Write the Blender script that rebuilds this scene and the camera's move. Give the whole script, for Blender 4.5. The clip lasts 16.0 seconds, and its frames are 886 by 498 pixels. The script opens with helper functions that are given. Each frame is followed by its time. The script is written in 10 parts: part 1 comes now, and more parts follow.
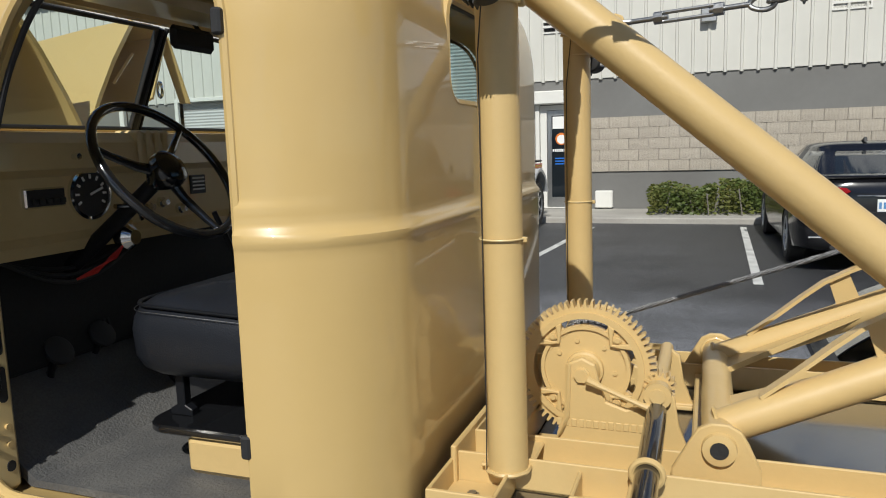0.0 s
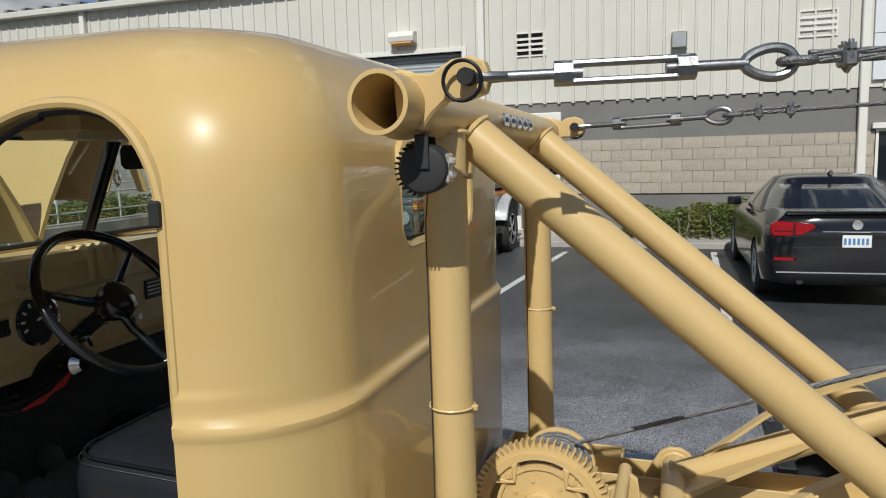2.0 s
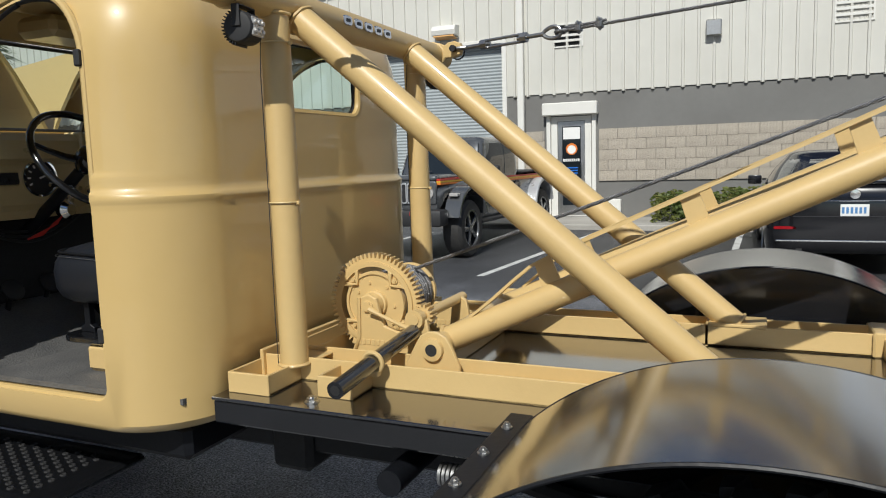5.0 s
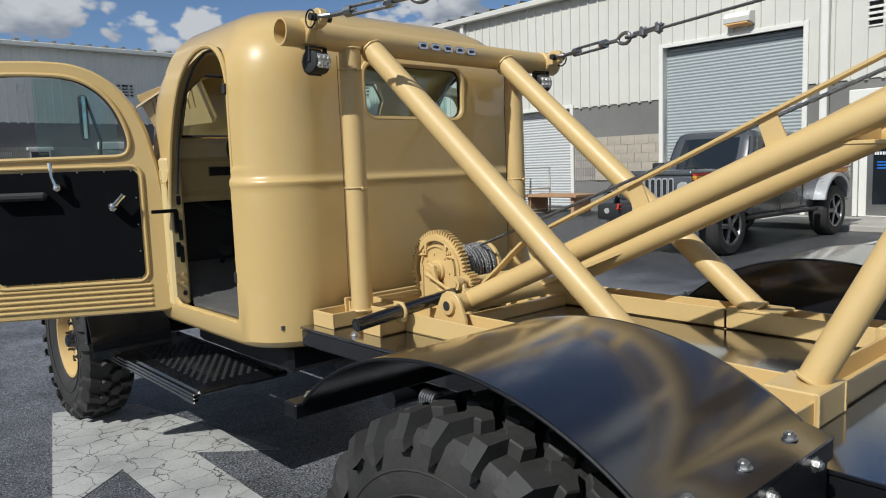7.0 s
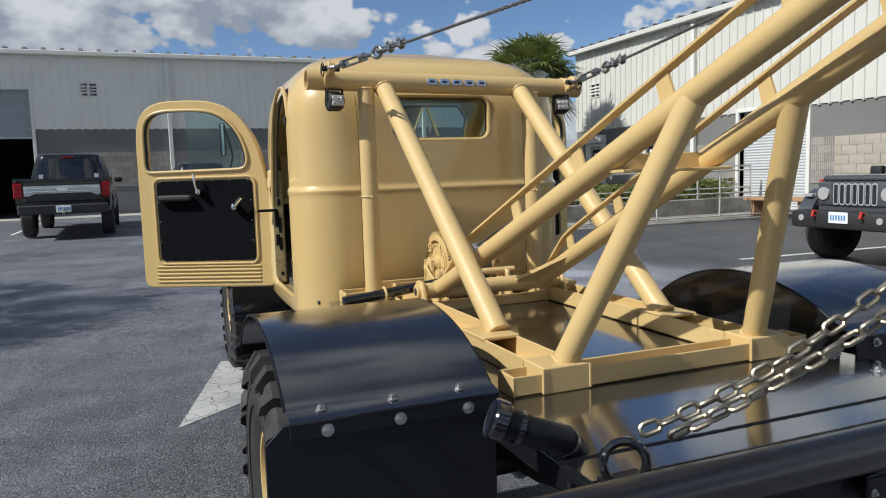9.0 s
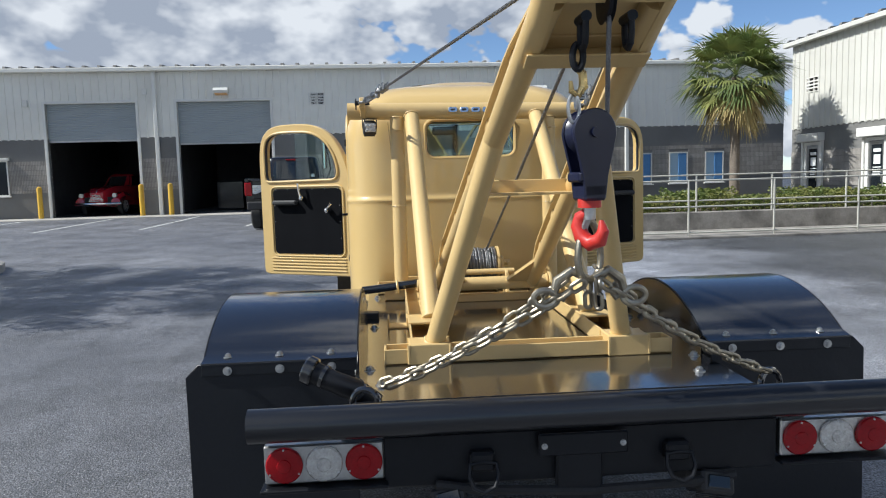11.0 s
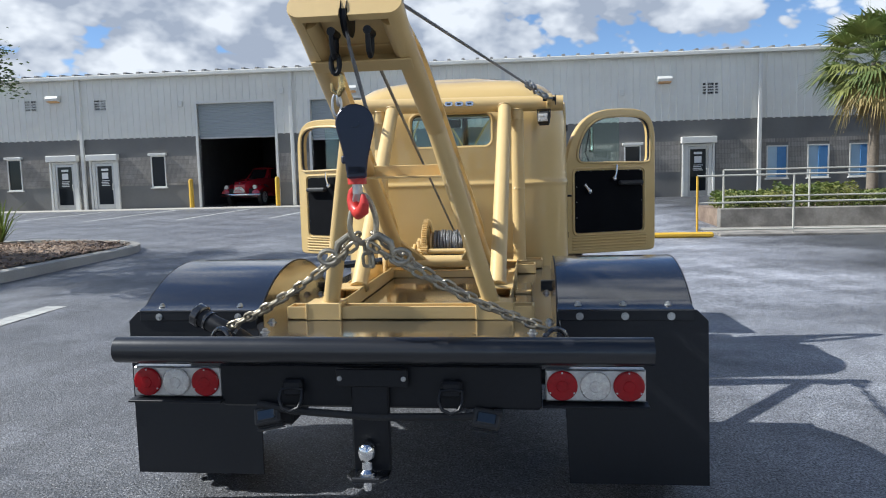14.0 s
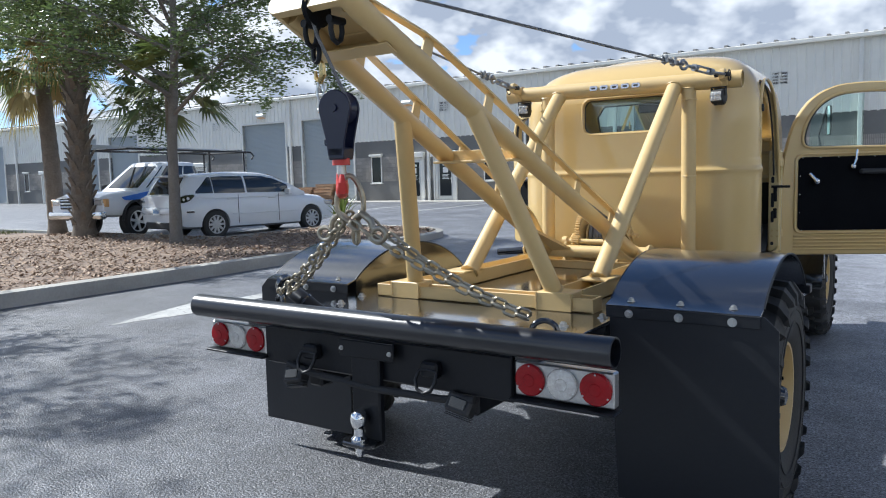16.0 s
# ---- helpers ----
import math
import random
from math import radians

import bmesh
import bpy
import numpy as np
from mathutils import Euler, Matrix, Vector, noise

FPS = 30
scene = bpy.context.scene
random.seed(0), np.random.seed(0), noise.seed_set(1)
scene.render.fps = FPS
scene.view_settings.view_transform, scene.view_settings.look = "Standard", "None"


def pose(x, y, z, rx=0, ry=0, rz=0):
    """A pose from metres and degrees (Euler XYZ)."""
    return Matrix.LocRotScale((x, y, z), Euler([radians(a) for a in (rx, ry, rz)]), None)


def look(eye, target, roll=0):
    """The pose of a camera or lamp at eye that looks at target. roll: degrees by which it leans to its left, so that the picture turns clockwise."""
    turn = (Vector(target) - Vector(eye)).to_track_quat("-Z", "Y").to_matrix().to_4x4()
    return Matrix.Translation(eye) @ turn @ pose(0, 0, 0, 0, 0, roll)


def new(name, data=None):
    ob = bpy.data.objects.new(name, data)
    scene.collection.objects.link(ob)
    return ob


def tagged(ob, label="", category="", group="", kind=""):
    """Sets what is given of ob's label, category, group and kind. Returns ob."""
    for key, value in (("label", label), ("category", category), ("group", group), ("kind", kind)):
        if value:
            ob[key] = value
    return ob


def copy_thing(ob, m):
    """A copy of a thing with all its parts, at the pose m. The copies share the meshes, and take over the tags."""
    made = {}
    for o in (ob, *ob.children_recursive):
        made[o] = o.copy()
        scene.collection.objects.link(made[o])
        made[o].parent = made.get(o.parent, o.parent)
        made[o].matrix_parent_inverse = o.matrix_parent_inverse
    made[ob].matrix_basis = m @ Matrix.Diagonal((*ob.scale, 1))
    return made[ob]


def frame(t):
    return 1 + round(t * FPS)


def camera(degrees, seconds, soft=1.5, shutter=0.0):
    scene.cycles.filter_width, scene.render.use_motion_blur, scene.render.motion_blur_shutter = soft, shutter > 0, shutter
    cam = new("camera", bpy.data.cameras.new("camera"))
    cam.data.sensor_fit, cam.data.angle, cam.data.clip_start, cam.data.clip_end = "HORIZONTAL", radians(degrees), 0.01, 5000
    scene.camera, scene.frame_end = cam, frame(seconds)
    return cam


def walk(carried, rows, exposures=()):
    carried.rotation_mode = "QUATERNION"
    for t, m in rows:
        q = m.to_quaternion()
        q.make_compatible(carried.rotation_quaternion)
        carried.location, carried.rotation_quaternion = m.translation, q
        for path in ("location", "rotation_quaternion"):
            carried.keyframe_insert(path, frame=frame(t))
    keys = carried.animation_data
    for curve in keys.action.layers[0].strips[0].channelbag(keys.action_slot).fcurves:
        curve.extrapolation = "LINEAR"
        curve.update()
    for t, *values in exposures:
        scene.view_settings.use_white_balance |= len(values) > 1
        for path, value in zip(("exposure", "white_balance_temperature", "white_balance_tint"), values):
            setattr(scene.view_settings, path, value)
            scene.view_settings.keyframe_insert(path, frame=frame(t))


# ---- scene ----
cam = camera(62.8, 16.0, soft=1.1)
PATH = [
    (0, (-1.845, 2.078, 1.527), (0.015, 2.759, 1.248), -1.7),
    (0.5, (-1.864, 2.089, 1.65), (0.002, 2.763, 1.394), -1.7),
    (1, (-1.821, 2.088, 1.755), (0.049, 2.749, 1.5), -1.7),
    (1.5, (-1.779, 2.086, 1.832), (0.097, 2.73, 1.573), -1.6),
    (2, (-1.769, 2.039, 1.829), (0.115, 2.66, 1.57), -1.6),
    (2.5, (-1.815, 1.903, 1.83), (0.086, 2.468, 1.568), -1.5),
    (3, (-1.87, 1.79, 1.74), (0.044, 2.31, 1.483), -1.6),
    (5.5, (-2.236, 0.96, 1.44), (-0.53, 1.975, 1.199), -1.7),
    (6, (-2.225, 0.659, 1.46), (-0.692, 1.921, 1.218), -1.9),
    (6.5, (-2.217, 0.346, 1.443), (-0.793, 1.731, 1.21), -2.1),
    (7, (-2.091, 0.134, 1.415), (-0.773, 1.621, 1.189), -2.0),
    (7.5, (-1.987, -0.098, 1.419), (-0.816, 1.508, 1.196), -2.0),
    (8, (-1.855, -0.461, 1.433), (-0.845, 1.253, 1.218), -1.9),
    (8.5, (-1.689, -0.75, 1.453), (-0.82, 1.039, 1.241), -1.9),
    (9, (-1.458, -1.018, 1.45), (-0.729, 0.833, 1.241), -1.8),
    (11.5, (-0.286, -1.96, 1.562), (-0.25, 0.03, 1.367), -1.6),
    (12, (-0.066, -1.953, 1.732), (-0.094, 0.037, 1.538), -1.6),
    (12.5, (0.102, -2.083, 1.772), (0.035, -0.093, 1.574), -1.7),
    (13, (0.207, -2.233, 1.682), (0.111, -0.245, 1.483), -1.7),
    (13.5, (0.335, -2.289, 1.566), (0.208, -0.303, 1.366), -1.6),
    (14, (0.543, -2.342, 1.441), (0.292, -0.368, 1.239), -1.5),
    (14.5, (0.831, -2.428, 1.414), (0.412, -0.483, 1.215), -1.6),
    (15, (1.102, -2.361, 1.41), (0.481, -0.47, 1.213), -1.6),
    (15.5, (1.326, -2.151, 1.394), (0.478, -0.35, 1.199), -1.5),
    (16, (1.645, -1.937, 1.365), (0.53, -0.288, 1.173), -1.5),
]
walk(cam, [(t, look(eye, target, roll)) for t, eye, target, roll in PATH],
     exposures=[(0, -0.08, 6400, 8), (3, -0.24, 6400, 8), (5.5, -0.06, 6300, 8), (8, 0.0, 6200, 8), (9, 0.16, 6200, 8), (11.5, 0.58, 6100, 8), (14, 0.70, 6050, 8), (16, 0.88, 5950, 8)])


# ---------------------------------------------------------------- light
SUN_EL, SUN_AZ = 43.5, (-0.994, -0.110)
sun = new("sun", bpy.data.lights.new("sun", "SUN"))
sun.data.energy, sun.data.angle, sun.data.color = 4.4, radians(0.55), (1.0, 0.965, 0.90)
sun.matrix_world = look((SUN_AZ[0] * 40 * math.cos(radians(SUN_EL)), SUN_AZ[1] * 40 * math.cos(radians(SUN_EL)), 40 * math.sin(radians(SUN_EL))), (0, 0, 0))


def make_world():
    """Blue sky with scattered cumulus all round."""
    w = bpy.data.worlds.new("sky_world")
    scene.world = w
    w.use_nodes = True
    n, l = w.node_tree.nodes, w.node_tree.links
    n.clear()
    out, bg = n.new("ShaderNodeOutputWorld"), n.new("ShaderNodeBackground")
    sky = n.new("ShaderNodeTexSky")
    sky.sky_type, sky.sun_disc = "NISHITA", False
    sky.sun_elevation, sky.sun_rotation = radians(SUN_EL), math.atan2(SUN_AZ[0], SUN_AZ[1])
    sky.air_density, sky.dust_density, sky.ozone_density, sky.altitude = 0.75, 0.1, 3.0, 600
    co = n.new("ShaderNodeTexCoord")

    def arith(op, a, b, clamp=False):
        k = n.new("ShaderNodeMath")
        k.operation, k.use_clamp = op, clamp
        for sock, v in zip(k.inputs, (a, b)):
            if isinstance(v, (int, float)):
                sock.default_value = v
            else:
                l.new(v, sock)
        return k.outputs[0]

    def heaps(shift):
        """Height of the cloud heaps: broad masses, with round billows on them."""
        mp = n.new("ShaderNodeMapping")
        mp.inputs["Scale"].default_value = (1.0, 1.0, 1.55)
        mp.inputs["Location"].default_value = tuple(p + q for p, q in zip((2.45, 0.9, 0.25), shift))
        l.new(co.outputs["Generated"], mp.inputs["Vector"])
        broad, billow = n.new("ShaderNodeTexNoise"), n.new("ShaderNodeTexVoronoi")
        broad.inputs["Scale"].default_value, broad.inputs["Detail"].default_value, broad.inputs["Roughness"].default_value = 2.1, 9, 0.52
        l.new(mp.outputs["Vector"], broad.inputs["Vector"])
        wob = n.new("ShaderNodeVectorMath")
        wob.operation = "MULTIPLY_ADD"
        wob.inputs[1].default_value = (0.10, 0.10, 0.10)
        l.new(broad.outputs["Color"], wob.inputs[0])
        l.new(mp.outputs["Vector"], wob.inputs[2])
        billow.feature = "SMOOTH_F1"
        billow.inputs["Scale"].default_value, billow.inputs["Detail"].default_value, billow.inputs["Roughness"].default_value = 11.0, 3.0, 0.55
        billow.inputs["Smoothness"].default_value = 0.25
        l.new(wob.outputs["Vector"], billow.inputs["Vector"])
        return arith("SUBTRACT", broad.outputs["Fac"], arith("MULTIPLY", billow.outputs["Distance"], 0.16))

    # heaps stand closer together towards the horizon
    sep = n.new("ShaderNodeSeparateXYZ")
    l.new(co.outputs["Generated"], sep.inputs["Vector"])
    low = arith("MULTIPLY", arith("SUBTRACT", 0.55, sep.outputs["Z"], True), 0.16)
    here, there = heaps((0.0, 0.0, 0.0)), heaps((-0.045, 0.0, 0.060))
    ra = n.new("ShaderNodeMapRange")
    ra.interpolation_type = "SMOOTHSTEP"
    ra.inputs["From Min"].default_value, ra.inputs["From Max"].default_value = 0.375, 0.402
    l.new(arith("ADD", here, low), ra.inputs["Value"])
    lit = arith("MULTIPLY_ADD", arith("SUBTRACT", here, there), 5.5, True)
    lit.node.inputs[2].default_value = 0.52
    ra2 = n.new("ShaderNodeValToRGB")
    ra2.color_ramp.elements[0].position, ra2.color_ramp.elements[0].color = 0.10, (2.8, 3.1, 3.7, 1)
    ra2.color_ramp.elements[1].position, ra2.color_ramp.elements[1].color = 0.85, (6.2, 6.3, 6.5, 1)
    l.new(lit, ra2.inputs["Fac"])
    mix = n.new("ShaderNodeMix")
    mix.data_type = "RGBA"
    l.new(ra.outputs["Result"], mix.inputs["Factor"])
    l.new(sky.outputs["Color"], mix.inputs["A"])
    l.new(ra2.outputs["Color"], mix.inputs["B"])
    l.new(mix.outputs["Result"], bg.inputs["Color"])
    bg.inputs["Strength"].default_value = 0.09
    l.new(bg.outputs["Background"], out.inputs["Surface"])


make_world()
scene.view_settings.exposure = 0.0


# ---------------------------------------------------------------- materials
def material(name, color, rough=0.5, metal=0.0, coat=0.0, vary=0.12, grain=60.0, bump=0.0, stain=3.0, second=None, amount=0.35, random_tint=0.0, spec=0.5, bump_scale=None, coat_ior=1.5, coat_rough=0.06):
    """A surface with two scales of variation: fine grain and broad stains, with fine relief."""
    m = bpy.data.materials.new(name)
    m.use_nodes = True
    n, l = m.node_tree.nodes, m.node_tree.links
    b = n["Principled BSDF"]
    b.inputs["Roughness"].default_value, b.inputs["Metallic"].default_value = rough, metal
    b.inputs["Coat Weight"].default_value, b.inputs["Coat Roughness"].default_value = coat, coat_rough
    b.inputs["Coat IOR"].default_value = coat_ior
    b.inputs["Specular IOR Level"].default_value = spec
    co = n.new("ShaderNodeTexCoord")
    fine, broad = n.new("ShaderNodeTexNoise"), n.new("ShaderNodeTexNoise")
    fine.inputs["Scale"].default_value, fine.inputs["Detail"].default_value = grain, 4
    broad.inputs["Scale"].default_value, broad.inputs["Detail"].default_value = stain, 5
    l.new(co.outputs["Object"], fine.inputs["Vector"])
    l.new(co.outputs["Object"], broad.inputs["Vector"])
    c2 = second or [c * (1 - 2.2 * vary) for c in color]
    ramp = n.new("ShaderNodeValToRGB")
    ramp.color_ramp.elements[0].position, ramp.color_ramp.elements[1].position = 0.38, 0.68
    mixb = n.new("ShaderNodeMix")
    mixb.data_type = "RGBA"
    mixb.inputs["A"].default_value, mixb.inputs["B"].default_value = (*color, 1), (*c2, 1)
    mul = n.new("ShaderNodeMath")
    mul.operation = "MULTIPLY"
    mul.inputs[1].default_value = amount
    l.new(broad.outputs["Fac"], ramp.inputs["Fac"])
    l.new(ramp.outputs["Color"], mul.inputs[0])
    l.new(mul.outputs[0], mixb.inputs["Factor"])
    hsv = n.new("ShaderNodeHueSaturation")
    mr = n.new("ShaderNodeMapRange")
    mr.inputs["To Min"].default_value, mr.inputs["To Max"].default_value = 1 - vary, 1 + vary
    l.new(fine.outputs["Fac"], mr.inputs["Value"])
    value = mr.outputs["Result"]
    if random_tint:
        info, mr2, mm = n.new("ShaderNodeObjectInfo"), n.new("ShaderNodeMapRange"), n.new("ShaderNodeMath")
        mr2.inputs["To Min"].default_value, mr2.inputs["To Max"].default_value = 1 - random_tint, 1 + random_tint
        mm.operation = "MULTIPLY"
        l.new(info.outputs["Random"], mr2.inputs["Value"])
        l.new(mr2.outputs["Result"], mm.inputs[0])
        l.new(value, mm.inputs[1])
        value = mm.outputs[0]
    l.new(value, hsv.inputs["Value"])
    l.new(mixb.outputs["Result"], hsv.inputs["Color"])
    l.new(hsv.outputs["Color"], b.inputs["Base Color"])
    rr = n.new("ShaderNodeMapRange")
    rr.inputs["To Min"].default_value, rr.inputs["To Max"].default_value = max(0.02, rough * 0.75), min(1, rough * 1.25)
    l.new(broad.outputs["Fac"], rr.inputs["Value"])
    l.new(rr.outputs["Result"], b.inputs["Roughness"])
    if bump:
        bp = n.new("ShaderNodeBump")
        bp.inputs["Strength"].default_value, bp.inputs["Distance"].default_value = bump, 0.01
        if bump_scale:
            bn = n.new("ShaderNodeTexNoise")
            bn.inputs["Scale"].default_value, bn.inputs["Detail"].default_value = bump_scale, 3
            l.new(co.outputs["Object"], bn.inputs["Vector"])
            l.new(bn.outputs["Fac"], bp.inputs["Height"])
        else:
            l.new(fine.outputs["Fac"], bp.inputs["Height"])
        l.new(bp.outputs["Normal"], b.inputs["Normal"])
    return m


def leafy_material(name, color, rough, **more):
    """A thin leaf: the same surface, with part of the light passing through it."""
    m = material(name, color, rough, **more)
    n, l = m.node_tree.nodes, m.node_tree.links
    b, out = n["Principled BSDF"], n["Material Output"]
    tr, mix = n.new("ShaderNodeBsdfTranslucent"), n.new("ShaderNodeMixShader")
    tr.inputs["Color"].default_value = (min(1, color[0] * 1.7), min(1, color[1] * 2.0), color[2] * 1.4, 1)
    mix.inputs["Fac"].default_value = 0.16
    l.new(b.outputs["BSDF"], mix.inputs[1])
    l.new(tr.outputs["BSDF"], mix.inputs[2])
    l.new(mix.outputs["Shader"], out.inputs["Surface"])
    return m


def glass_material(name, tint=(0.8, 0.9, 0.88), rough=0.0, base=0.05):
    """Thin window glass: clear straight through, with a mirror-like reflection at the surface."""
    m = bpy.data.materials.new(name)
    m.use_nodes = True
    n, l = m.node_tree.nodes, m.node_tree.links
    n.clear()
    out, tr, gl, mix, lw = (n.new("ShaderNode" + k) for k in ("OutputMaterial", "BsdfTransparent", "BsdfGlossy", "MixShader", "LayerWeight"))
    tr.inputs["Color"].default_value = (*tint, 1)
    gl.inputs["Roughness"].default_value = max(rough, 0.01)
    lw.inputs["Blend"].default_value = 0.5
    pw, ma = n.new("ShaderNodeMath"), n.new("ShaderNodeMath")
    pw.operation, ma.operation = "POWER", "MULTIPLY_ADD"
    pw.inputs[1].default_value = 5.0
    ma.inputs[1].default_value, ma.inputs[2].default_value = 0.8, base
    l.new(lw.outputs["Facing"], pw.inputs[0])
    l.new(pw.outputs[0], ma.inputs[0])
    l.new(ma.outputs[0], mix.inputs["Fac"])
    l.new(tr.outputs["BSDF"], mix.inputs[1])
    l.new(gl.outputs["BSDF"], mix.inputs[2])
    l.new(mix.outputs["Shader"], out.inputs["Surface"])
    return m


def asphalt_material():
    """Worn sealed asphalt: pale stones in a dark binder, its tone changing with position in the yard."""
    m = material("asphalt", (0.080, 0.083, 0.092), 0.50, vary=0.2, grain=240, stain=0.30, second=(0.126, 0.130, 0.142), amount=0.75, spec=0.6)
    n, l = m.node_tree.nodes, m.node_tree.links
    b = n["Principled BSDF"]
    co = n.new("ShaderNodeTexCoord")

    def math_node(op, a, c, clamp=False):
        k = n.new("ShaderNodeMath")
        k.operation, k.use_clamp = op, clamp
        for s, v in zip(k.inputs, (a, c)):
            if isinstance(v, (int, float)):
                s.default_value = v
            else:
                l.new(v, s)
        return k.outputs[0]

    def noise_node(scale, detail, rough=0.5):
        k = n.new("ShaderNodeTexNoise")
        k.inputs["Scale"].default_value, k.inputs["Detail"].default_value, k.inputs["Roughness"].default_value = scale, detail, rough
        l.new(co.outputs["Object"], k.inputs["Vector"])
        return k.outputs["Fac"]

    def spread(src, lo, hi, a, c):
        k = n.new("ShaderNodeMapRange")
        k.inputs["From Min"].default_value, k.inputs["From Max"].default_value = lo, hi
        k.inputs["To Min"].default_value, k.inputs["To Max"].default_value = a, c
        l.new(src, k.inputs["Value"])
        return k.outputs["Result"]

    hsv = b.inputs["Base Color"].links[0].from_node
    sep = n.new("ShaderNodeSeparateXYZ")
    l.new(co.outputs["Object"], sep.inputs["Vector"])
    # lighter on the +x side of the yard, then much darker over the bays
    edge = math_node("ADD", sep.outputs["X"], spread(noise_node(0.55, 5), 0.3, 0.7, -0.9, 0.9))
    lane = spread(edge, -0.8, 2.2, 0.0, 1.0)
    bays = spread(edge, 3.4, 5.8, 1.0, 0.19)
    # lighter with growing y, past the truck
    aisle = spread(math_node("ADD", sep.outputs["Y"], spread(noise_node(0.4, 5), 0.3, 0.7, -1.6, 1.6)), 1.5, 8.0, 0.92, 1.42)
    patch = math_node("MULTIPLY", spread(noise_node(1.7, 7, 0.62), 0.36, 0.66, 0.74, 1.22), spread(noise_node(0.9, 9, 0.68), 0.50, 0.56, 1.0, 0.74))
    stones = math_node("MULTIPLY", spread(noise_node(85, 3), 0.34, 0.68, 0.15, 2.2), spread(noise_node(22, 3), 0.35, 0.65, 0.78, 1.22))
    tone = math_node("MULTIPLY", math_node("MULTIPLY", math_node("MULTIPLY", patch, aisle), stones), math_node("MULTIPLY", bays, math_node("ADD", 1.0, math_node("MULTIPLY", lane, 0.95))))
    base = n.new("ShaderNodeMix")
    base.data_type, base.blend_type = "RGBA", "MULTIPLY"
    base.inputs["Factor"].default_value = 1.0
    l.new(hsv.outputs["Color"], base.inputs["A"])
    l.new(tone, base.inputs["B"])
    # single pale chips
    vo = n.new("ShaderNodeTexVoronoi")
    vo.inputs["Scale"].default_value = 105
    l.new(co.outputs["Object"], vo.inputs["Vector"])
    chip = math_node("MULTIPLY", spread(vo.outputs["Distance"], 0.20, 0.36, 1.0, 0.0), spread(noise_node(48, 2), 0.50, 0.56, 0.0, 1.0))
    mx = n.new("ShaderNodeMix")
    mx.data_type = "RGBA"
    mx.inputs["B"].default_value = (0.40, 0.40, 0.40, 1)
    l.new(chip, mx.inputs["Factor"])
    l.new(base.outputs["Result"], mx.inputs["A"])
    l.new(mx.outputs["Result"], b.inputs["Base Color"])
    bp = n.new("ShaderNodeBump")
    bp.inputs["Strength"].default_value, bp.inputs["Distance"].default_value = 0.8, 0.012
    l.new(noise_node(85, 3), bp.inputs["Height"])
    l.new(bp.outputs["Normal"], b.inputs["Normal"])
    return m


def block_material():
    """Split-face concrete block courses, far from the camera."""
    m = material("split_block", (0.36, 0.335, 0.30), 0.9, vary=0.22, grain=25, bump=0.5, stain=0.8, amount=0.4)
    n, l = m.node_tree.nodes, m.node_tree.links
    b = n["Principled BSDF"]
    hsv = b.inputs["Base Color"].links[0].from_node
    co, br, mx = n.new("ShaderNodeTexCoord"), n.new("ShaderNodeTexBrick"), n.new("ShaderNodeMix")
    sep, com = n.new("ShaderNodeSeparateXYZ"), n.new("ShaderNodeCombineXYZ")
    l.new(co.outputs["Object"], sep.inputs["Vector"])
    l.new(sep.outputs["X"], com.inputs["X"])
    l.new(sep.outputs["Z"], com.inputs["Y"])
    l.new(com.outputs["Vector"], br.inputs["Vector"])
    br.inputs["Scale"].default_value = 1.0
    br.inputs["Brick Width"].default_value, br.inputs["Row Height"].default_value, br.inputs["Mortar Size"].default_value = 0.41, 0.205, 0.008
    br.inputs["Color1"].default_value, br.inputs["Color2"].default_value, br.inputs["Mortar"].default_value = (1, 1, 1, 1), (0.74, 0.74, 0.74, 1), (0.62, 0.62, 0.62, 1)
    mx.data_type, mx.blend_type = "RGBA", "MULTIPLY"
    mx.inputs["Factor"].default_value = 1.0
    l.new(hsv.outputs["Color"], mx.inputs["A"])
    l.new(br.outputs["Color"], mx.inputs["B"])
    l.new(mx.outputs["Result"], b.inputs["Base Color"])
    # upright bands put the flutes' light and shade into the colour
    wv, rmp, m2 = n.new("ShaderNodeTexWave"), n.new("ShaderNodeMapRange"), n.new("ShaderNodeMix")
    wv.wave_type, wv.bands_direction = "BANDS", "X"
    wv.inputs["Scale"].default_value, wv.inputs["Distortion"].default_value, wv.inputs["Detail"].default_value = 5.2, 0.35, 1
    rmp.inputs["To Min"].default_value, rmp.inputs["To Max"].default_value = 0.72, 1.12
    m2.data_type, m2.blend_type = "RGBA", "MULTIPLY"
    m2.inputs["Factor"].default_value = 1.0
    l.new(co.outputs["Object"], wv.inputs["Vector"])
    l.new(wv.outputs["Fac"], rmp.inputs["Value"])
    l.new(mx.outputs["Result"], m2.inputs["A"])
    l.new(rmp.outputs["Result"], m2.inputs["B"])
    l.new(m2.outputs["Result"], b.inputs["Base Color"])
    return m


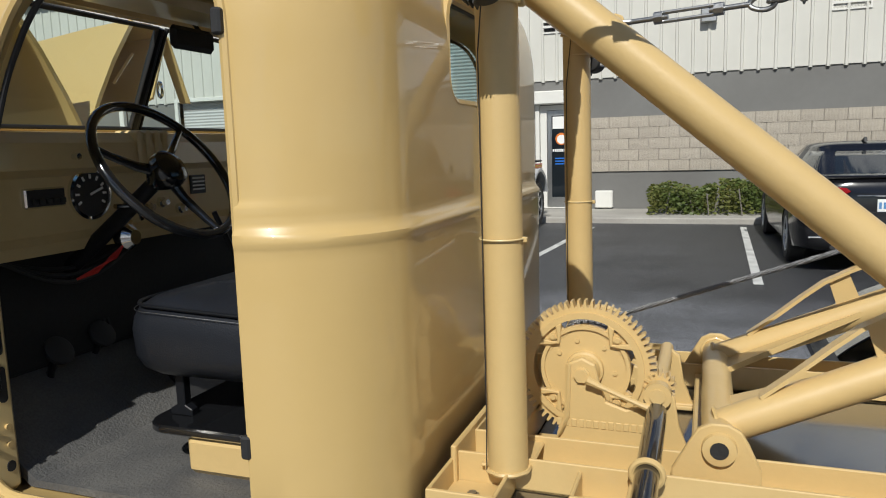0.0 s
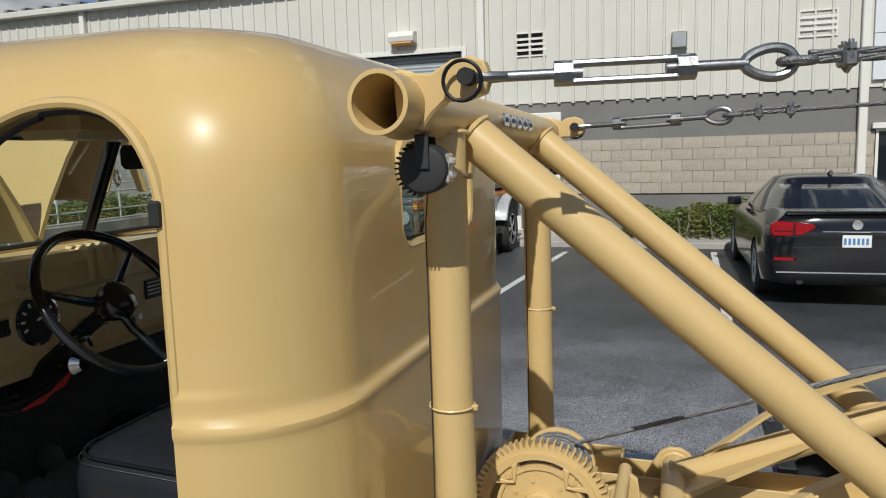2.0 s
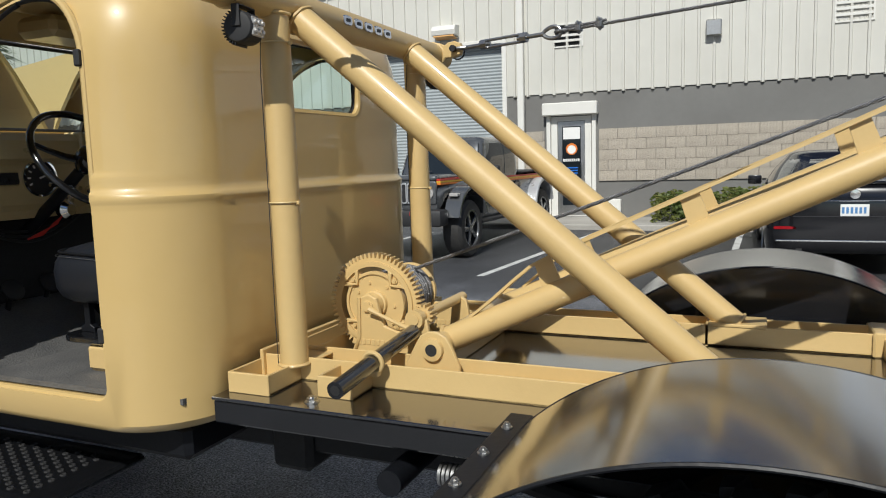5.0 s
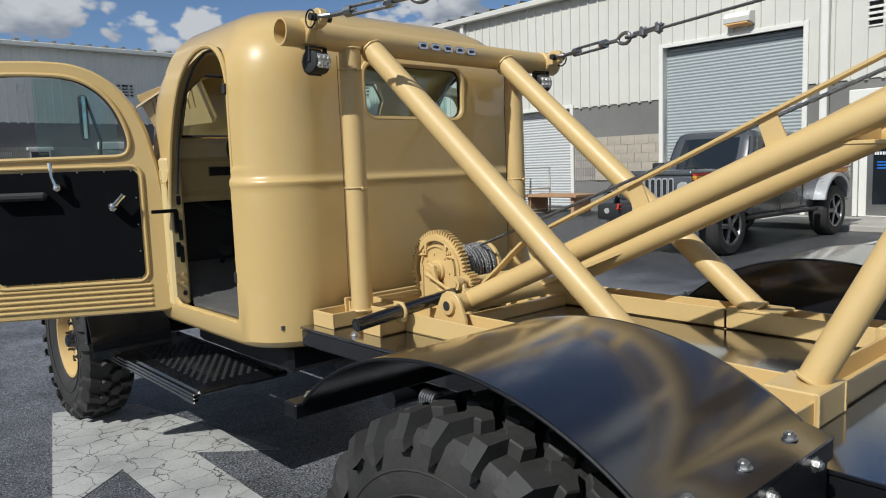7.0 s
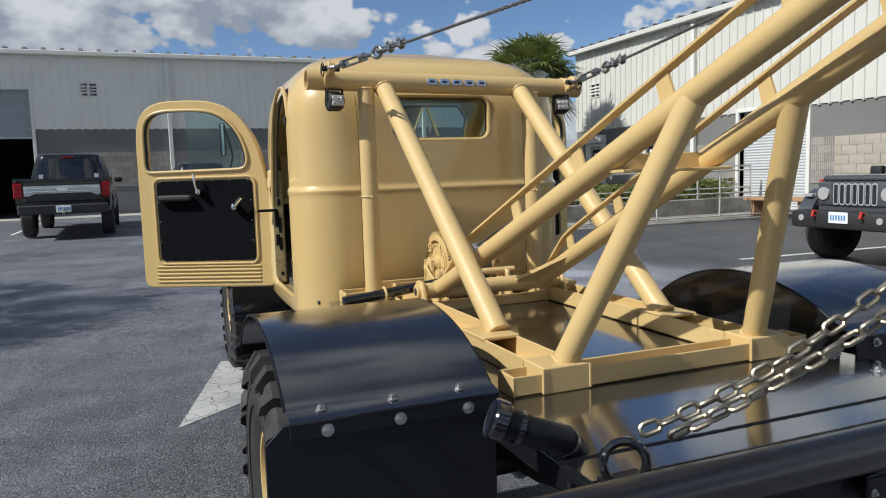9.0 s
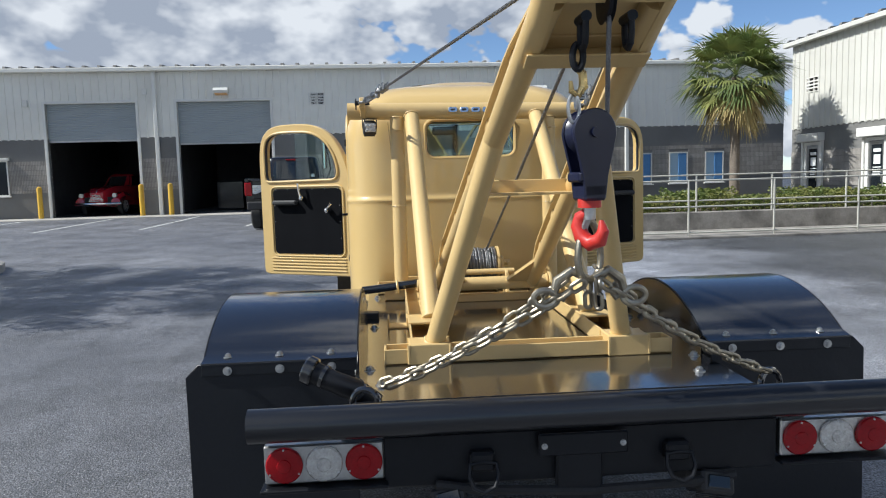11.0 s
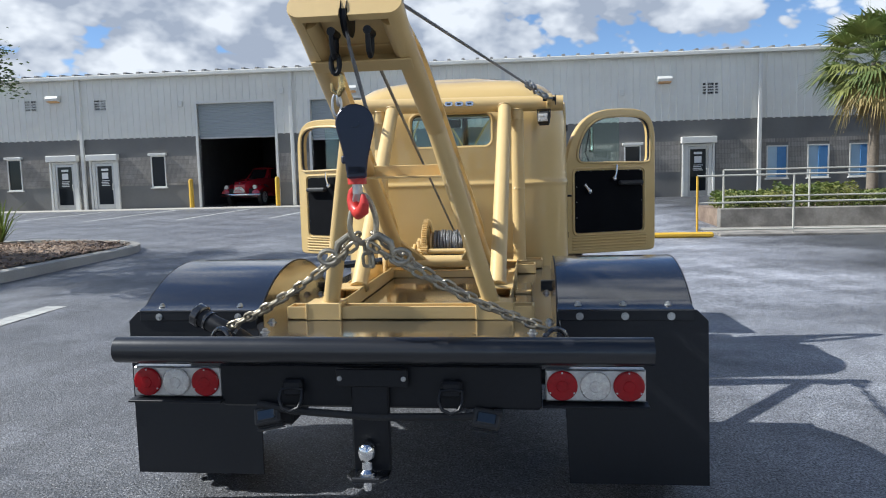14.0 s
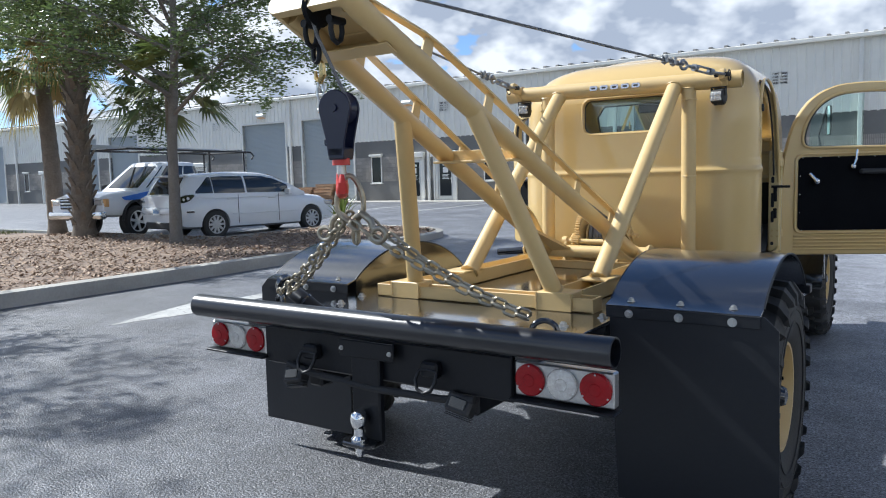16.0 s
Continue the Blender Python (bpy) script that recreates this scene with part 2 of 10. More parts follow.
def cracked_paint():
    """Old thermoplastic marking, greyed and split by a net of cracks."""
    m = material("cracked_road_paint", (0.44, 0.44, 0.42), 0.75, vary=0.12, grain=55, stain=3.5, second=(0.27, 0.27, 0.265), amount=0.8, bump=0.2)
    n, l = m.node_tree.nodes, m.node_tree.links
    b = n["Principled BSDF"]
    hsv = b.inputs["Base Color"].links[0].from_node
    co, wob, add, vo, ra, mx = (n.new("ShaderNode" + k) for k in ("TexCoord", "TexNoise", "VectorMath", "TexVoronoi", "ValToRGB", "Mix"))
    wob.inputs["Scale"].default_value, wob.inputs["Detail"].default_value = 9, 4
    sc = n.new("ShaderNodeVectorMath")
    sc.operation, add.operation = "SCALE", "ADD"
    sc.inputs["Scale"].default_value = 0.09
    vo.feature = "DISTANCE_TO_EDGE"
    vo.inputs["Scale"].default_value = 7.5
    ra.color_ramp.elements[0].position, ra.color_ramp.elements[0].color = 0.006, (1, 1, 1, 1)
    ra.color_ramp.elements[1].position, ra.color_ramp.elements[1].color = 0.022, (0, 0, 0, 1)
    mx.data_type = "RGBA"
    mx.inputs["B"].default_value = (0.07, 0.07, 0.07, 1)
    l.new(co.outputs["Object"], wob.inputs["Vector"])
    l.new(wob.outputs["Color"], sc.inputs[0])
    l.new(co.outputs["Object"], add.inputs[0])
    l.new(sc.outputs["Vector"], add.inputs[1])
    l.new(add.outputs["Vector"], vo.inputs["Vector"])
    l.new(vo.outputs["Distance"], ra.inputs["Fac"])
    l.new(ra.outputs["Color"], mx.inputs["Factor"])
    l.new(hsv.outputs["Color"], mx.inputs["A"])
    l.new(mx.outputs["Result"], b.inputs["Base Color"])
    return m


TAN = material("tan_paint", (0.60, 0.425, 0.175), 0.34, coat=0.75, spec=0.3, coat_rough=0.035, vary=0.02, grain=18, stain=1.6, second=(0.56, 0.395, 0.16), amount=0.35)
TAN_SATIN = material("tan_satin_paint", (0.61, 0.435, 0.19), 0.45, coat=0.25, vary=0.04, grain=40, stain=5, second=(0.55, 0.38, 0.155), amount=0.4, bump=0.05, bump_scale=90)
# tan lightened beyond the real paint, standing in for light inside the cab
TAN_LIFTED = material("tan_paint_lifted", (0.68, 0.53, 0.26), 0.32, coat=0.5, vary=0.05, grain=30, stain=4, amount=0.3)
BLACK_GLOSS = material("black_gloss_paint", (0.010, 0.0105, 0.012), 0.14, coat=0.9, vary=0.1, grain=30, stain=2, spec=0.5)
BLACK_SHEET = material("black_sheet_paint", (0.010, 0.0105, 0.013), 0.20, coat=1.0, vary=0.2, grain=14, stain=2.0, bump=0.02, bump_scale=2.2, coat_ior=1.75, coat_rough=0.14)
BUMPER_BLACK = material("black_bumper_enamel", (0.010, 0.011, 0.014), 0.30, coat=0.35, vary=0.15, grain=30, stain=4, bump=0.03, bump_scale=40, coat_rough=0.16)
BLACK_SATIN = material("black_satin_paint", (0.006, 0.0068, 0.009), 0.42, vary=0.25, grain=50, stain=5, second=(0.011, 0.012, 0.015), bump=0.08, spec=0.3)
DECK_BLACK = material("black_deck_paint", (0.009, 0.0095, 0.011), 0.16, coat=1.0, vary=0.2, grain=14, stain=1.6, bump=0.012, bump_scale=3.0, spec=1.0, coat_ior=2.0, coat_rough=0.10)
BLACK_DULL = material("black_dull", (0.014, 0.014, 0.015), 0.8, vary=0.3, grain=80, stain=6, second=(0.035, 0.034, 0.032), bump=0.2)
RUBBER = material("tyre_rubber", (0.024, 0.0235, 0.023), 0.68, vary=0.25, grain=70, stain=7, second=(0.044, 0.042, 0.039), amount=0.6, bump=0.15)
RUBBER_FLAP = material("rubber_flap", (0.006, 0.0075, 0.011), 0.45, vary=0.2, grain=60, stain=3, second=(0.010, 0.012, 0.016), bump=0.06, spec=0.40)
TRIM_BLACK = material("matt_black_trim_board", (0.005, 0.0055, 0.007), 0.85, vary=0.2, grain=70, stain=4, bump=0.05, spec=0.08)
VINYL = material("black_vinyl", (0.014, 0.016, 0.021), 0.33, vary=0.12, grain=120, stain=8, bump=0.12, bump_scale=260)
MAT_RUBBER = material("ribbed_floor_mat", (0.085, 0.085, 0.085), 0.7, vary=0.35, grain=140, stain=7, second=(0.15, 0.145, 0.135), amount=0.6, bump=0.4)
CHROME = material("chrome", (0.80, 0.80, 0.79), 0.10, 1.0, vary=0.04, grain=40, stain=10)
ZINC = material("galvanised_steel", (0.55, 0.55, 0.54), 0.36, 1.0, vary=0.18, grain=90, stain=20, second=(0.38, 0.37, 0.36), bump=0.1)
STAY_STEEL = material("weathered_zinc", (0.34, 0.345, 0.35), 0.40, 1.0, vary=0.2, grain=90, stain=20, second=(0.24, 0.24, 0.24), bump=0.1)
BRASS = material("yellow_brass_plate", (0.62, 0.46, 0.20), 0.28, 1.0, vary=0.2, grain=90, stain=20, second=(0.38, 0.27, 0.12))
CHAIN_STEEL = material("plated_chain_steel", (0.40, 0.36, 0.28), 0.40, 1.0, vary=0.25, grain=120, stain=24, second=(0.24, 0.20, 0.14), amount=0.6, bump=0.1)
ROPE = material("wire_rope_steel", (0.24, 0.24, 0.245), 0.45, 0.8, vary=0.4, grain=260, stain=30, second=(0.10, 0.10, 0.10), bump=0.5)
RED_PAINT = material("red_hook_paint", (0.55, 0.028, 0.018), 0.42, coat=0.3, vary=0.15, grain=40, stain=14, second=(0.36, 0.02, 0.015))
NAVY = material("navy_paint", (0.0035, 0.006, 0.028), 0.34, coat=0.15, vary=0.2, grain=40, stain=9, second=(0.008, 0.010, 0.028))
GLASS = glass_material("window_glass")
MIRROR = material("mirror_glass", (0.85, 0.87, 0.88), 0.02, 1.0, vary=0.0, grain=5)
RED_LENS = material("red_lens", (0.30, 0.004, 0.008), 0.12, vary=0.3, grain=160, stain=30, second=(0.16, 0.003, 0.005), bump=0.12, bump_scale=300, spec=0.35)
CLEAR_LENS = material("clear_lens", (0.62, 0.60, 0.56), 0.16, 0.35, coat=0.6, vary=0.3, grain=130, stain=40, bump=0.4, bump_scale=200)
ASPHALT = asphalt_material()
CONCRETE = material("concrete", (0.42, 0.40, 0.36), 0.9, vary=0.18, grain=35, stain=1.2, second=(0.27, 0.255, 0.23), amount=0.6, bump=0.25)
STAINED_CONCRETE = material("stained_concrete", (0.30, 0.28, 0.25), 0.9, vary=0.25, grain=25, stain=2.2, second=(0.12, 0.11, 0.098), amount=0.85, bump=0.3)
BLOCK_FACE = material("split_block_face", (0.42, 0.375, 0.31), 0.92, vary=0.25, grain=30, bump=0.8, stain=0.9, second=(0.33, 0.295, 0.245), amount=0.5, random_tint=0.05)
PANEL = material("pale_smooth_panel", (0.66, 0.69, 0.72), 0.4, vary=0.03, grain=3, stain=0.6, second=(0.58, 0.61, 0.65), amount=0.4)
WHITE_LINE = material("white_road_paint", (0.66, 0.66, 0.63), 0.75, vary=0.14, grain=60, stain=4, second=(0.34, 0.34, 0.33), amount=0.7, bump=0.2)
CRACKED_PAINT = cracked_paint()
SIDING = material("off_white_siding", (0.61, 0.60, 0.545), 0.5, vary=0.04, grain=3, stain=0.5, second=(0.52, 0.505, 0.45), amount=0.5)
# the same siding, lightened in colour to offset the shade on the workshop front
SIDING_SHADE_LIFT = material("shade_lifted_siding", (0.80, 0.785, 0.715), 0.5, vary=0.04, grain=3, stain=0.5, second=(0.68, 0.66, 0.59), amount=0.5)
TRIM_WHITE = material("white_trim", (0.72, 0.71, 0.66), 0.5, vary=0.05, grain=5, stain=1)
GREY_WALL = material("grey_painted_block", (0.18, 0.178, 0.168), 0.8, vary=0.06, grain=8, stain=0.6, second=(0.13, 0.125, 0.118), amount=0.5, bump=0.08)
BLOCK = block_material()
ROLLDOOR = material("grey_roller_door", (0.33, 0.365, 0.375), 0.5, vary=0.03, grain=6, stain=0.6, second=(0.28, 0.315, 0.325), amount=0.4)
ROLLDOOR_WHITE = material("white_roller_door", (0.50, 0.51, 0.51), 0.45, vary=0.03, grain=6, stain=0.6, amount=0.3)
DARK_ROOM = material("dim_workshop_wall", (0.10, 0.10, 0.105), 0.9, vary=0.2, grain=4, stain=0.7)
ROOF_METAL = material("grey_metal_roof", (0.34, 0.345, 0.34), 0.5, vary=0.08, grain=6, stain=0.4)
YELLOW = material("safety_yellow", (0.66, 0.40, 0.035), 0.55, vary=0.1, grain=30, stain=3, second=(0.5, 0.3, 0.05))
BARK = material("palm_bark", (0.19, 0.155, 0.12), 0.95, vary=0.4, grain=22, stain=6, second=(0.10, 0.082, 0.065), bump=0.8)
OAK_BARK = material("oak_bark", (0.20, 0.18, 0.155), 0.95, vary=0.35, grain=30, stain=5, second=(0.11, 0.10, 0.09), bump=0.8)
LEAF = leafy_material("oak_leaf", (0.095, 0.125, 0.05), 0.42, vary=0.35, grain=2.5, stain=0.7, second=(0.17, 0.19, 0.085), amount=0.8, spec=0.4)
PALM_LEAF = leafy_material("palm_leaf", (0.12, 0.16, 0.06), 0.42, vary=0.3, grain=3, stain=0.9, second=(0.30, 0.29, 0.09), amount=0.9, spec=0.4)
PALM_DRY = leafy_material("dry_palm_leaf", (0.40, 0.30, 0.13), 0.8, vary=0.3, grain=4, stain=1.5, second=(0.22, 0.16, 0.08))
HEDGE_LEAF = leafy_material("hedge_leaf", (0.09, 0.125, 0.035), 0.5, vary=0.45, grain=9, stain=1.3, second=(0.21, 0.19, 0.055), amount=0.9, spec=0.25)
MULCH_CHIP = material("bark_chip", (0.20, 0.13, 0.09), 0.9, vary=0.3, grain=20, stain=6, second=(0.42, 0.33, 0.24), amount=0.9)
MULCH = material("wood_mulch", (0.15, 0.105, 0.078), 0.95, vary=0.5, grain=28, stain=2.5, second=(0.27, 0.20, 0.145), amount=0.9, bump=1.0)
WOOD = material("weathered_pallet_wood", (0.40, 0.23, 0.12), 0.85, vary=0.3, grain=18, stain=3, second=(0.30, 0.20, 0.13), random_tint=0.25)
WHITE_CAR = material("white_car_paint", (0.78, 0.79, 0.80), 0.25, coat=0.8, vary=0.02, grain=4)
DARK_CAR = material("charcoal_car_paint", (0.030, 0.031, 0.034), 0.22, 0.3, coat=0.9, vary=0.06, grain=6)
BLACK_CAR = material("black_car_paint", (0.008, 0.008, 0.010), 0.14, coat=0.35, vary=0.06, grain=6)
RED_CAR = material("deep_red_car_paint", (0.34, 0.012, 0.022), 0.16, coat=1.0, vary=0.05, grain=6)
PLASTIC = material("black_plastic", (0.022, 0.022, 0.023), 0.6, vary=0.15, grain=50)
CAR_GLASS = material("car_window_glass", (0.016, 0.020, 0.022), 0.04, coat=0.6, vary=0.1, grain=4)
ALLOY = material("alloy_wheel", (0.56, 0.57, 0.58), 0.3, 0.45, vary=0.05, grain=20)
GREY_CAR = material("grey_car_paint", (0.105, 0.110, 0.115), 0.26, 0.4, coat=0.9, vary=0.06, grain=6)
DARK_PANE = material("dark_shop_window", (0.014, 0.018, 0.022), 0.06, vary=0.15, grain=3, stain=1.2, spec=0.28)
ORANGE = material("orange_stripe", (0.72, 0.20, 0.03), 0.4, vary=0.08, grain=10)
BLUE = material("blue_paint", (0.02, 0.16, 0.62), 0.4, vary=0.06, grain=8)
BLUE_BLIND = material("blue_shutter", (0.09, 0.24, 0.48), 0.6, vary=0.1, grain=8)
PALE_BLUE = material("pale_blue_pane", (0.42, 0.58, 0.70), 0.35, vary=0.1, grain=3, stain=1.5)
SIGN_INK = material("sign_ink_white", (0.80, 0.80, 0.78), 0.6, vary=0.05, grain=10)
SIGN_BLACK = material("sign_black", (0.02, 0.02, 0.022), 0.5, vary=0.1, grain=10)
LETTER = material("letter_chrome", (0.62, 0.63, 0.66), 0.22, 1.0, vary=0.05, grain=60)
WIRE_RED = material("red_wire", (0.6, 0.03, 0.02), 0.5, vary=0.1, grain=50)
GRASS = material("grass_blade", (0.11, 0.15, 0.035), 0.7, vary=0.3, grain=6, stain=1.0, second=(0.2, 0.18, 0.06))
LAMP_GLOW = material("wall_pack_lens", (0.75, 0.42, 0.16), 0.35, vary=0.1, grain=30)


# ---------------------------------------------------------------- building helpers
def finish(name, bm, mat, angle=35):
    me = bpy.data.meshes.new(name)
    bm.normal_update()
    bm.to_mesh(me)
    bm.free()
    me.polygons.foreach_set("use_smooth", [True] * len(me.polygons))
    me.set_sharp_from_angle(angle=radians(angle))
    me.materials.append(mat)
    return me


def part(name, bm, mat, parent, label="", angle=35, m=None):
    """Links a bmesh as one mesh object under a thing or a part."""
    ob = new(name, finish(name, bm, mat, angle))
    ob.parent = parent
    if m is not None:
        ob.matrix_basis = m
    if label:
        ob["label"] = label
    return ob


def again(ob, parent=None, m=None):
    """Another object on the same mesh."""
    o = ob.copy()
    scene.collection.objects.link(o)
    o.parent = parent if parent is not None else ob.parent
    if m is not None:
        o.matrix_basis = m
    return o


def thing(name, label, category, m=None, group="", kind=""):
    ob = new(name)
    ob.empty_display_size = 0.1
    if m is not None:
        ob.matrix_basis = m
    return tagged(ob, label, category, group, kind)


def solid(name, bm, mat, label, category, m=None, group="", kind="", angle=35):
    ob = new(name, finish(name, bm, mat, angle))
    if m is not None:
        ob.matrix_basis = m
    return tagged(ob, label, category, group, kind)


def nb():
    return bmesh.new()


def box(bm, lo, hi, bevel=0.0, m=None, seg=1):
    """A box from corner to corner, with eased edges."""
    g = bmesh.ops.create_cube(bm, size=1.0)
    c = [(a + b) / 2 for a, b in zip(lo, hi)]
    s = [max(abs(b - a), 1e-4) for a, b in zip(lo, hi)]
    mm = Matrix.LocRotScale(c, None, s)
    if m is not None:
        mm = m @ mm
    bmesh.ops.transform(bm, matrix=mm, verts=g["verts"])
    if bevel > 0:
        ed = list({e for v in g["verts"] for e in v.link_edges})
        bmesh.ops.bevel(bm, geom=ed, offset=bevel, segments=seg, profile=0.5, affect="EDGES", clamp_overlap=True)
    return bm


def rings(bm, loops, close=True, caps=True):
    """Skins a row of loops of points (all the same length)."""
    vs = [[bm.verts.new(p) for p in lp] for lp in loops]
    n = len(vs[0])
    for a, b in zip(vs, vs[1:]):
        for i in range(n if close else n - 1):
            j = (i + 1) % n
            bm.faces.new((a[i], a[j], b[j], b[i]))
    if caps and close:
        bm.faces.new(list(reversed(vs[0])))
        bm.faces.new(vs[-1])
    return vs


def basis(d):
    d = Vector(d).normalized()
    up = Vector((0, 0, 1)) if abs(d.z) < 0.95 else Vector((0, 1, 0))
    u = d.cross(up).normalized()
    return u, u.cross(d).normalized(), d


def tube(bm, p0, p1, r, seg=20, r1=None, caps=True):
    u, v, d = basis(Vector(p1) - Vector(p0))
    r1 = r if r1 is None else r1
    lp = []
    for p, q in ((Vector(p0), r), (Vector(p1), r1)):
        lp.append([p + (u * math.cos(t) + v * math.sin(t)) * q for t in [2 * math.pi * i / seg for i in range(seg)]])
    rings(bm, lp, True, caps)
    return bm


def sweep(bm, pts, r, seg=10, closed=False):
    """A round bar along a line of points."""
    pts = [Vector(p) for p in pts]
    n = len(pts)
    lp = []
    u = None
    for i, p in enumerate(pts):
        a = pts[i - 1] if (i or closed) else p
        b = pts[(i + 1) % n] if (i < n - 1 or closed) else p
        d = (b - a).normalized()
        if u is None:
            u, v, _ = basis(d)
        else:
            u = (u - d * u.dot(d)).normalized()
            v = u.cross(d).normalized()
        rr = r[i] if isinstance(r, (list, tuple)) else r
        lp.append([p + (u * math.cos(t) + v * math.sin(t)) * rr for t in [2 * math.pi * k / seg for k in range(seg)]])
    if closed:
        lp.append(lp[0])
        vs = [[bm.verts.new(p) for p in q] for q in lp[:-1]]
        for i in range(n):
            a, b = vs[i], vs[(i + 1) % n]
            for k in range(seg):
                bm.faces.new((a[k], a[(k + 1) % seg], b[(k + 1) % seg], b[k]))
    else:
        rings(bm, lp, True, True)
    return bm


def lathe(bm, prof, seg=32, m=None, closed=False):
    """Turns a profile of (along, radius) about the x axis."""
    lp = [[(a, r * math.cos(t), r * math.sin(t)) for t in [2 * math.pi * i / seg for i in range(seg)]] for a, r in prof]
    if m is not None:
        lp = [[m @ Vector(p) for p in q] for q in lp]
    if closed:
        vs = [[bm.verts.new(p) for p in q] for q in lp]
        for i in range(len(vs)):
            a, b = vs[i], vs[(i + 1) % len(vs)]
            for k in range(seg):
                bm.faces.new((a[k], a[(k + 1) % seg], b[(k + 1) % seg], b[k]))
    else:
        rings(bm, lp, True, True)
    return bm


def prism(bm, poly, a, b, axis="x", bevel=0.0):
    """A flat outline pushed out from a to b along an axis. poly in the two other axes, in order."""
    def put(p, h):
        return {"x": (h, p[0], p[1]), "y": (p[0], h, p[1]), "z": (p[0], p[1], h)}[axis]
    va = [bm.verts.new(put(p, a)) for p in poly]
    vb = [bm.verts.new(put(p, b)) for p in poly]
    n = len(poly)
    fs = [bm.faces.new(list(reversed(va))), bm.faces.new(vb)]
    for i in range(n):
        fs.append(bm.faces.new((va[i], va[(i + 1) % n], vb[(i + 1) % n], vb[i])))
    bmesh.ops.recalc_face_normals(bm, faces=fs)
    if bevel:
        bmesh.ops.bevel(bm, geom=list({e for f in fs[:2] for e in f.edges}), offset=bevel, segments=1, affect="EDGES", clamp_overlap=True)
    return bm


def rounded(cx, cy, w, h, r, seg=5):
    """A rounded rectangle outline."""
    pts = []
    for sx, sy, t0 in ((1, 1, 0), (-1, 1, 90), (-1, -1, 180), (1, -1, 270)):
        for k in range(seg + 1):
            t = radians(t0 + 90 * k / seg)
            pts.append((cx + sx * (w / 2 - r) + r * math.cos(t), cy + sy * (h / 2 - r) + r * math.sin(t)))
    return pts


def cut(ob, cutters, op="DIFFERENCE"):
    """Cuts shapes out of a mesh object for good, and removes the cutters."""
    for c in cutters:
        md = ob.modifiers.new("cut", "BOOLEAN")
        md.object, md.operation, md.solver = c, op, "EXACT"
    bpy.context.view_layer.update()
    me = bpy.data.meshes.new_from_object(ob.evaluated_get(bpy.context.evaluated_depsgraph_get()))
    ob.modifiers.clear()
    old = ob.data
    ob.data = me
    bpy.data.meshes.remove(old)
    for c in cutters:
        d = c.data
        bpy.data.objects.remove(c)
        bpy.data.meshes.remove(d)
    me.polygons.foreach_set("use_smooth", [True] * len(me.polygons))
    me.set_sharp_from_angle(angle=radians(32))
    return ob


def bolt(bm, p, d, r=0.012, h=0.009):
    """A hex head with its washer, standing off along d."""
    p, d = Vector(p), Vector(d).normalized()
    tube(bm, p, p + d * 0.003, r * 1.45, 14)
    tube(bm, p + d * 0.003, p + d * (0.003 + h), r, 6)
    tube(bm, p + d * (0.003 + h), p + d * (0.007 + h), r * 0.62, 10)


def eased(pts, most=0.025, rounds=2):
    """Cuts the corners of a closed outline, so that it runs in curves."""
    for k in range(rounds):
        nxt = []
        for i, p in enumerate(pts):
            a, q, b = Vector(pts[i - 1]), Vector(p), Vector(pts[(i + 1) % len(pts)])
            for e in (a, b):
                d = (e - q).length
                nxt.append(tuple(q.lerp(e, min(0.25, most / d))))
        pts, most = nxt, most / 2
    return pts


def smooth01(t):
    t = min(max(t, 0.0), 1.0)
    return t * t * (3 - 2 * t)


def ground_z(x, y):
    """The yard rises a little towards the long building."""
    return 0.27 * min(max((y - 5) / 24.0, 0.0), 1.0)


# ---------------------------------------------------------------- ground
def build_ground():
    bm = nb()
    ys = [-320, -60, -20, -5, 0, 5, 11, 17, 23, 29, 40, 60, 320]
    xs = [-320, -80, -40, -20, -8, 0, 8, 14, 40, 320]
    g = [[bm.verts.new((x, y, ground_z(x, y))) for x in xs] for y in ys]
    for a, b in zip(g, g[1:]):
        for i in range(len(xs) - 1):
            bm.faces.new((a[i], a[i + 1], b[i + 1], b[i]))
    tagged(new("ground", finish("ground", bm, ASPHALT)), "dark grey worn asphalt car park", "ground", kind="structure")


build_ground()


def flat_patch(bm, poly, lift=0.004):
    """Paint on the road: a thin sheet that follows the ground."""
    vs = [bm.verts.new((x, y, ground_z(x, y) + lift)) for x, y in poly]
    f = bm.faces.new(vs)
    if f.normal.z < 0:
        f.normal_flip()
    low = [bm.verts.new((x, y, ground_z(x, y) + 0.0005)) for x, y in poly]
    for i in range(len(vs)):
        j = (i + 1) % len(vs)
        bm.faces.new((vs[i], low[i], low[j], vs[j]))


def stripe(a, b, w=0.1):
    d = (Vector(b) - Vector(a)).normalized()
    n = Vector((-d.y, d.x)) * w / 2
    bm = nb()
    flat_patch(bm, [Vector(a) + n, Vector(a) - n, Vector(b) - n, Vector(b) + n])
    bm.normal_update()
    solid("parking_line", bm, WHITE_LINE, "worn white painted parking line on the asphalt", "road marking", kind="structure")


for a, b in (((6.3, 1.55), (11.6, 1.48)), ((6.2, 4.38), (11.4, 4.02)), ((6.6, 7.34), (11.0, 7.2)), ((6.3, -1.25), (11.8, -1.35)), ((6.4, -4.1), (11.8, -4.2)),
             ((-8.15, 20.7), (-8.0, 27.0)), ((-11.35, 20.7), (-11.3, 27.0)), ((-14.75, 20.7), (-14.7, 27.0)), ((-5.0, 20.7), (-4.9, 27.0)), ((-17.9, 20.7), (-17.8, 27.0)), ((-1.7, 21.5), (-1.6, 27.0)), ((1.5, 21.5), (1.6, 27.0))):
    stripe(a, b)


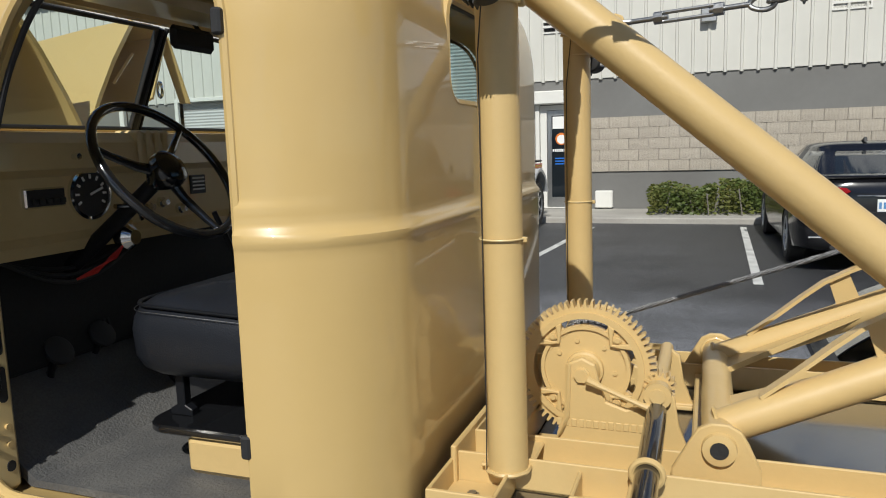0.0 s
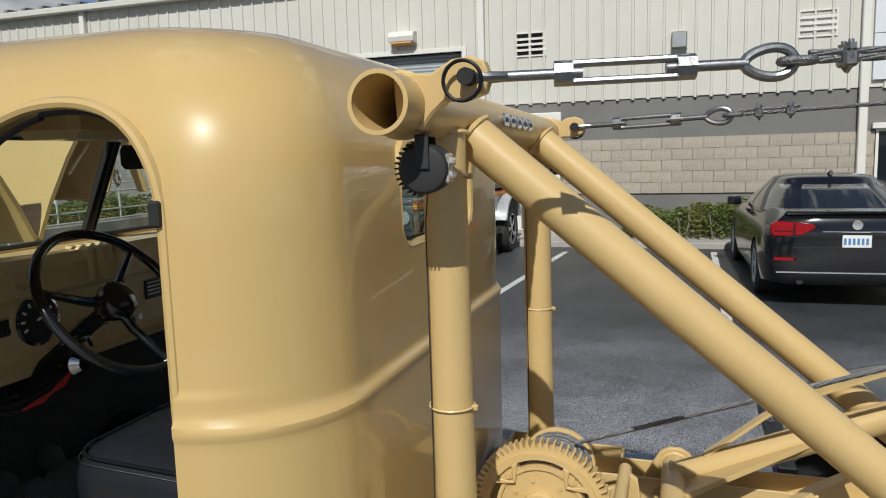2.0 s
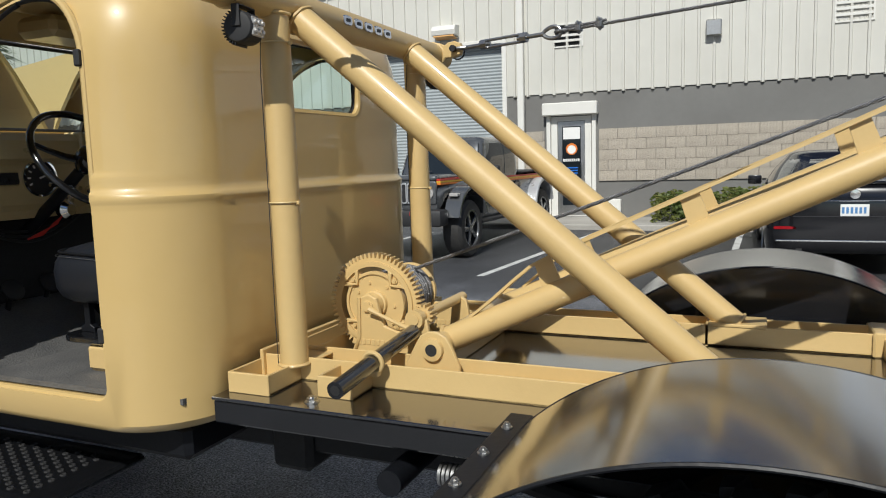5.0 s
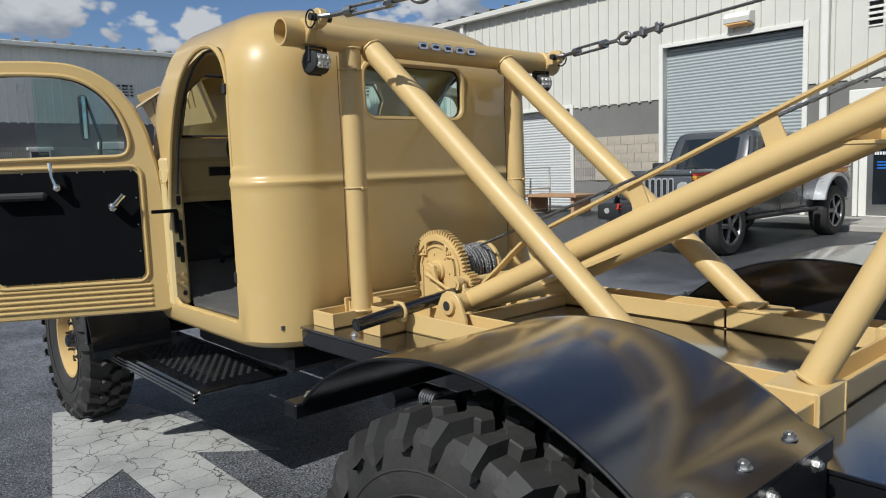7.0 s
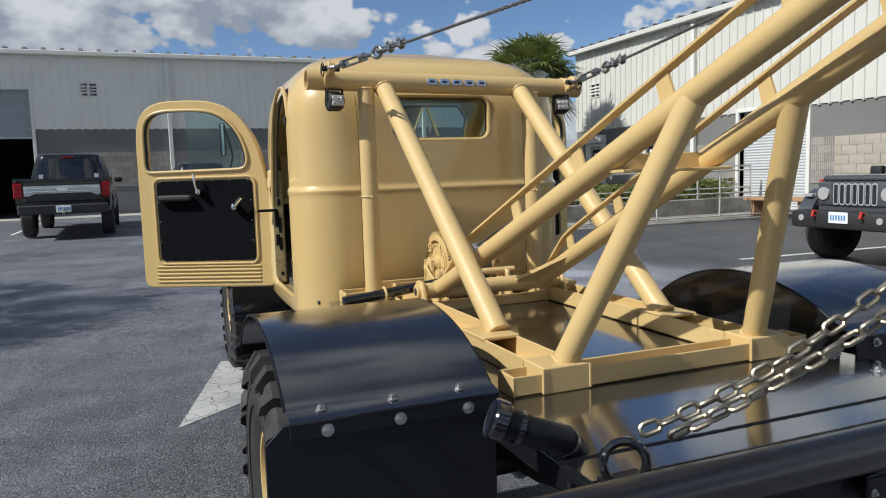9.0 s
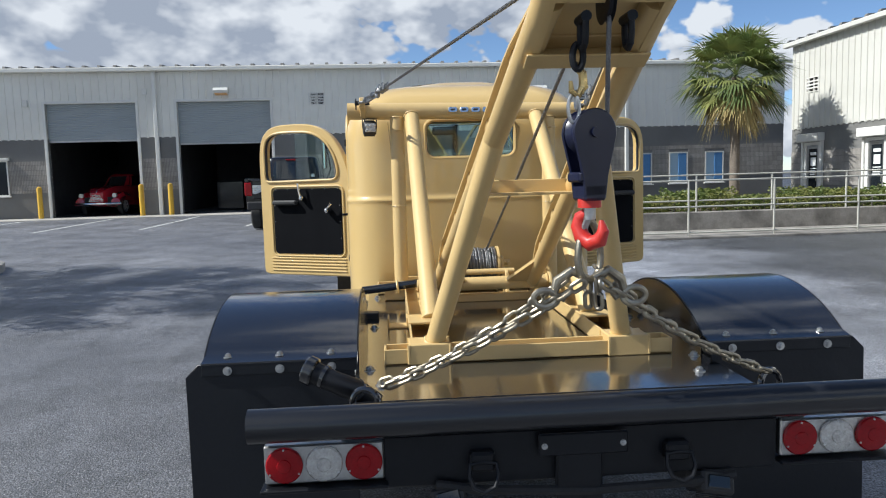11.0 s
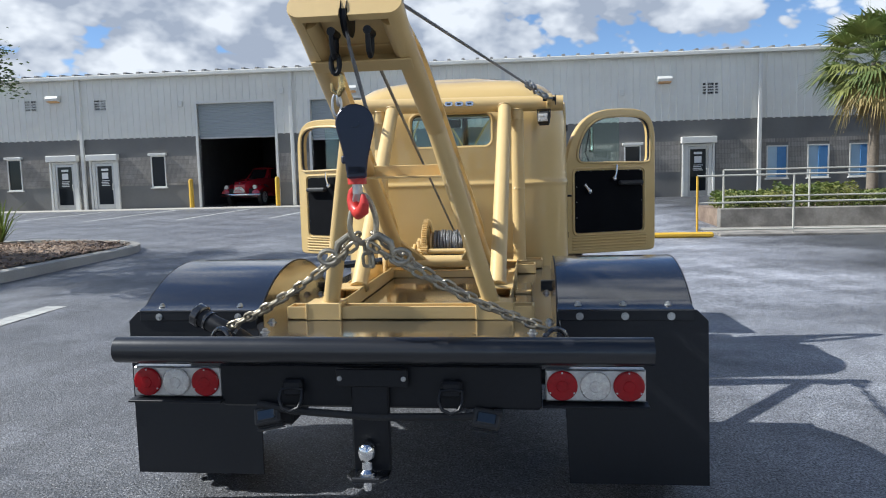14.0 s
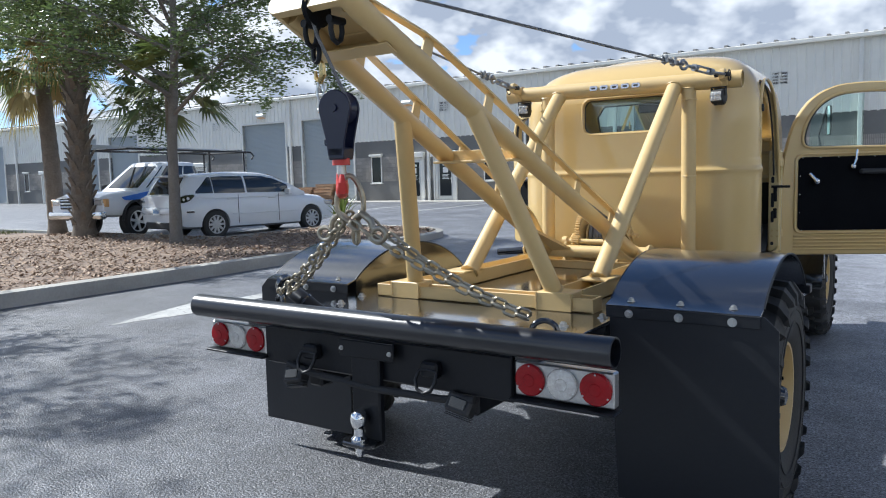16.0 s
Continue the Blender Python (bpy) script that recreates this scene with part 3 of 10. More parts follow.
def build_arrows():
    """Two painted traffic arrows: one under the truck's front wheel, one beside it."""
    bm = nb()
    flat_patch(bm, [(-1.05, 4.95), (-0.62, 4.75), (-0.36, 3.40), (-0.69, 3.69), (-0.70, 2.60), (-1.03, 2.60), (-1.03, 3.74), (-1.42, 3.42)])
    solid("painted_arrow", bm, CRACKED_PAINT, "cracked white painted direction arrow on the asphalt", "road marking", kind="structure", group="road arrows")
    bm = nb()
    flat_patch(bm, [(-5.11, 2.08), (-4.72, 3.55), (-4.97, 3.35), (-4.98, 5.55), (-5.24, 5.55), (-5.24, 3.35), (-5.52, 3.45)])
    solid("painted_arrow", bm, CRACKED_PAINT, "white painted direction arrow pointing along the lane", "road marking", kind="structure", group="road arrows")


build_arrows()


# ---------------------------------------------------------------- buildings
def wall_holes(bm, u0, u1, z0, z1, y0, y1, holes):
    """A wall slab in the x-z plane from y0 (front) to y1 (back) with openings through it."""
    us = sorted({u0, u1, *[min(max(v, u0), u1) for h in holes for v in h[:2]]})
    zs = sorted({z0, z1, *[min(max(v, z0), z1) for h in holes for v in h[2:]]})

    def open_at(u, z):
        return any(h[0] < u < h[1] and h[2] < z < h[3] for h in holes) or not (u0 < u < u1 and z0 < z < z1)
    for i in range(len(us) - 1):
        for k in range(len(zs) - 1):
            a, b, c, d = us[i], us[i + 1], zs[k], zs[k + 1]
            um, zm = (a + b) / 2, (c + d) / 2
            if open_at(um, zm):
                continue
            q = [bm.verts.new(p) for p in ((a, y0, c), (b, y0, c), (b, y0, d), (a, y0, d))]
            bm.faces.new(q)
            q = [bm.verts.new(p) for p in ((a, y1, c), (a, y1, d), (b, y1, d), (b, y1, c))]
            bm.faces.new(q)
            e = 1e-3
            for un, zn, pts in ((a - e, zm, ((a, y0, c), (a, y0, d), (a, y1, d), (a, y1, c))), (b + e, zm, ((b, y0, c), (b, y1, c), (b, y1, d), (b, y0, d))),
                                (um, c - e, ((a, y0, c), (a, y1, c), (b, y1, c), (b, y0, c))), (um, d + e, ((a, y0, d), (b, y0, d), (b, y1, d), (a, y1, d)))):
                if open_at(un, zn):
                    bm.faces.new([bm.verts.new(p) for p in pts])
    bmesh.ops.remove_doubles(bm, verts=bm.verts, dist=1e-4)
    return bm


def ribs(bm, u0, u1, z0, z1, holes, pitch=0.305, depth=0.032):
    """Upright trapezoid ribs of sheet-metal siding, cut at openings."""
    u = u0 + pitch / 2
    while u < u1:
        spans = [(z0, z1)]
        for h in holes:
            if h[0] - 0.05 < u < h[1] + 0.05:
                nxt = []
                for a, b in spans:
                    if h[3] > a and h[2] < b:
                        if h[2] > a:
                            nxt.append((a, h[2]))
                        if h[3] < b:
                            nxt.append((h[3], b))
                    else:
                        nxt.append((a, b))
                spans = nxt
        for a, b in spans:
            p = [(-0.045, 0), (-0.02, -depth), (0.02, -depth), (0.045, 0)]
            lo = [bm.verts.new((u + x, y, a)) for x, y in p]
            hi = [bm.verts.new((u + x, y, b)) for x, y in p]
            for i in range(3):
                bm.faces.new((lo[i], lo[i + 1], hi[i + 1], hi[i]))
            bm.faces.new((lo[0], lo[3], lo[2], lo[1]))
        u += pitch
    return bm


def roller(parent, u0, u1, z0, z1, y, mat=None, name="roller_door", label="grey ribbed steel roller door, closed"):
    """Corrugated roller curtain: horizontal slats in one mesh with a real wave."""
    bm = nb()
    n = max(2, int((z1 - z0) / 0.075))
    lp = []
    for i in range(n * 2 + 1):
        z = z0 + (z1 - z0) * i / (n * 2)
        lp.append([(u0, y - (0.016 if i % 2 else 0), z), (u1, y - (0.016 if i % 2 else 0), z)])
    for a, b in zip(lp, lp[1:]):
        bm.faces.new([bm.verts.new(p) for p in (a[0], a[1], b[1], b[0])])
    bmesh.ops.remove_doubles(bm, verts=bm.verts, dist=1e-5)
    d = part(name, bm, mat or ROLLDOOR, parent, label, angle=12)
    bm = box(nb(), (u0, y - 0.02, z0 - 0.06), (u1, y + 0.02, z0 + 0.01), 0.008)
    part("bottom_rail", bm, ZINC, d)
    return d


def vent(parent, u, z, w=0.62, h=0.45):
    # flat black backing stands in for the shade between the slats
    v = part("wall_vent", box(nb(), (u - w / 2, -0.03, z - h / 2), (u + w / 2, 0.02, z + h / 2), 0.006), SIGN_BLACK, parent, "louvred wall vent with white frame")
    bm = nb()
    for a, b in (((-w / 2 - 0.03, -h / 2 - 0.03), (w / 2 + 0.03, -h / 2)), ((-w / 2 - 0.03, h / 2), (w / 2 + 0.03, h / 2 + 0.03)), ((-w / 2 - 0.03, -h / 2), (-w / 2, h / 2)), ((w / 2, -h / 2), (w / 2 + 0.03, h / 2))):
        box(bm, (u + a[0], -0.06, z + a[1]), (u + b[0], 0.02, z + b[1]))
    part("frame", bm, TRIM_WHITE, v)
    for k in range(3):
        zz = z - h / 2 + h * (k + 1) / 4
        part("slat", box(nb(), (u - w / 2, -0.066, zz - 0.030), (u + w / 2, -0.028, zz + 0.022), 0.004), TRIM_WHITE, v)
    return v


def wall_lamp(parent, u, z, glow=True):
    bm = prism(nb(), [(-0.02, z - 0.13), (-0.30, z - 0.08), (-0.33, z + 0.02), (-0.26, z + 0.13), (-0.02, z + 0.16)], u - 0.3, u + 0.3, "x", 0.012)
    p = part("wall_lamp", bm, TRIM_WHITE, parent, "white wall pack light")
    bm = prism(nb(), [(-0.06, z - 0.135), (-0.29, z - 0.09), (-0.29, z - 0.12), (-0.06, z - 0.165)], u - 0.25, u + 0.25, "x", 0.004)
    part("lens", bm, LAMP_GLOW, p)


def shop_door(parent, u0, u1, floor, text, dark=True):
    """A glazed shop door in a white frame under a shutter box."""
    w = u1 - u0
    d = part("shop_door", wall_holes(nb(), u0 + 0.16, u1 - 0.16, floor, floor + 2.22, -0.05, 0.08, [(u0 + 0.30, u1 - 0.30, floor + 0.02, floor + 2.12)]), TRIM_WHITE, parent, "glazed door in a white frame with a roller shutter box above")
    part("shutter_box", box(nb(), (u0, -0.26, floor + 2.24), (u1, 0.0, floor + 2.52), 0.02), TRIM_WHITE, d)
    for a in (u0 + 0.06, u1 - 0.14):
        part("shutter_rail", box(nb(), (a, -0.10, floor), (a + 0.09, 0.0, floor + 2.24), 0.006), TRIM_WHITE, d)
    part("leaf_frame", wall_holes(nb(), u0 + 0.31, u1 - 0.31, floor + 0.03, floor + 2.11, -0.02, 0.03, [(u0 + 0.40, u1 - 0.40, floor + 0.24, floor + 2.0)]), ZINC, d)
    part("pane", box(nb(), (u0 + 0.40, 0.0, floor + 0.24), (u1 - 0.40, 0.01, floor + 2.0)), DARK_PANE, d)
    part("door_handle", tube(nb(), (u1 - 0.38, -0.06, floor + 0.9), (u1 - 0.38, -0.06, floor + 1.2), 0.015, 8), CHROME, d)
    c = (u0 + u1) / 2
    if text == "bars":
        part("number_plate", box(nb(), (c - 0.17, -0.006, floor + 1.78), (c + 0.17, -0.002, floor + 1.88)), SIGN_INK, d)
        part("notice", box(nb(), (c - 0.15, -0.006, floor + 1.42), (c + 0.15, -0.002, floor + 1.70)), SIGN_INK, d)
        for k in range(4):
            part("text_bar", box(nb(), (c - 0.2 + 0.02 * (k % 2), -0.006, floor + 1.10 + 0.07 * k), (c + 0.2 - 0.03 * (k % 3), -0.002, floor + 1.13 + 0.07 * k)), SIGN_INK, d)
    else:
        part("notice", box(nb(), (c - 0.19, -0.006, floor + 1.72), (c + 0.19, -0.002, floor + 1.98)), SIGN_INK, d)
        bm = nb()
        lathe(bm, [(0, 0.13), (0.004, 0.13)], 28, pose(c, -0.006, floor + 1.50, 0, 0, 90))
        part("logo_disc", bm, ORANGE, d)
        bm = nb()
        lathe(bm, [(0, 0.095), (0.004, 0.095)], 24, pose(c, -0.010, floor + 1.49, 0, 0, 90))
        part("logo_drop", bm, SIGN_INK, d)
        for k in range(8):
            part("name_bar", box(nb(), (c - 0.19 + 0.0475 * k, -0.006, floor + 1.225), (c - 0.158 + 0.0475 * k, -0.002, floor + 1.285)), SIGN_INK, d)
        for k in range(3):
            part("text_bar", box(nb(), (c - 0.14, -0.006, floor + 0.95 + 0.06 * k), (c + 0.14, -0.002, floor + 0.975 + 0.06 * k)), BLUE, d)
    return d


def shop_window(parent, u0, u1, z0, z1, shutter=False):
    w = part("window", wall_holes(nb(), u0 - 0.05, u1 + 0.05, z0 - 0.05, z1 + 0.05, -0.04, 0.06, [(u0, u1, z0, z1)]), TRIM_WHITE, parent, "narrow window in a white frame")
    part("pane", box(nb(), (u0, 0.01, z0), (u1, 0.02, z1)), PALE_BLUE if shutter else DARK_PANE, w)
    part("window_sill", box(nb(), (u0 - 0.10, -0.10, z0 - 0.10), (u1 + 0.10, 0.0, z0 - 0.05), 0.006), TRIM_WHITE, w)
    if shutter:
        part("shutter", box(nb(), ((u0 + u1) / 2, -0.03, z0 + 0.02), (u1 - 0.02, 0.005, z1 - 0.02), 0.006), BLUE_BLIND, w)
    else:
        part("head_box", box(nb(), (u0 - 0.13, -0.14, z1 + 0.05), (u1 + 0.13, 0.0, z1 + 0.16), 0.01), TRIM_WHITE, w)
    return w


def lay_blocks(bands, gaps, z0, z1, near):
    """Split-face blocks in running bond over the nearest stretch of a band, each with fluted face and open joints."""
    L, H, joint = 0.406, 0.203, 0.006
    bm = nb()
    prof = [(-0.5, 0.0)]
    for k in range(7):
        a = -0.5 + k / 7
        prof += [(a + 0.012, -0.010), (a + 0.071, -0.020), (a + 0.130, -0.011)]
    prof += [(0.5, 0.0)]
    va = [bm.verts.new((x, y, -0.5)) for x, y in prof]
    vb = [bm.verts.new((x, y, 0.5)) for x, y in prof]
    for i in range(len(prof) - 1):
        bm.faces.new((va[i], va[i + 1], vb[i + 1], vb[i]))
    bm.faces.new(list(reversed(vb)))
    bm.faces.new(va)
    bmesh.ops.recalc_face_normals(bm, faces=bm.faces)
    face = finish("block", bm, BLOCK_FACE, 20)
    rnd = random.Random(77)
    rows = int((z1 - z0) / H)
    for a, b, band in bands:
        lo, hi = max(a, near[0]), min(b, near[1])
        for r in range(rows):
            u = lo - (L / 2 if r % 2 else 0)
            zc = z0 + (r + 0.5) * (z1 - z0) / rows
            while u < hi:
                c0, c1 = max(u, lo) + joint / 2, min(u + L, hi) - joint / 2
                u += L
                if c1 - c0 < 0.06 or any(g[0] < c1 and g[1] > c0 and g[2] < zc + 0.09 and g[3] > zc - 0.09 for g in gaps):
                    continue
                o = new("block", face)
                o.parent = band
                o.matrix_basis = Matrix.LocRotScale(((c0 + c1) / 2, -0.0205 - rnd.uniform(0, 0.004), zc), None, (c1 - c0, 1, (z1 - z0) / rows - joint))


def wing(parent, u0, u1, floor, split, eave, bays, doors, windows, depth, block=(1.05, 2.35), cols=(), ribpitch=0.305, near=None, siding=SIDING):
    """One long shed: painted block below, ribbed siding above, sheet roof."""
    holes = [(b[0], b[1], floor, b[2]) for b in bays]
    low_open = [(a + 0.16, b - 0.16, floor, floor + 2.22) for a, b, _ in doors] + [(w[0], w[1], w[2], w[3]) for w in windows]
    part("wall", wall_holes(nb(), u0, u1, floor - 0.4, split, 0, 0.2, holes + low_open), GREY_WALL, parent, "grey painted block wall")
    gaps = sorted([(h[0] - 0.12, h[1] + 0.12, h[2] - 0.5, h[3] + 0.1) for h in holes] + [(a, b, floor - 0.1, floor + 2.6) for a, b, _ in doors] + [(w[0] - 0.06, w[1] + 0.06, w[2] - 0.11, w[3] + 0.17) for w in windows])
    full = [g for g in gaps if g[2] <= floor + block[0] and g[3] >= floor + block[1]]
    left = u0 + 0.01
    bands = []
    for g in full + [(u1 - 0.01, u1, 0, 0)]:
        if g[0] - left > 0.05:
            part("block_band", wall_holes(nb(), left, g[0], floor + block[0], floor + block[1], -0.02, 0.0, [q for q in gaps if q not in full and q[1] > left and q[0] < g[0]]), BLOCK, parent, "band of tan split-face concrete block")
            bands.append((left, g[0], parent.children[-1]))
        left = max(left, g[1])
    if near:
        lay_blocks(bands, gaps, floor + block[0], floor + block[1], near)
    bm = wall_holes(nb(), u0, u1, split, eave, -0.03, 0.17, holes)
    ribs(bm, u0, u1, split - 0.03, eave, [(h[0] - 0.12, h[1] + 0.12, h[2], h[3] + 0.1) for h in holes])
    for v in list(bm.verts):
        if v.co.y < -0.031 + 1e-4 and v.co.y > -0.0325:
            v.co.y = -0.062
    part("siding", bm, siding, parent, "off-white ribbed metal siding", angle=20)
    # roof sheet and its gutter
    bm = nb()
    rise = depth * 0.03
    prism(bm, [(-0.22, eave), (depth, eave + rise), (depth, eave + rise + 0.12), (-0.22, eave + 0.12)], u0 - 0.2, u1 + 0.2, "x")
    part("roof", bm, ROOF_METAL, parent, "low grey metal roof")
    part("gutter", box(nb(), (u0 - 0.2, -0.30, eave - 0.06), (u1 + 0.2, -0.13, eave + 0.10), 0.02), siding, parent)
    u = u0
    bm = nb()
    while u < u1:
        prism(bm, [(-0.26, eave + 0.1), (0.6, eave + 0.14), (0.6, eave + 0.24), (-0.2, eave + 0.2)], u - 0.06, u + 0.06, "x")
        u += 0.61
    part("roof_seams", bm, GREY_WALL, parent)["kind"] = "stuff"
    for c in cols:
        part("downpipe", box(nb(), (c - 0.075, -0.17, floor), (c + 0.075, -0.035, eave - 0.05), 0.015), TRIM_WHITE, parent)
    for b in bays:
        for a in (b[0] - 0.11, b[1]):
            part("bay_jamb", box(nb(), (a, -0.075, floor), (a + 0.11, 0.21, b[2] + 0.1), 0.008), TRIM_WHITE, parent)
        part("bay_head", box(nb(), (b[0], -0.075, b[2]), (b[1], 0.21, b[2] + 0.1), 0.008), TRIM_WHITE, parent)
        if b[3] > floor + 0.1:
            roller(parent, b[0], b[1], b[3], b[2], 0.15, label="grey roller door, half raised")
            # workshop room behind, part of its dimness put into the dark wall colour
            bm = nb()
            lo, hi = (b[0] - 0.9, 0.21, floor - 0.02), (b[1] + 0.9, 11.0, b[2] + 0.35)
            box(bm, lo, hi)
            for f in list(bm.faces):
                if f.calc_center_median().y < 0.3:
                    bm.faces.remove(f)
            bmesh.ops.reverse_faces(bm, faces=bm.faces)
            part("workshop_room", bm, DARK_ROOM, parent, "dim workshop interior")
        else:
            roller(parent, b[0], b[1], floor + 0.06, b[2], 0.15, mat=b[4] if len(b) > 4 else None)
    for a, b, t in doors:
        shop_door(parent, a, b, floor, t)
    for w in windows:
        shop_window(parent, *w)
    part("back_wall", box(nb(), (u0, depth - 0.2, floor - 0.4), (u1, depth, eave)), GREY_WALL, parent)
    for a in (u0, u1 - 0.2):
        part("end_wall", box(nb(), (a, 0.2, floor - 0.4), (a + 0.2, depth - 0.2, eave)), siding, parent)


def build_long_building():
    b = thing("workshop_building", "long low workshop building, off-white siding over grey block", "building", pose(-15, 29.2, 0, 0, 0, 1.6))
    o = 15.0
    fl = 0.27
    bays = [(u + o, v + o, 4.92, z) for u, v, z in ((-65.2, -61.9, 0), (-51.4, -48.9, 0), (-47.4, -44.1, 0), (-33.65, -30.1, 0), (-28.75, -25.0, 0), (-14.47, -10.9, 3.42), (-9.25, -5.45, 3.22))]
    doors = [(-21.75 + o, -20.25 + o, "bars"), (-19.8 + o, -18.3 + o, "bars"), (6.75 + o, 8.2 + o, "bars"), (-56.5 + o, -55.0 + o, "bars"), (-38.5 + o, -37.0 + o, "bars")]
    win = [(-23.75 + o, -23.15 + o, 1.28, 2.62), (-16.75 + o, -16.15 + o, 1.28, 2.62), (4.45 + o, 5.05 + o, 1.15, 2.45), (-59.0 + o, -58.4 + o, 1.28, 2.62), (-40.8 + o, -40.2 + o, 1.28, 2.62)]
    win += [(u + o, u + 0.77 + o, 1.0, 2.28, True) for u in (10.32, 11.98, 13.65)]
    wing(b, -60.0, 32.3, fl, 3.5, 6.22, bays, doors, win, 24, cols=[u + o for u in (-59.9, -49.8, -39.9, -30.0 + 0.35, -20.0, -10.1, -0.7, 9.95)], siding=SIDING_SHADE_LIFT)
    for u, z in ((-19.05, 5.02), (-3.5, 4.95), (7.95, 4.78), (-22.4, 5.1), (-36, 5.0), (-42.5, 5.0)):
        vent(b, u + o, z)
    for u, z in ((-7.4, 5.32), (6.05, 5.2), (-21.2, 5.35), (-31.9, 5.4), (-27, 5.4)):
        wall_lamp(b, u + o, z)
    for u, z in ((-15.2, 4.95), (4.3, 4.72), (-10.5, 5.35)):
        part("alarm_box", box(nb(), (u + o - 0.09, -0.14, z - 0.13), (u + o + 0.09, -0.03, z + 0.13), 0.01), TRIM_WHITE, b)
    return b


build_long_building()


def build_side_building():
    """The shed on the other side of the yard; its front faces the truck."""
    Y0 = 24.6
    b = thing("warehouse_building", "off-white metal warehouse with grey base and roller doors", "building", pose(14.0, Y0, 0, 0, 0, -90))
    fl = 0.12
    bays = [(Y0 - 9.95, Y0 - 6.66, 4.06, 0), (Y0 - 15.1, Y0 - 12.8, 2.86, 0, ROLLDOOR_WHITE), (Y0 + 9.0, Y0 + 12.4, 4.06, 0)]
    doors = [(Y0 - 5.68, Y0 - 4.46, "sun"), (Y0 - 19.6, Y0 - 18.3, "bars"), (Y0 - 22.9, Y0 - 21.6, "bars")]
    win = [(Y0 + 1.5, Y0 + 2.15, 0.82, 2.03), (Y0 + 5.2, Y0 + 5.85, 0.82, 2.03)]
    wing(b, 1.0, 52, fl, 2.86, 5.80, bays, doors, win, 22, block=(0.78, 1.92), cols=[Y0 - 16.9, Y0 - 6.2, Y0 + 1.2, Y0 + 14], near=(Y0 - 12, Y0 + 5))
    for y, z in ((5.13, 4.1), (-0.39, 4.1), (-9.5, 4.1), (22.3, 4.3)):
        vent(b, Y0 - y, z)
    wall_lamp(b, Y0 - 8.0, 4.42)
    # smooth pale panels on the office end
    us, zs = [Y0 + 1.33, Y0 + 1.73] + [Y0 + 1.73 + 1.2 * k for k in range(1, 12)], [2.98, 3.83, 4.68, 5.53, 5.80]
    for a, c in zip(us, us[1:]):
        for z0, z1 in zip(zs, zs[1:]):
            part("wall_panel", box(nb(), (a + 0.006, -0.105, z0 + 0.006), (c - 0.006, -0.05, z1 - 0.006), 0.006), PANEL, b)
    wall_lamp(b, Y0 + 2.43, 4.15)
    part("junction_box", box(nb(), (Y0 - 2.26, -0.20, 3.80), (Y0 - 1.96, -0.03, 4.12), 0.02), ZINC, b, "grey metal box on the siding")
    part("meter_box", box(nb(), (Y0 - 4.33, -0.16, 0.13), (Y0 - 3.96, 0.0, 0.50), 0.02), TRIM_WHITE, b)


build_side_building()


def build_kerbs():
    """Raised pavement in front of the side building, with its kerb."""
    bm = nb()
    prism(bm, [(12.05, -40), (12.05, 9.8), (11.9, 10.2), (13.98, 10.2), (13.98, -40)], -0.05, 0.11, "z", 0.02)
    solid("pavement", bm, CONCRETE, "pale concrete pavement with a low kerb", "pavement", kind="structure")
    bm = nb()
    box(bm, (-30, 27.35, 0.1), (3.5, 29.0, 0.285), 0.015)
    solid("pavement", bm, CONCRETE, "pale concrete apron along the workshop", "pavement", kind="structure")


build_kerbs()


# ---------------------------------------------------------------- the tow truck
TRUCK = thing("tow_truck", "tan vintage tow truck with black fenders, cab doors wide open", "truck")
CX = -0.012


def cab_outline(z, inset=0.0):
    """Plan of the cab at a height: rounded rear corners, sides drawn in to the cowl."""
    w = 0.79 - inset
    if z > 1.37:
        w -= 0.010 * smooth01((z - 1.375) / 0.03)
    rear = 2.615 + inset + (0.008 * smooth01((z - 1.375) / 0.03))
    r = 0.25 - min(inset, 0.03) * 0.8
    front = 3.80 if z < 1.56 else 3.80 - (z - 1.56) * 0.47
    front -= inset
    pts = []
    n = 9
    for k in range(n + 1):  # rear corner on the +x side
        t = radians(-90 + 90 * k / n)
        pts.append((w - r + r * math.cos(t), rear + r + r * math.sin(t)))
    pts.append((w, 3.2))
    pts.append((w - 0.004, 3.5))
    nose = w - 0.10
    for k in range(5):
        t = radians(90 * k / 4)
        pts.append((nose + (w - 0.008 - nose) * math.cos(t), front - 0.16 + 0.16 * math.sin(t)))
    left = [(-x, y) for x, y in reversed(pts)]
    full = pts + left
    bow = []
    for x, y in full:  # shoulder band over the belt on the sides, running out round the corners
        band = smooth01((z - 1.378) / 0.006) * (1 - smooth01((z - 1.428) / 0.022))
        if band > 0:
            f = smooth01((y - rear - 0.02) / 0.30) * 0.0085 * band
            x += math.copysign(f, x)
        # slight bow of the rear panel
        if y < rear + r:
            y -= 0.012 * (1 - (x / w) ** 2)
        bow.append((x + CX, y, z))
    return bow


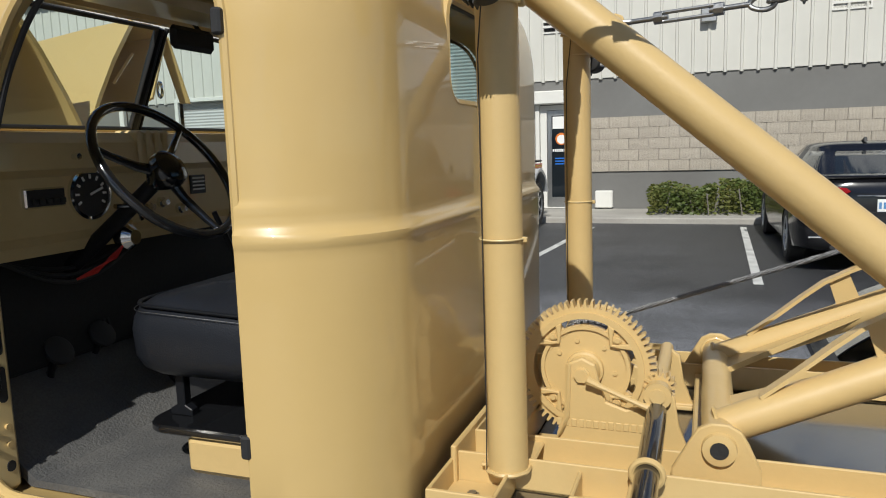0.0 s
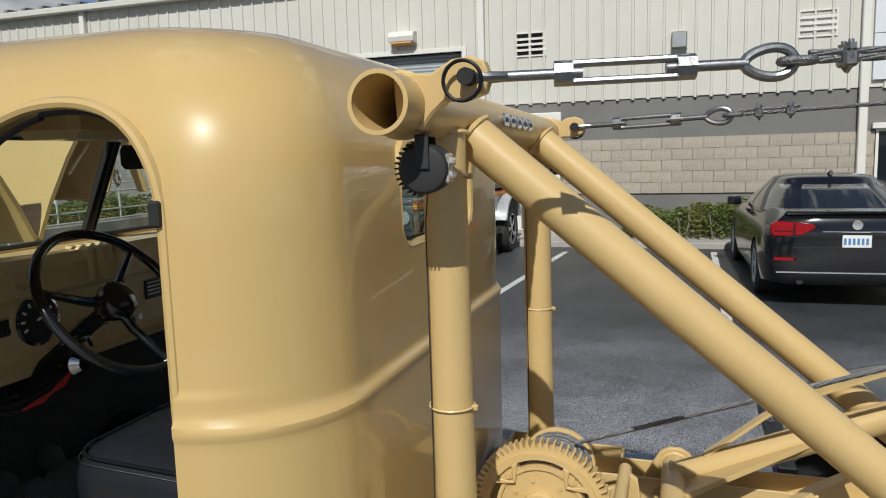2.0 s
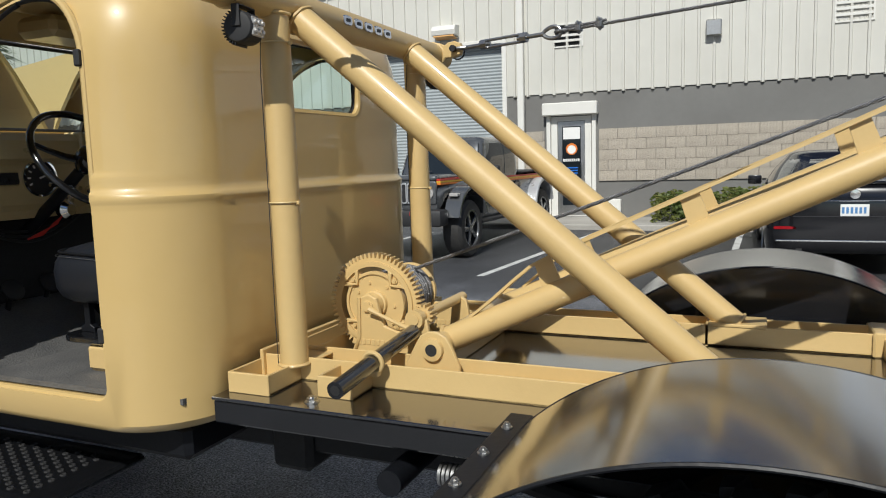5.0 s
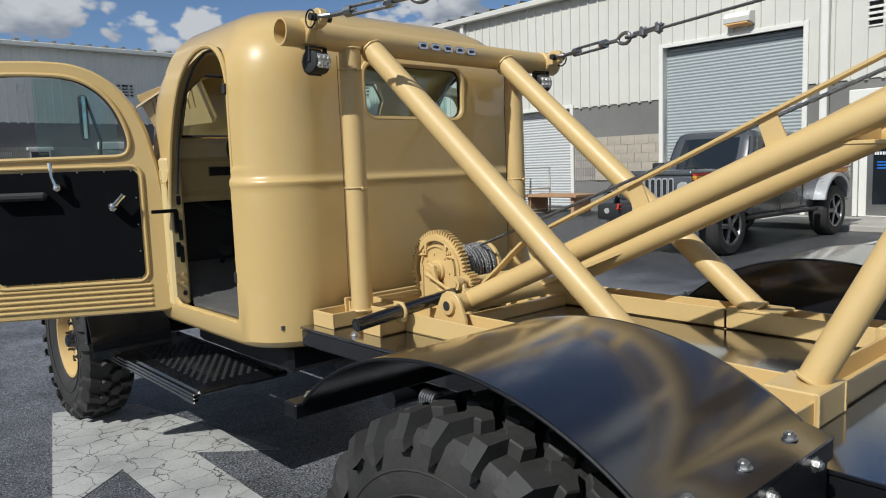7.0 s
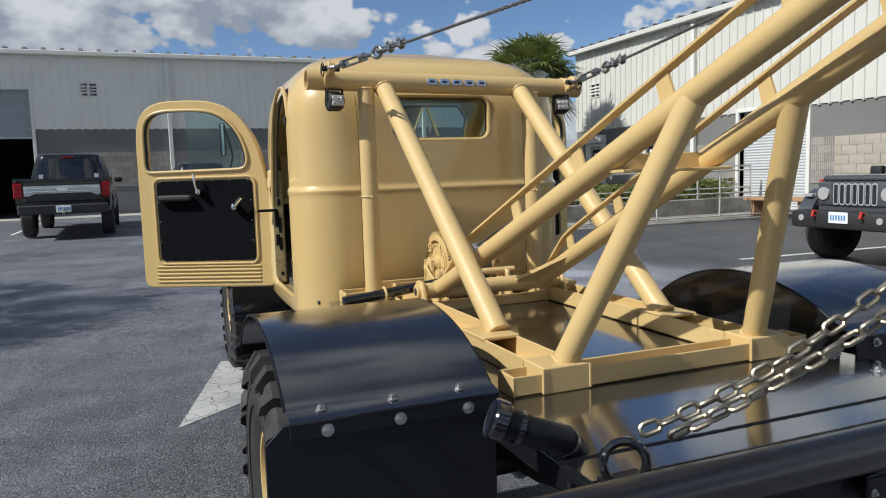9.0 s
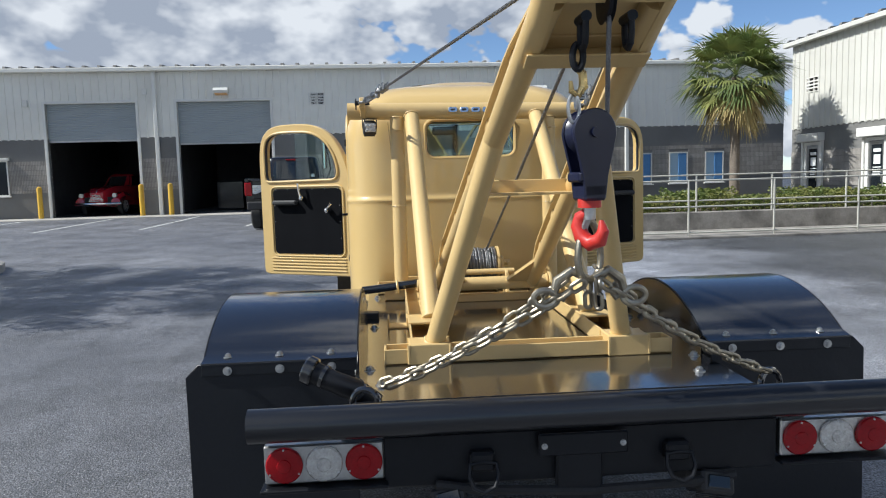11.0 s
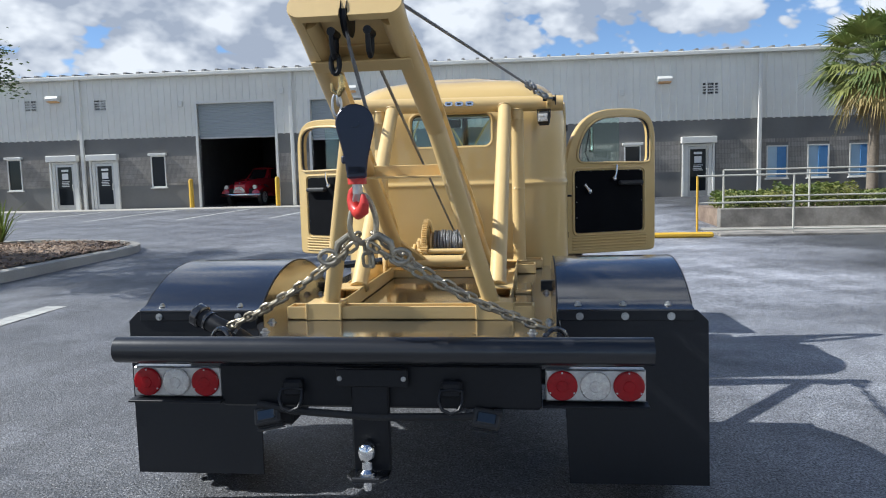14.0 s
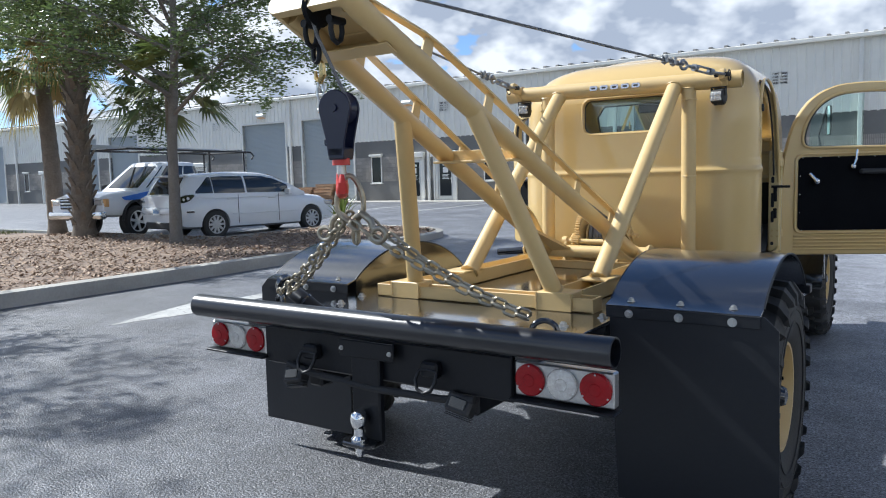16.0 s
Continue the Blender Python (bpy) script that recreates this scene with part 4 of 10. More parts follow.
def cab_levels(inset=0.0, bottom=0.715):
    lv = [(bottom, 0.03), (bottom + 0.01, 0.012), (bottom + 0.03, 0.0), (1.0, 0), (1.25, 0), (1.335, 0.0), (1.354, 0.0), (1.360, -0.0012), (1.369, -0.0040), (1.377, -0.0040), (1.386, -0.0008), (1.395, 0.0008), (1.405, 0.0), (1.418, 0), (1.428, 0), (1.434, 0), (1.440, 0), (1.446, 0), (1.452, 0), (1.48, 0), (1.6, 0), (1.72, 0.0)]
    loops = [cab_outline(z, i + inset) for z, i in lv]
    for k in range(1, 11):
        t = radians(90 * k / 10)
        z = 1.72 + (0.385 - inset) * math.sin(t)
        loops.append(cab_outline(z, inset + 0.34 * (1 - math.cos(t)) ** 1.15))
    last = loops[-1]
    for f, dz in ((0.75, 0.018), (0.45, 0.034), (0.15, 0.040)):
        cx, cy = CX, 3.12
        loops.append([(cx + (x - cx) * f, cy + (y - cy) * f, z + dz) for x, y, z in last])
    return loops


def loft(name, loops):
    bm = nb()
    rings(bm, loops)
    bmesh.ops.recalc_face_normals(bm, faces=bm.faces)
    me = bpy.data.meshes.new(name)
    bm.to_mesh(me)
    bm.free()
    return new(name, me)


def cutter(poly, a, b, axis):
    bm = prism(nb(), poly, a, b, axis)
    me = bpy.data.meshes.new("cutter")
    bm.to_mesh(me)
    bm.free()
    return new("cutter", me)


DOOR_OPENING = [(2.845, 0.81), (2.845, 1.76), (2.862, 1.83), (2.90, 1.89), (2.96, 1.925), (3.04, 1.935), (3.13, 1.925), (3.23, 1.885), (3.32, 1.81), (3.395, 1.70), (3.455, 1.56), (3.50, 1.38), (3.53, 1.18), (3.53, 0.86), (3.49, 0.81)]
DOOR_OPENING = eased(DOOR_OPENING)


def build_cab():
    shell = loft("cab_shell", cab_levels())
    shell.data.materials.append(TAN)
    inner = loft("cutter", cab_levels(0.028, 0.79))
    door = cutter(DOOR_OPENING, -1.2, 1.2, "x")
    rear_win = cutter(rounded(CX, 1.742, 0.565, 0.235, 0.06), 2.3, 2.9, "y")
    ws = cutter([(-0.60 + CX, 1.605), (0.60 + CX, 1.605), (0.60 + CX, 1.82), (0.52 + CX, 1.905), (-0.52 + CX, 1.905), (-0.60 + CX, 1.82)], 3.3, 4.2, "y")
    cut(shell, [rear_win, ws, inner, door])
    shell.parent = TRUCK
    shell["label"] = "tan painted rounded cab with a belt ridge"
    # rolled edge of the door openings
    for s in (-1, 1):
        bm = nb()
        x = CX + s * 0.772
        sweep(bm, [(x, y, z) for y, z in DOOR_OPENING], 0.011, 8, closed=True)
        part("door_flange", bm, TAN, shell)
        bm = nb()
        sweep(bm, [(CX + s * 0.745, y + 0.012 if y < 3.1 else y - 0.012, z - 0.012) for y, z in [q for q in DOOR_OPENING if q[1] > 1.3]], 0.006, 8)
        part("weatherstrip", bm, PLASTIC, shell)
        for z in (1.60, 1.0):
            part("rubber_bumper", box(nb(), (-0.008, -0.010, -0.022), (0.008, 0.010, 0.022), 0.004), PLASTIC, shell, m=pose(CX + s * 0.785, 2.85, z + (0.145 if z > 1.2 else 0)))
        # pressed hinge pillar with its plates
        hp = part("hinge_pillar", box(nb(), (CX + s * 0.749 - 0.040, 3.505, 0.80), (CX + s * 0.749 + 0.040, 3.60, 1.50), 0.012), TAN_LIFTED, shell)
        # slots laid on as thin black shapes, the shade inside them painted
        for z, h in ((1.30, 0.022), (1.16, 0.05), (1.045, 0.04), (0.86, 0.012)):
            part("pillar_slot", prism(nb(), rounded(CX + s * 0.738, z, 0.020, 2 * h, 0.009, 3), 3.5025, 3.506, "y"), BLACK_DULL, hp)
        bm = nb()
        for z in (1.42, 0.93):
            for dy in (-0.022, 0.022):
                for dz in (-0.02, 0.02):
                    lathe(bm, [(-0.004, 0.0075), (0.004, 0.006)], 10, pose(CX + s * 0.755, 3.502, z + dz, 0, 0, 90) @ pose(0, dy * 0.8, 0))
        part("hinge_screw", bm, TAN_SATIN, shell)["kind"] = "stuff"
        for z, h in ((1.20, 0.05), (1.07, 0.035)):
            part("striker", box(nb(), (CX + s * 0.755 - 0.012, 3.497, z - h), (CX + s * 0.755 + 0.012, 3.506, z + h), 0.003), BLACK_SATIN, shell)
        part("door_check", box(nb(), (CX + s * 0.80 - 0.07, 3.49, 1.245), (CX + s * 0.80 + 0.05, 3.505, 1.262), 0.003), BLACK_SATIN, shell)
    # rear window
    bm = nb()
    sweep(bm, [(x, 2.628, z) for x, z in rounded(CX, 1.742, 0.565, 0.235, 0.06, 6)], 0.013, 8, closed=True)
    wf = part("rear_window", bm, TAN, shell, "rounded rear window opening with a rolled edge")
    bm = prism(nb(), rounded(CX, 1.742, 0.56, 0.23, 0.058), 2.640, 2.645, "y")
    part("pane", bm, GLASS, wf).visible_shadow = False
    bm = nb()
    sweep(bm, [(x, 2.642, z) for x, z in rounded(CX, 1.742, 0.55, 0.22, 0.055, 6)], 0.008, 8, closed=True)
    part("rubber_seal", bm, PLASTIC, wf)
    # split windscreen
    for s in (-1, 1):
        q = [(CX + s * 0.02, 1.61), (CX + s * 0.595, 1.61), (CX + s * 0.595, 1.82), (CX + s * 0.52, 1.900), (CX + s * 0.02, 1.900)]
        bm = nb()
        def on(p):
            return (p[0], 3.778 - (p[1] - 1.58) * 0.47, p[1])
        f = bm.faces.new([bm.verts.new(on(p)) for p in q])
        w = part("windscreen_pane", bm, GLASS, shell)
        w.visible_shadow = False
        bm = nb()
        sweep(bm, [on(p) for p in q], 0.008, 8, closed=True)
        part("windscreen_seal", bm, PLASTIC, shell)
    part("windscreen_pillar", tube(nb(), (CX, 3.775, 1.595), (CX, 3.635, 1.905), 0.016, 10), BLACK_SATIN, shell)
    # roof console and headliner
    part("headliner", box(nb(), (CX - 0.6, 2.85, 1.965), (CX + 0.6, 3.42, 1.985), 0.008), TAN_LIFTED, shell, "shaded tan headliner")
    part("roof_console", box(nb(), (CX - 0.50, 3.28, 1.885), (CX + 0.45, 3.46, 1.955), 0.02), TAN_LIFTED, shell)
    m = part("rear_view_mirror", box(nb(), (-0.20, 3.43, 1.812), (-0.02, 3.455, 1.876), 0.014), PLASTIC, shell)
    part("mirror_stem", tube(nb(), (-0.05, 3.45, 1.86), (-0.012, 3.52, 1.92), 0.006, 8), PLASTIC, m)
    return shell


build_cab()


def build_interior():
    d = part("dashboard", prism(nb(), [(3.76, 1.60), (3.64, 1.592), (3.615, 1.565), (3.61, 1.50), (3.645, 1.48), (3.645, 1.335), (3.625, 1.315), (3.64, 1.285), (3.70, 1.28), (3.76, 1.30)], CX - 0.70, CX + 0.70, "x", 0.004), TAN_LIFTED, TRUCK, "tan metal dashboard")
    bm = nb()
    lathe(bm, [(0, 0.068), (-0.012, 0.070), (-0.014, 0.062), (-0.008, 0.060)], 32, pose(-0.331, 3.645, 1.43, 0, 0, 90))
    g = part("speedometer", bm, CHROME, d, "round black speedometer in a chrome ring")
    bm = nb()
    lathe(bm, [(-0.006, 0.060), (-0.009, 0.060)], 32, pose(-0.331, 3.645, 1.43, 0, 0, 90))
    part("dial", bm, SIGN_BLACK, g)
    for k in range(9):
        t = radians(210 - 30 * k)
        part("tick", box(nb(), (-0.003, -0.001, -0.006), (0.003, 0.001, 0.006)), SIGN_INK, g, m=pose(-0.331 + 0.046 * math.cos(t), 3.634, 1.43 + 0.046 * math.sin(t), 0, 90 - math.degrees(t), 0))
    part("needle", box(nb(), (-0.003, -0.001, -0.005), (0.003, 0.001, 0.042)), SIGN_INK, g, m=pose(-0.331, 3.632, 1.43, 0, 70, 0))
    r = part("radio", box(nb(), (-0.535, 3.632, 1.405), (-0.415, 3.65, 1.455), 0.004), CHROME, d, "black radio with a chrome bezel")
    part("radio_face", box(nb(), (-0.53, 3.629, 1.409), (-0.42, 3.64, 1.451), 0.002), SIGN_BLACK, r)
    for k in range(5):
        part("radio_key", box(nb(), (-0.522 + 0.021 * k, 3.622, 1.414), (-0.507 + 0.021 * k, 3.632, 1.428), 0.002), PLASTIC, r)
    for x, z in ((-0.18, 1.385), (-0.12, 1.375), (-0.06, 1.385), (0.02, 1.36), (-0.22, 1.34)):
        bm = nb()
        lathe(bm, [(0, 0.016), (-0.012, 0.016), (-0.016, 0.010), (-0.03, 0.009)], 16, pose(x, 3.645, z, 0, 0, 90))
        part("knob", bm, CHROME, d)
    p = part("data_plate", box(nb(), (0.08, 3.638, 1.40), (0.15, 3.646, 1.46)), SIGN_BLACK, d)
    for k in range(4):
        part("text_bar", box(nb(), (0.087, 3.636, 1.412 + 0.012 * k), (0.143, 3.639, 1.417 + 0.012 * k)), SIGN_INK, p)
    part("knob", tube(nb(), (-0.40, 3.61, 1.53), (-0.40, 3.59, 1.53), 0.008, 12), CHROME, d)
    for k in range(4):
        part("dash_rib", box(nb(), (-0.17 + 0.035 * k, 3.604, 1.50), (-0.147 + 0.035 * k, 3.70, 1.600), 0.007), TAN_LIFTED, d)
    # steering wheel and column
    hub = Vector((-0.331, 3.375, 1.49))
    ax = Vector((0, -0.80, 0.60)).normalized()
    u, v, _ = basis(ax)
    sw = part("steering_wheel", sweep(nb(), [hub + (u * math.cos(t) + v * math.sin(t)) * 0.205 for t in [2 * math.pi * k / 44 for k in range(44)]], 0.0125, 12, closed=True), BLACK_GLOSS, TRUCK, "black three-spoke steering wheel")
    bm = nb()
    mh = Matrix.Translation(hub) @ ax.to_track_quat("X", "Z").to_matrix().to_4x4()
    lathe(bm, [(-0.06, 0.022), (-0.03, 0.042), (0.0, 0.052), (0.018, 0.047), (0.03, 0.03), (0.033, 0.0005)], 28, mh)
    part("hub", bm, BLACK_GLOSS, sw)
    for a in (20, 140, 260):
        t = radians(a)
        e = hub + (u * math.cos(t) + v * math.sin(t)) * 0.2
        part("spoke", sweep(nb(), [hub - ax * 0.012, hub.lerp(e, 0.4) - ax * 0.018, hub.lerp(e, 0.8) - ax * 0.008, e], [0.016, 0.012, 0.009, 0.009], 10), BLACK_GLOSS, sw)
    part("steering_column", sweep(nb(), [hub - ax * 0.03, hub - ax * 0.25, Vector((-0.355, 3.70, 1.236)), Vector((-0.395, 3.90, 1.075))], [0.020, 0.022, 0.024, 0.026], 14), BLACK_SATIN, TRUCK)
    bm = nb()
    lathe(bm, [(-0.02, 0.02), (0.0, 0.035), (0.03, 0.03), (0.05, 0.012)], 16, pose(-0.30, 3.545, 1.31, 0, 0, 90))
    part("indicator_unit", bm, CHROME, TRUCK, "chrome indicator unit on the column")
    part("indicator_stalk", sweep(nb(), [(-0.30, 3.50, 1.36), (-0.35, 3.46, 1.40), (-0.44, 3.45, 1.405)], 0.006, 8), CHROME, TRUCK)
    for k in range(3):
        part("wire", sweep(nb(), [(-0.315 + 0.01 * k, 3.54, 1.31), (-0.34, 3.56 + 0.01 * k, 1.26), (-0.37, 3.60, 1.235 - 0.006 * k), (-0.41, 3.63, 1.21)], 0.003, 6), WIRE_RED, TRUCK, "red wire hanging by the column")
    for k in range(3):
        pts = [(-0.60 + 0.45 * t, 3.68 - 0.01 * k, 1.285 - (0.05 + 0.018 * k) * math.sin(math.pi * t)) for t in [j / 12 for j in range(13)]]
        part("hose", sweep(nb(), pts, 0.006, 8), PLASTIC, TRUCK)
    # gear and brake levers
    part("gear_lever", sweep(nb(), [(-0.02, 3.35, 0.95), (-0.05, 3.38, 1.2), (-0.10, 3.42, 1.36)], 0.008, 8), BLACK_SATIN, TRUCK)
    part("brake_lever", sweep(nb(), [(0.06, 3.40, 0.95), (0.04, 3.44, 1.2), (0.06, 3.40, 1.48)], 0.009, 8), BLACK_SATIN, TRUCK)
    # pedals
    p = part("pedal", box(nb(), (-0.026, -0.010, -0.065), (0.026, 0.010, 0.065), 0.006), PLASTIC, TRUCK, "ribbed black throttle pedal", m=pose(-0.268, 3.72, 1.06, -20, 0, 0))
    for k in range(4):
        part("pedal_rib", box(nb(), (-0.022 + 0.0135 * k, -0.016, -0.06), (-0.014 + 0.0135 * k, -0.010, 0.06)), PLASTIC, p)
    for x, y, z in ((-0.30, 3.68, 1.03), (-0.47, 3.655, 1.03)):
        bm = nb()
        lathe(bm, [(0.0, 0.040), (-0.010, 0.040), (-0.014, 0.034), (-0.014, 0.001)], 24, pose(0, 0, 0, 0, 0, 90))
        q = part("pedal", bm, PLASTIC, TRUCK, "round black pedal pad", m=pose(x, y, z, -35, 0, 0))
        part("pedal_arm", sweep(nb(), [(0, 0.0, 0), (0.0, 0.06, -0.03), (0.0, 0.12, -0.10)], 0.010, 8), BLACK_SATIN, q)
    # floor
    bm = prism(nb(), [(2.66, 0.795), (3.50, 0.795), (3.78, 1.0), (3.78, 1.03), (3.48, 0.812), (2.66, 0.812)], CX - 0.70, CX + 0.70, "x")
    part("floor_mat", bm, MAT_RUBBER, TRUCK, "grey ribbed rubber floor mat")
    part("firewall_pad", box(nb(), (CX - 0.68, 3.705, 0.98), (CX + 0.68, 3.735, 1.285), 0.01), BLACK_DULL, TRUCK, "dark padded firewall behind the pedals")
    # transmission hump
    bm = nb()
    lp = []
    for y, w, h in ((3.0, 0.12, 0.02), (3.15, 0.15, 0.12), (3.35, 0.17, 0.20), (3.55, 0.19, 0.24), (3.76, 0.21, 0.26)):
        lp.append([(CX + 0.02 + w * math.cos(radians(180 - 180 * k / 12)), y, 0.80 + h * math.sin(radians(180 * k / 12))) for k in range(13)])
    rings(bm, lp, False)
    part("transmission_cover", bm, BLACK_GLOSS, TRUCK, "glossy black transmission cover")
    # seat
    bm = nb()
    lp = []
    for z, i in ((1.02, 0.075), (1.027, 0.040), (1.045, 0.016), (1.075, 0.003), (1.11, 0.0), (1.14, 0.005), (1.162, 0.016), (1.180, 0.040), (1.194, 0.085), (1.204, 0.15), (1.209, 0.22)):
        lp.append([(x, y, z + (0.02 if y > 3.1 and z > 1.1 else 0)) for x, y in rounded(-0.33, 3.03, 0.52 - 2 * i, 0.62 - 2 * i, max(0.09 - i * 0.4, 0.02))])
    rings(bm, lp)
    s = part("seat", bm, VINYL, TRUCK, "black vinyl bucket seat with white stitching")
    part("piping", sweep(nb(), [(x, y, 1.172 + (0.02 if y > 3.1 else 0)) for x, y in rounded(-0.33, 3.03, 0.490, 0.590, 0.088, 7)], 0.0045, 8, closed=True), BLACK_SATIN, s)
    part("stitching", sweep(nb(), [(x, y, 1.160 + (0.02 if y > 3.1 else 0)) for x, y in rounded(-0.33, 3.03, 0.508, 0.608, 0.09, 7)], 0.0008, 6, closed=True), ZINC, s)
    bm = nb()
    lp = []
    for z, y0, i in ((1.18, 2.76, 0.02), (1.30, 2.74, 0.0), (1.48, 2.71, 0.0), (1.56, 2.70, 0.03)):
        lp.append([(x, y0 + yy, z) for x, yy in rounded(-0.33, 0.0, 0.50 - 2 * i, 0.12 - i, 0.05)])
    rings(bm, lp)
    part("seat_back", bm, VINYL, s)
    bm = prism(nb(), [(x, y) for x, y in rounded(-0.34, 3.0, 0.52, 0.56, 0.06)], 0.905, 0.925, "z", 0.004)
    part("seat_pan", bm, BLACK_GLOSS, TRUCK, "black seat base plate with brackets")
    for x in (-0.52, -0.16):
        for y in (2.82, 3.22):
            part("seat_bracket", prism(nb(), [(y - 0.03, 0.925), (y + 0.03, 0.925), (y + 0.03, 0.94), (y + 0.012, 0.95), (y + 0.012, 1.03), (y - 0.012, 1.03), (y - 0.012, 0.95), (y - 0.03, 0.94)], x - 0.012, x + 0.012, "x", 0.002), BLACK_SATIN, TRUCK)
    part("seat_box", box(nb(), (-0.59, 2.70, 0.812), (-0.10, 3.17, 0.904), 0.015), TAN_SATIN, TRUCK, "tan seat box")
    part("seat_belt", sweep(nb(), [(-0.62, 2.80, 1.05), (-0.655, 2.86, 0.95), (-0.65, 2.90, 0.84)], 0.018, 8), BLACK_DULL, TRUCK)
    # passenger seat, plain behind the driver's
    bm = nb()
    lp = []
    for z, i in ((0.96, 0.02), (1.0, 0.0), (1.12, 0.0), (1.16, 0.03), (1.17, 0.1)):
        lp.append([(x, y, z) for x, y in rounded(0.36, 3.0, 0.50 - 2 * i, 0.58 - 2 * i, 0.08)])
    rings(bm, lp)
    part("seat", bm, VINYL, TRUCK, "black vinyl bucket seat")
    part("seat_box", box(nb(), (0.12, 2.72, 0.812), (0.60, 3.2, 0.96), 0.015), TAN_SATIN, TRUCK)


build_interior()


def build_door(s):
    """A cab door, built flat with u from the hinge outwards; s: +1 on the truck's right, -1 on its left."""
    hinge = Vector((CX + s * 0.765, 3.555, 0))
    tip = Vector((1.542, 3.915, 0)) if s > 0 else Vector((-1.550, 3.970, 0))
    d = (tip - hinge).normalized()
    n = Vector((-d.y, d.x, 0)) * (1 if s > 0 else -1)  # outer skin faces away from the camera's side (forward)
    L = 0.875
    out = [(L, 0.80), (L, 1.70), (L - 0.012, 1.80), (L - 0.045, 1.875), (L - 0.11, 1.925), (L - 0.20, 1.945), (0.50, 1.945), (0.38, 1.935), (0.28, 1.90), (0.19, 1.835), (0.125, 1.745), (0.075, 1.63), (0.035, 1.45), (0.008, 1.20), (0.0, 0.80), (0.03, 0.775), (L - 0.03, 0.775)]
    m = Matrix(((d.x, n.x, 0, hinge.x), (d.y, n.y, 0, hinge.y), (0, 0, 1, 0), (0, 0, 0, 1)))
    out = eased(out)
    win = [(L - 0.065, 1.53), (L - 0.065, 1.76), (L - 0.085, 1.83), (L - 0.14, 1.872), (L - 0.22, 1.885), (0.52, 1.885), (0.40, 1.875), (0.32, 1.845), (0.25, 1.79), (0.20, 1.715), (0.170, 1.63), (0.160, 1.56), (0.185, 1.512), (L - 0.09, 1.505)]
    win = eased(win)
    body = new("door", finish("door", prism(nb(), out, 0.0, 0.055, "y", 0.008), TAN))
    cut(body, [cutter(win, -0.2, 0.2, "y")])
    body.parent, body.matrix_basis = TRUCK, m
    body["label"] = "open tan cab door with black trim panel"

    def p(name, bm, mat, label=""):
        return part(name, bm, mat, body, label)
    # inner face is at y = 0 and looks towards -y
    p("window_bead", sweep(nb(), [(u, -0.004, z) for u, z in [(a + (0.012 if a < 0.5 else -0.012) * -1, b) for a, b in win]], 0.010, 8, closed=True), TAN)
    p("window_seal", sweep(nb(), [(u, 0.006, z) for u, z in win], 0.011, 8, closed=True), PLASTIC)
    g = p("window_pane", prism(nb(), [(0.20, 1.51), (L - 0.33, 1.51), (L - 0.33, 1.87), (0.42, 1.868), (0.30, 1.82), (0.21, 1.70)], 0.022, 0.027, "y"), GLASS)
    g.visible_shadow = False
    p("trim_panel", prism(nb(), rounded(0.44, 1.197, 0.625, 0.505, 0.03), -0.006, 0.001, "y", 0.002), TRIM_BLACK, "matt black door trim panel")
    p("trim_bead", sweep(nb(), [(u, -0.003, z) for u, z in rounded(0.44, 1.197, 0.66, 0.54, 0.045, 6)], 0.008, 8, closed=True), TAN)
    for k in range(5):
        p("pressed_rib", box(nb(), (0.10, -0.008, 0.806 + 0.024 * k), (0.79, 0.002, 0.820 + 0.024 * k), 0.005), TAN)
    bm = nb()
    for k in range(6):
        for zz in (0.945, 1.445):
            lathe(bm, [(-0.001, 0.004), (0.003, 0.003)], 8, pose(0.155 + 0.114 * k, -0.0065, zz, 0, 0, -90))
    for k in range(3):
        for uu in (0.14, 0.74):
            lathe(bm, [(-0.001, 0.004), (0.003, 0.003)], 8, pose(uu, -0.0065, 1.07 + 0.125 * k, 0, 0, -90))
    p("trim_screws", bm, ZINC)["kind"] = "stuff"
    # window crank, latch lever, arm rest
    c = p("window_crank", sweep(nb(), [(0.235, -0.05, 1.283), (0.215, -0.056, 1.305), (0.185, -0.056, 1.338)], [0.013, 0.010, 0.011], 8), CHROME, "chrome window crank")
    bm = nb()
    lathe(bm, [(0, 0.024), (0.030, 0.022), (0.050, 0.019), (0.058, 0.011), (0.061, 0.0005)], 20, pose(0.235, -0.005, 1.283, 0, 0, -90))
    part("crank_boss", bm, CHROME, c)
    h = p("latch_lever", sweep(nb(), [(0.465, -0.045, 1.378), (0.48, -0.05, 1.43), (0.485, -0.045, 1.49)], [0.009, 0.007, 0.010], 8), CHROME, "chrome latch lever")
    bm = nb()
    lathe(bm, [(0, 0.022), (0.028, 0.021), (0.044, 0.018), (0.052, 0.010), (0.055, 0.0005)], 20, pose(0.465, -0.005, 1.378, 0, 0, -90))
    part("lever_boss", bm, CHROME, h)
    p("arm_rest", box(nb(), (0.51, -0.055, 1.325), (0.735, -0.006, 1.362), 0.012), PLASTIC, "black arm rest")
    # mirror outside the pane
    a = p("mirror_arm", sweep(nb(), [(0.29, 0.05, 1.50), (0.30, 0.14, 1.60), (0.36, 0.17, 1.80)], 0.007, 8), BLACK_SATIN, "black folding mirror arm")
    q = part("mirror_head", box(nb(), (0.352, 0.155, 1.60), (0.392, 0.18, 1.81), 0.010), PLASTIC, a)
    part("mirror_glass", box(nb(), (0.357, 0.151, 1.606), (0.373, 0.156, 1.804)), MIRROR, a)
    for z in (1.42, 0.93):
        p("hinge", box(nb(), (-0.045, -0.012, z - 0.028), (0.03, 0.012, z + 0.028), 0.004), TAN_LIFTED)
    bm = nb()
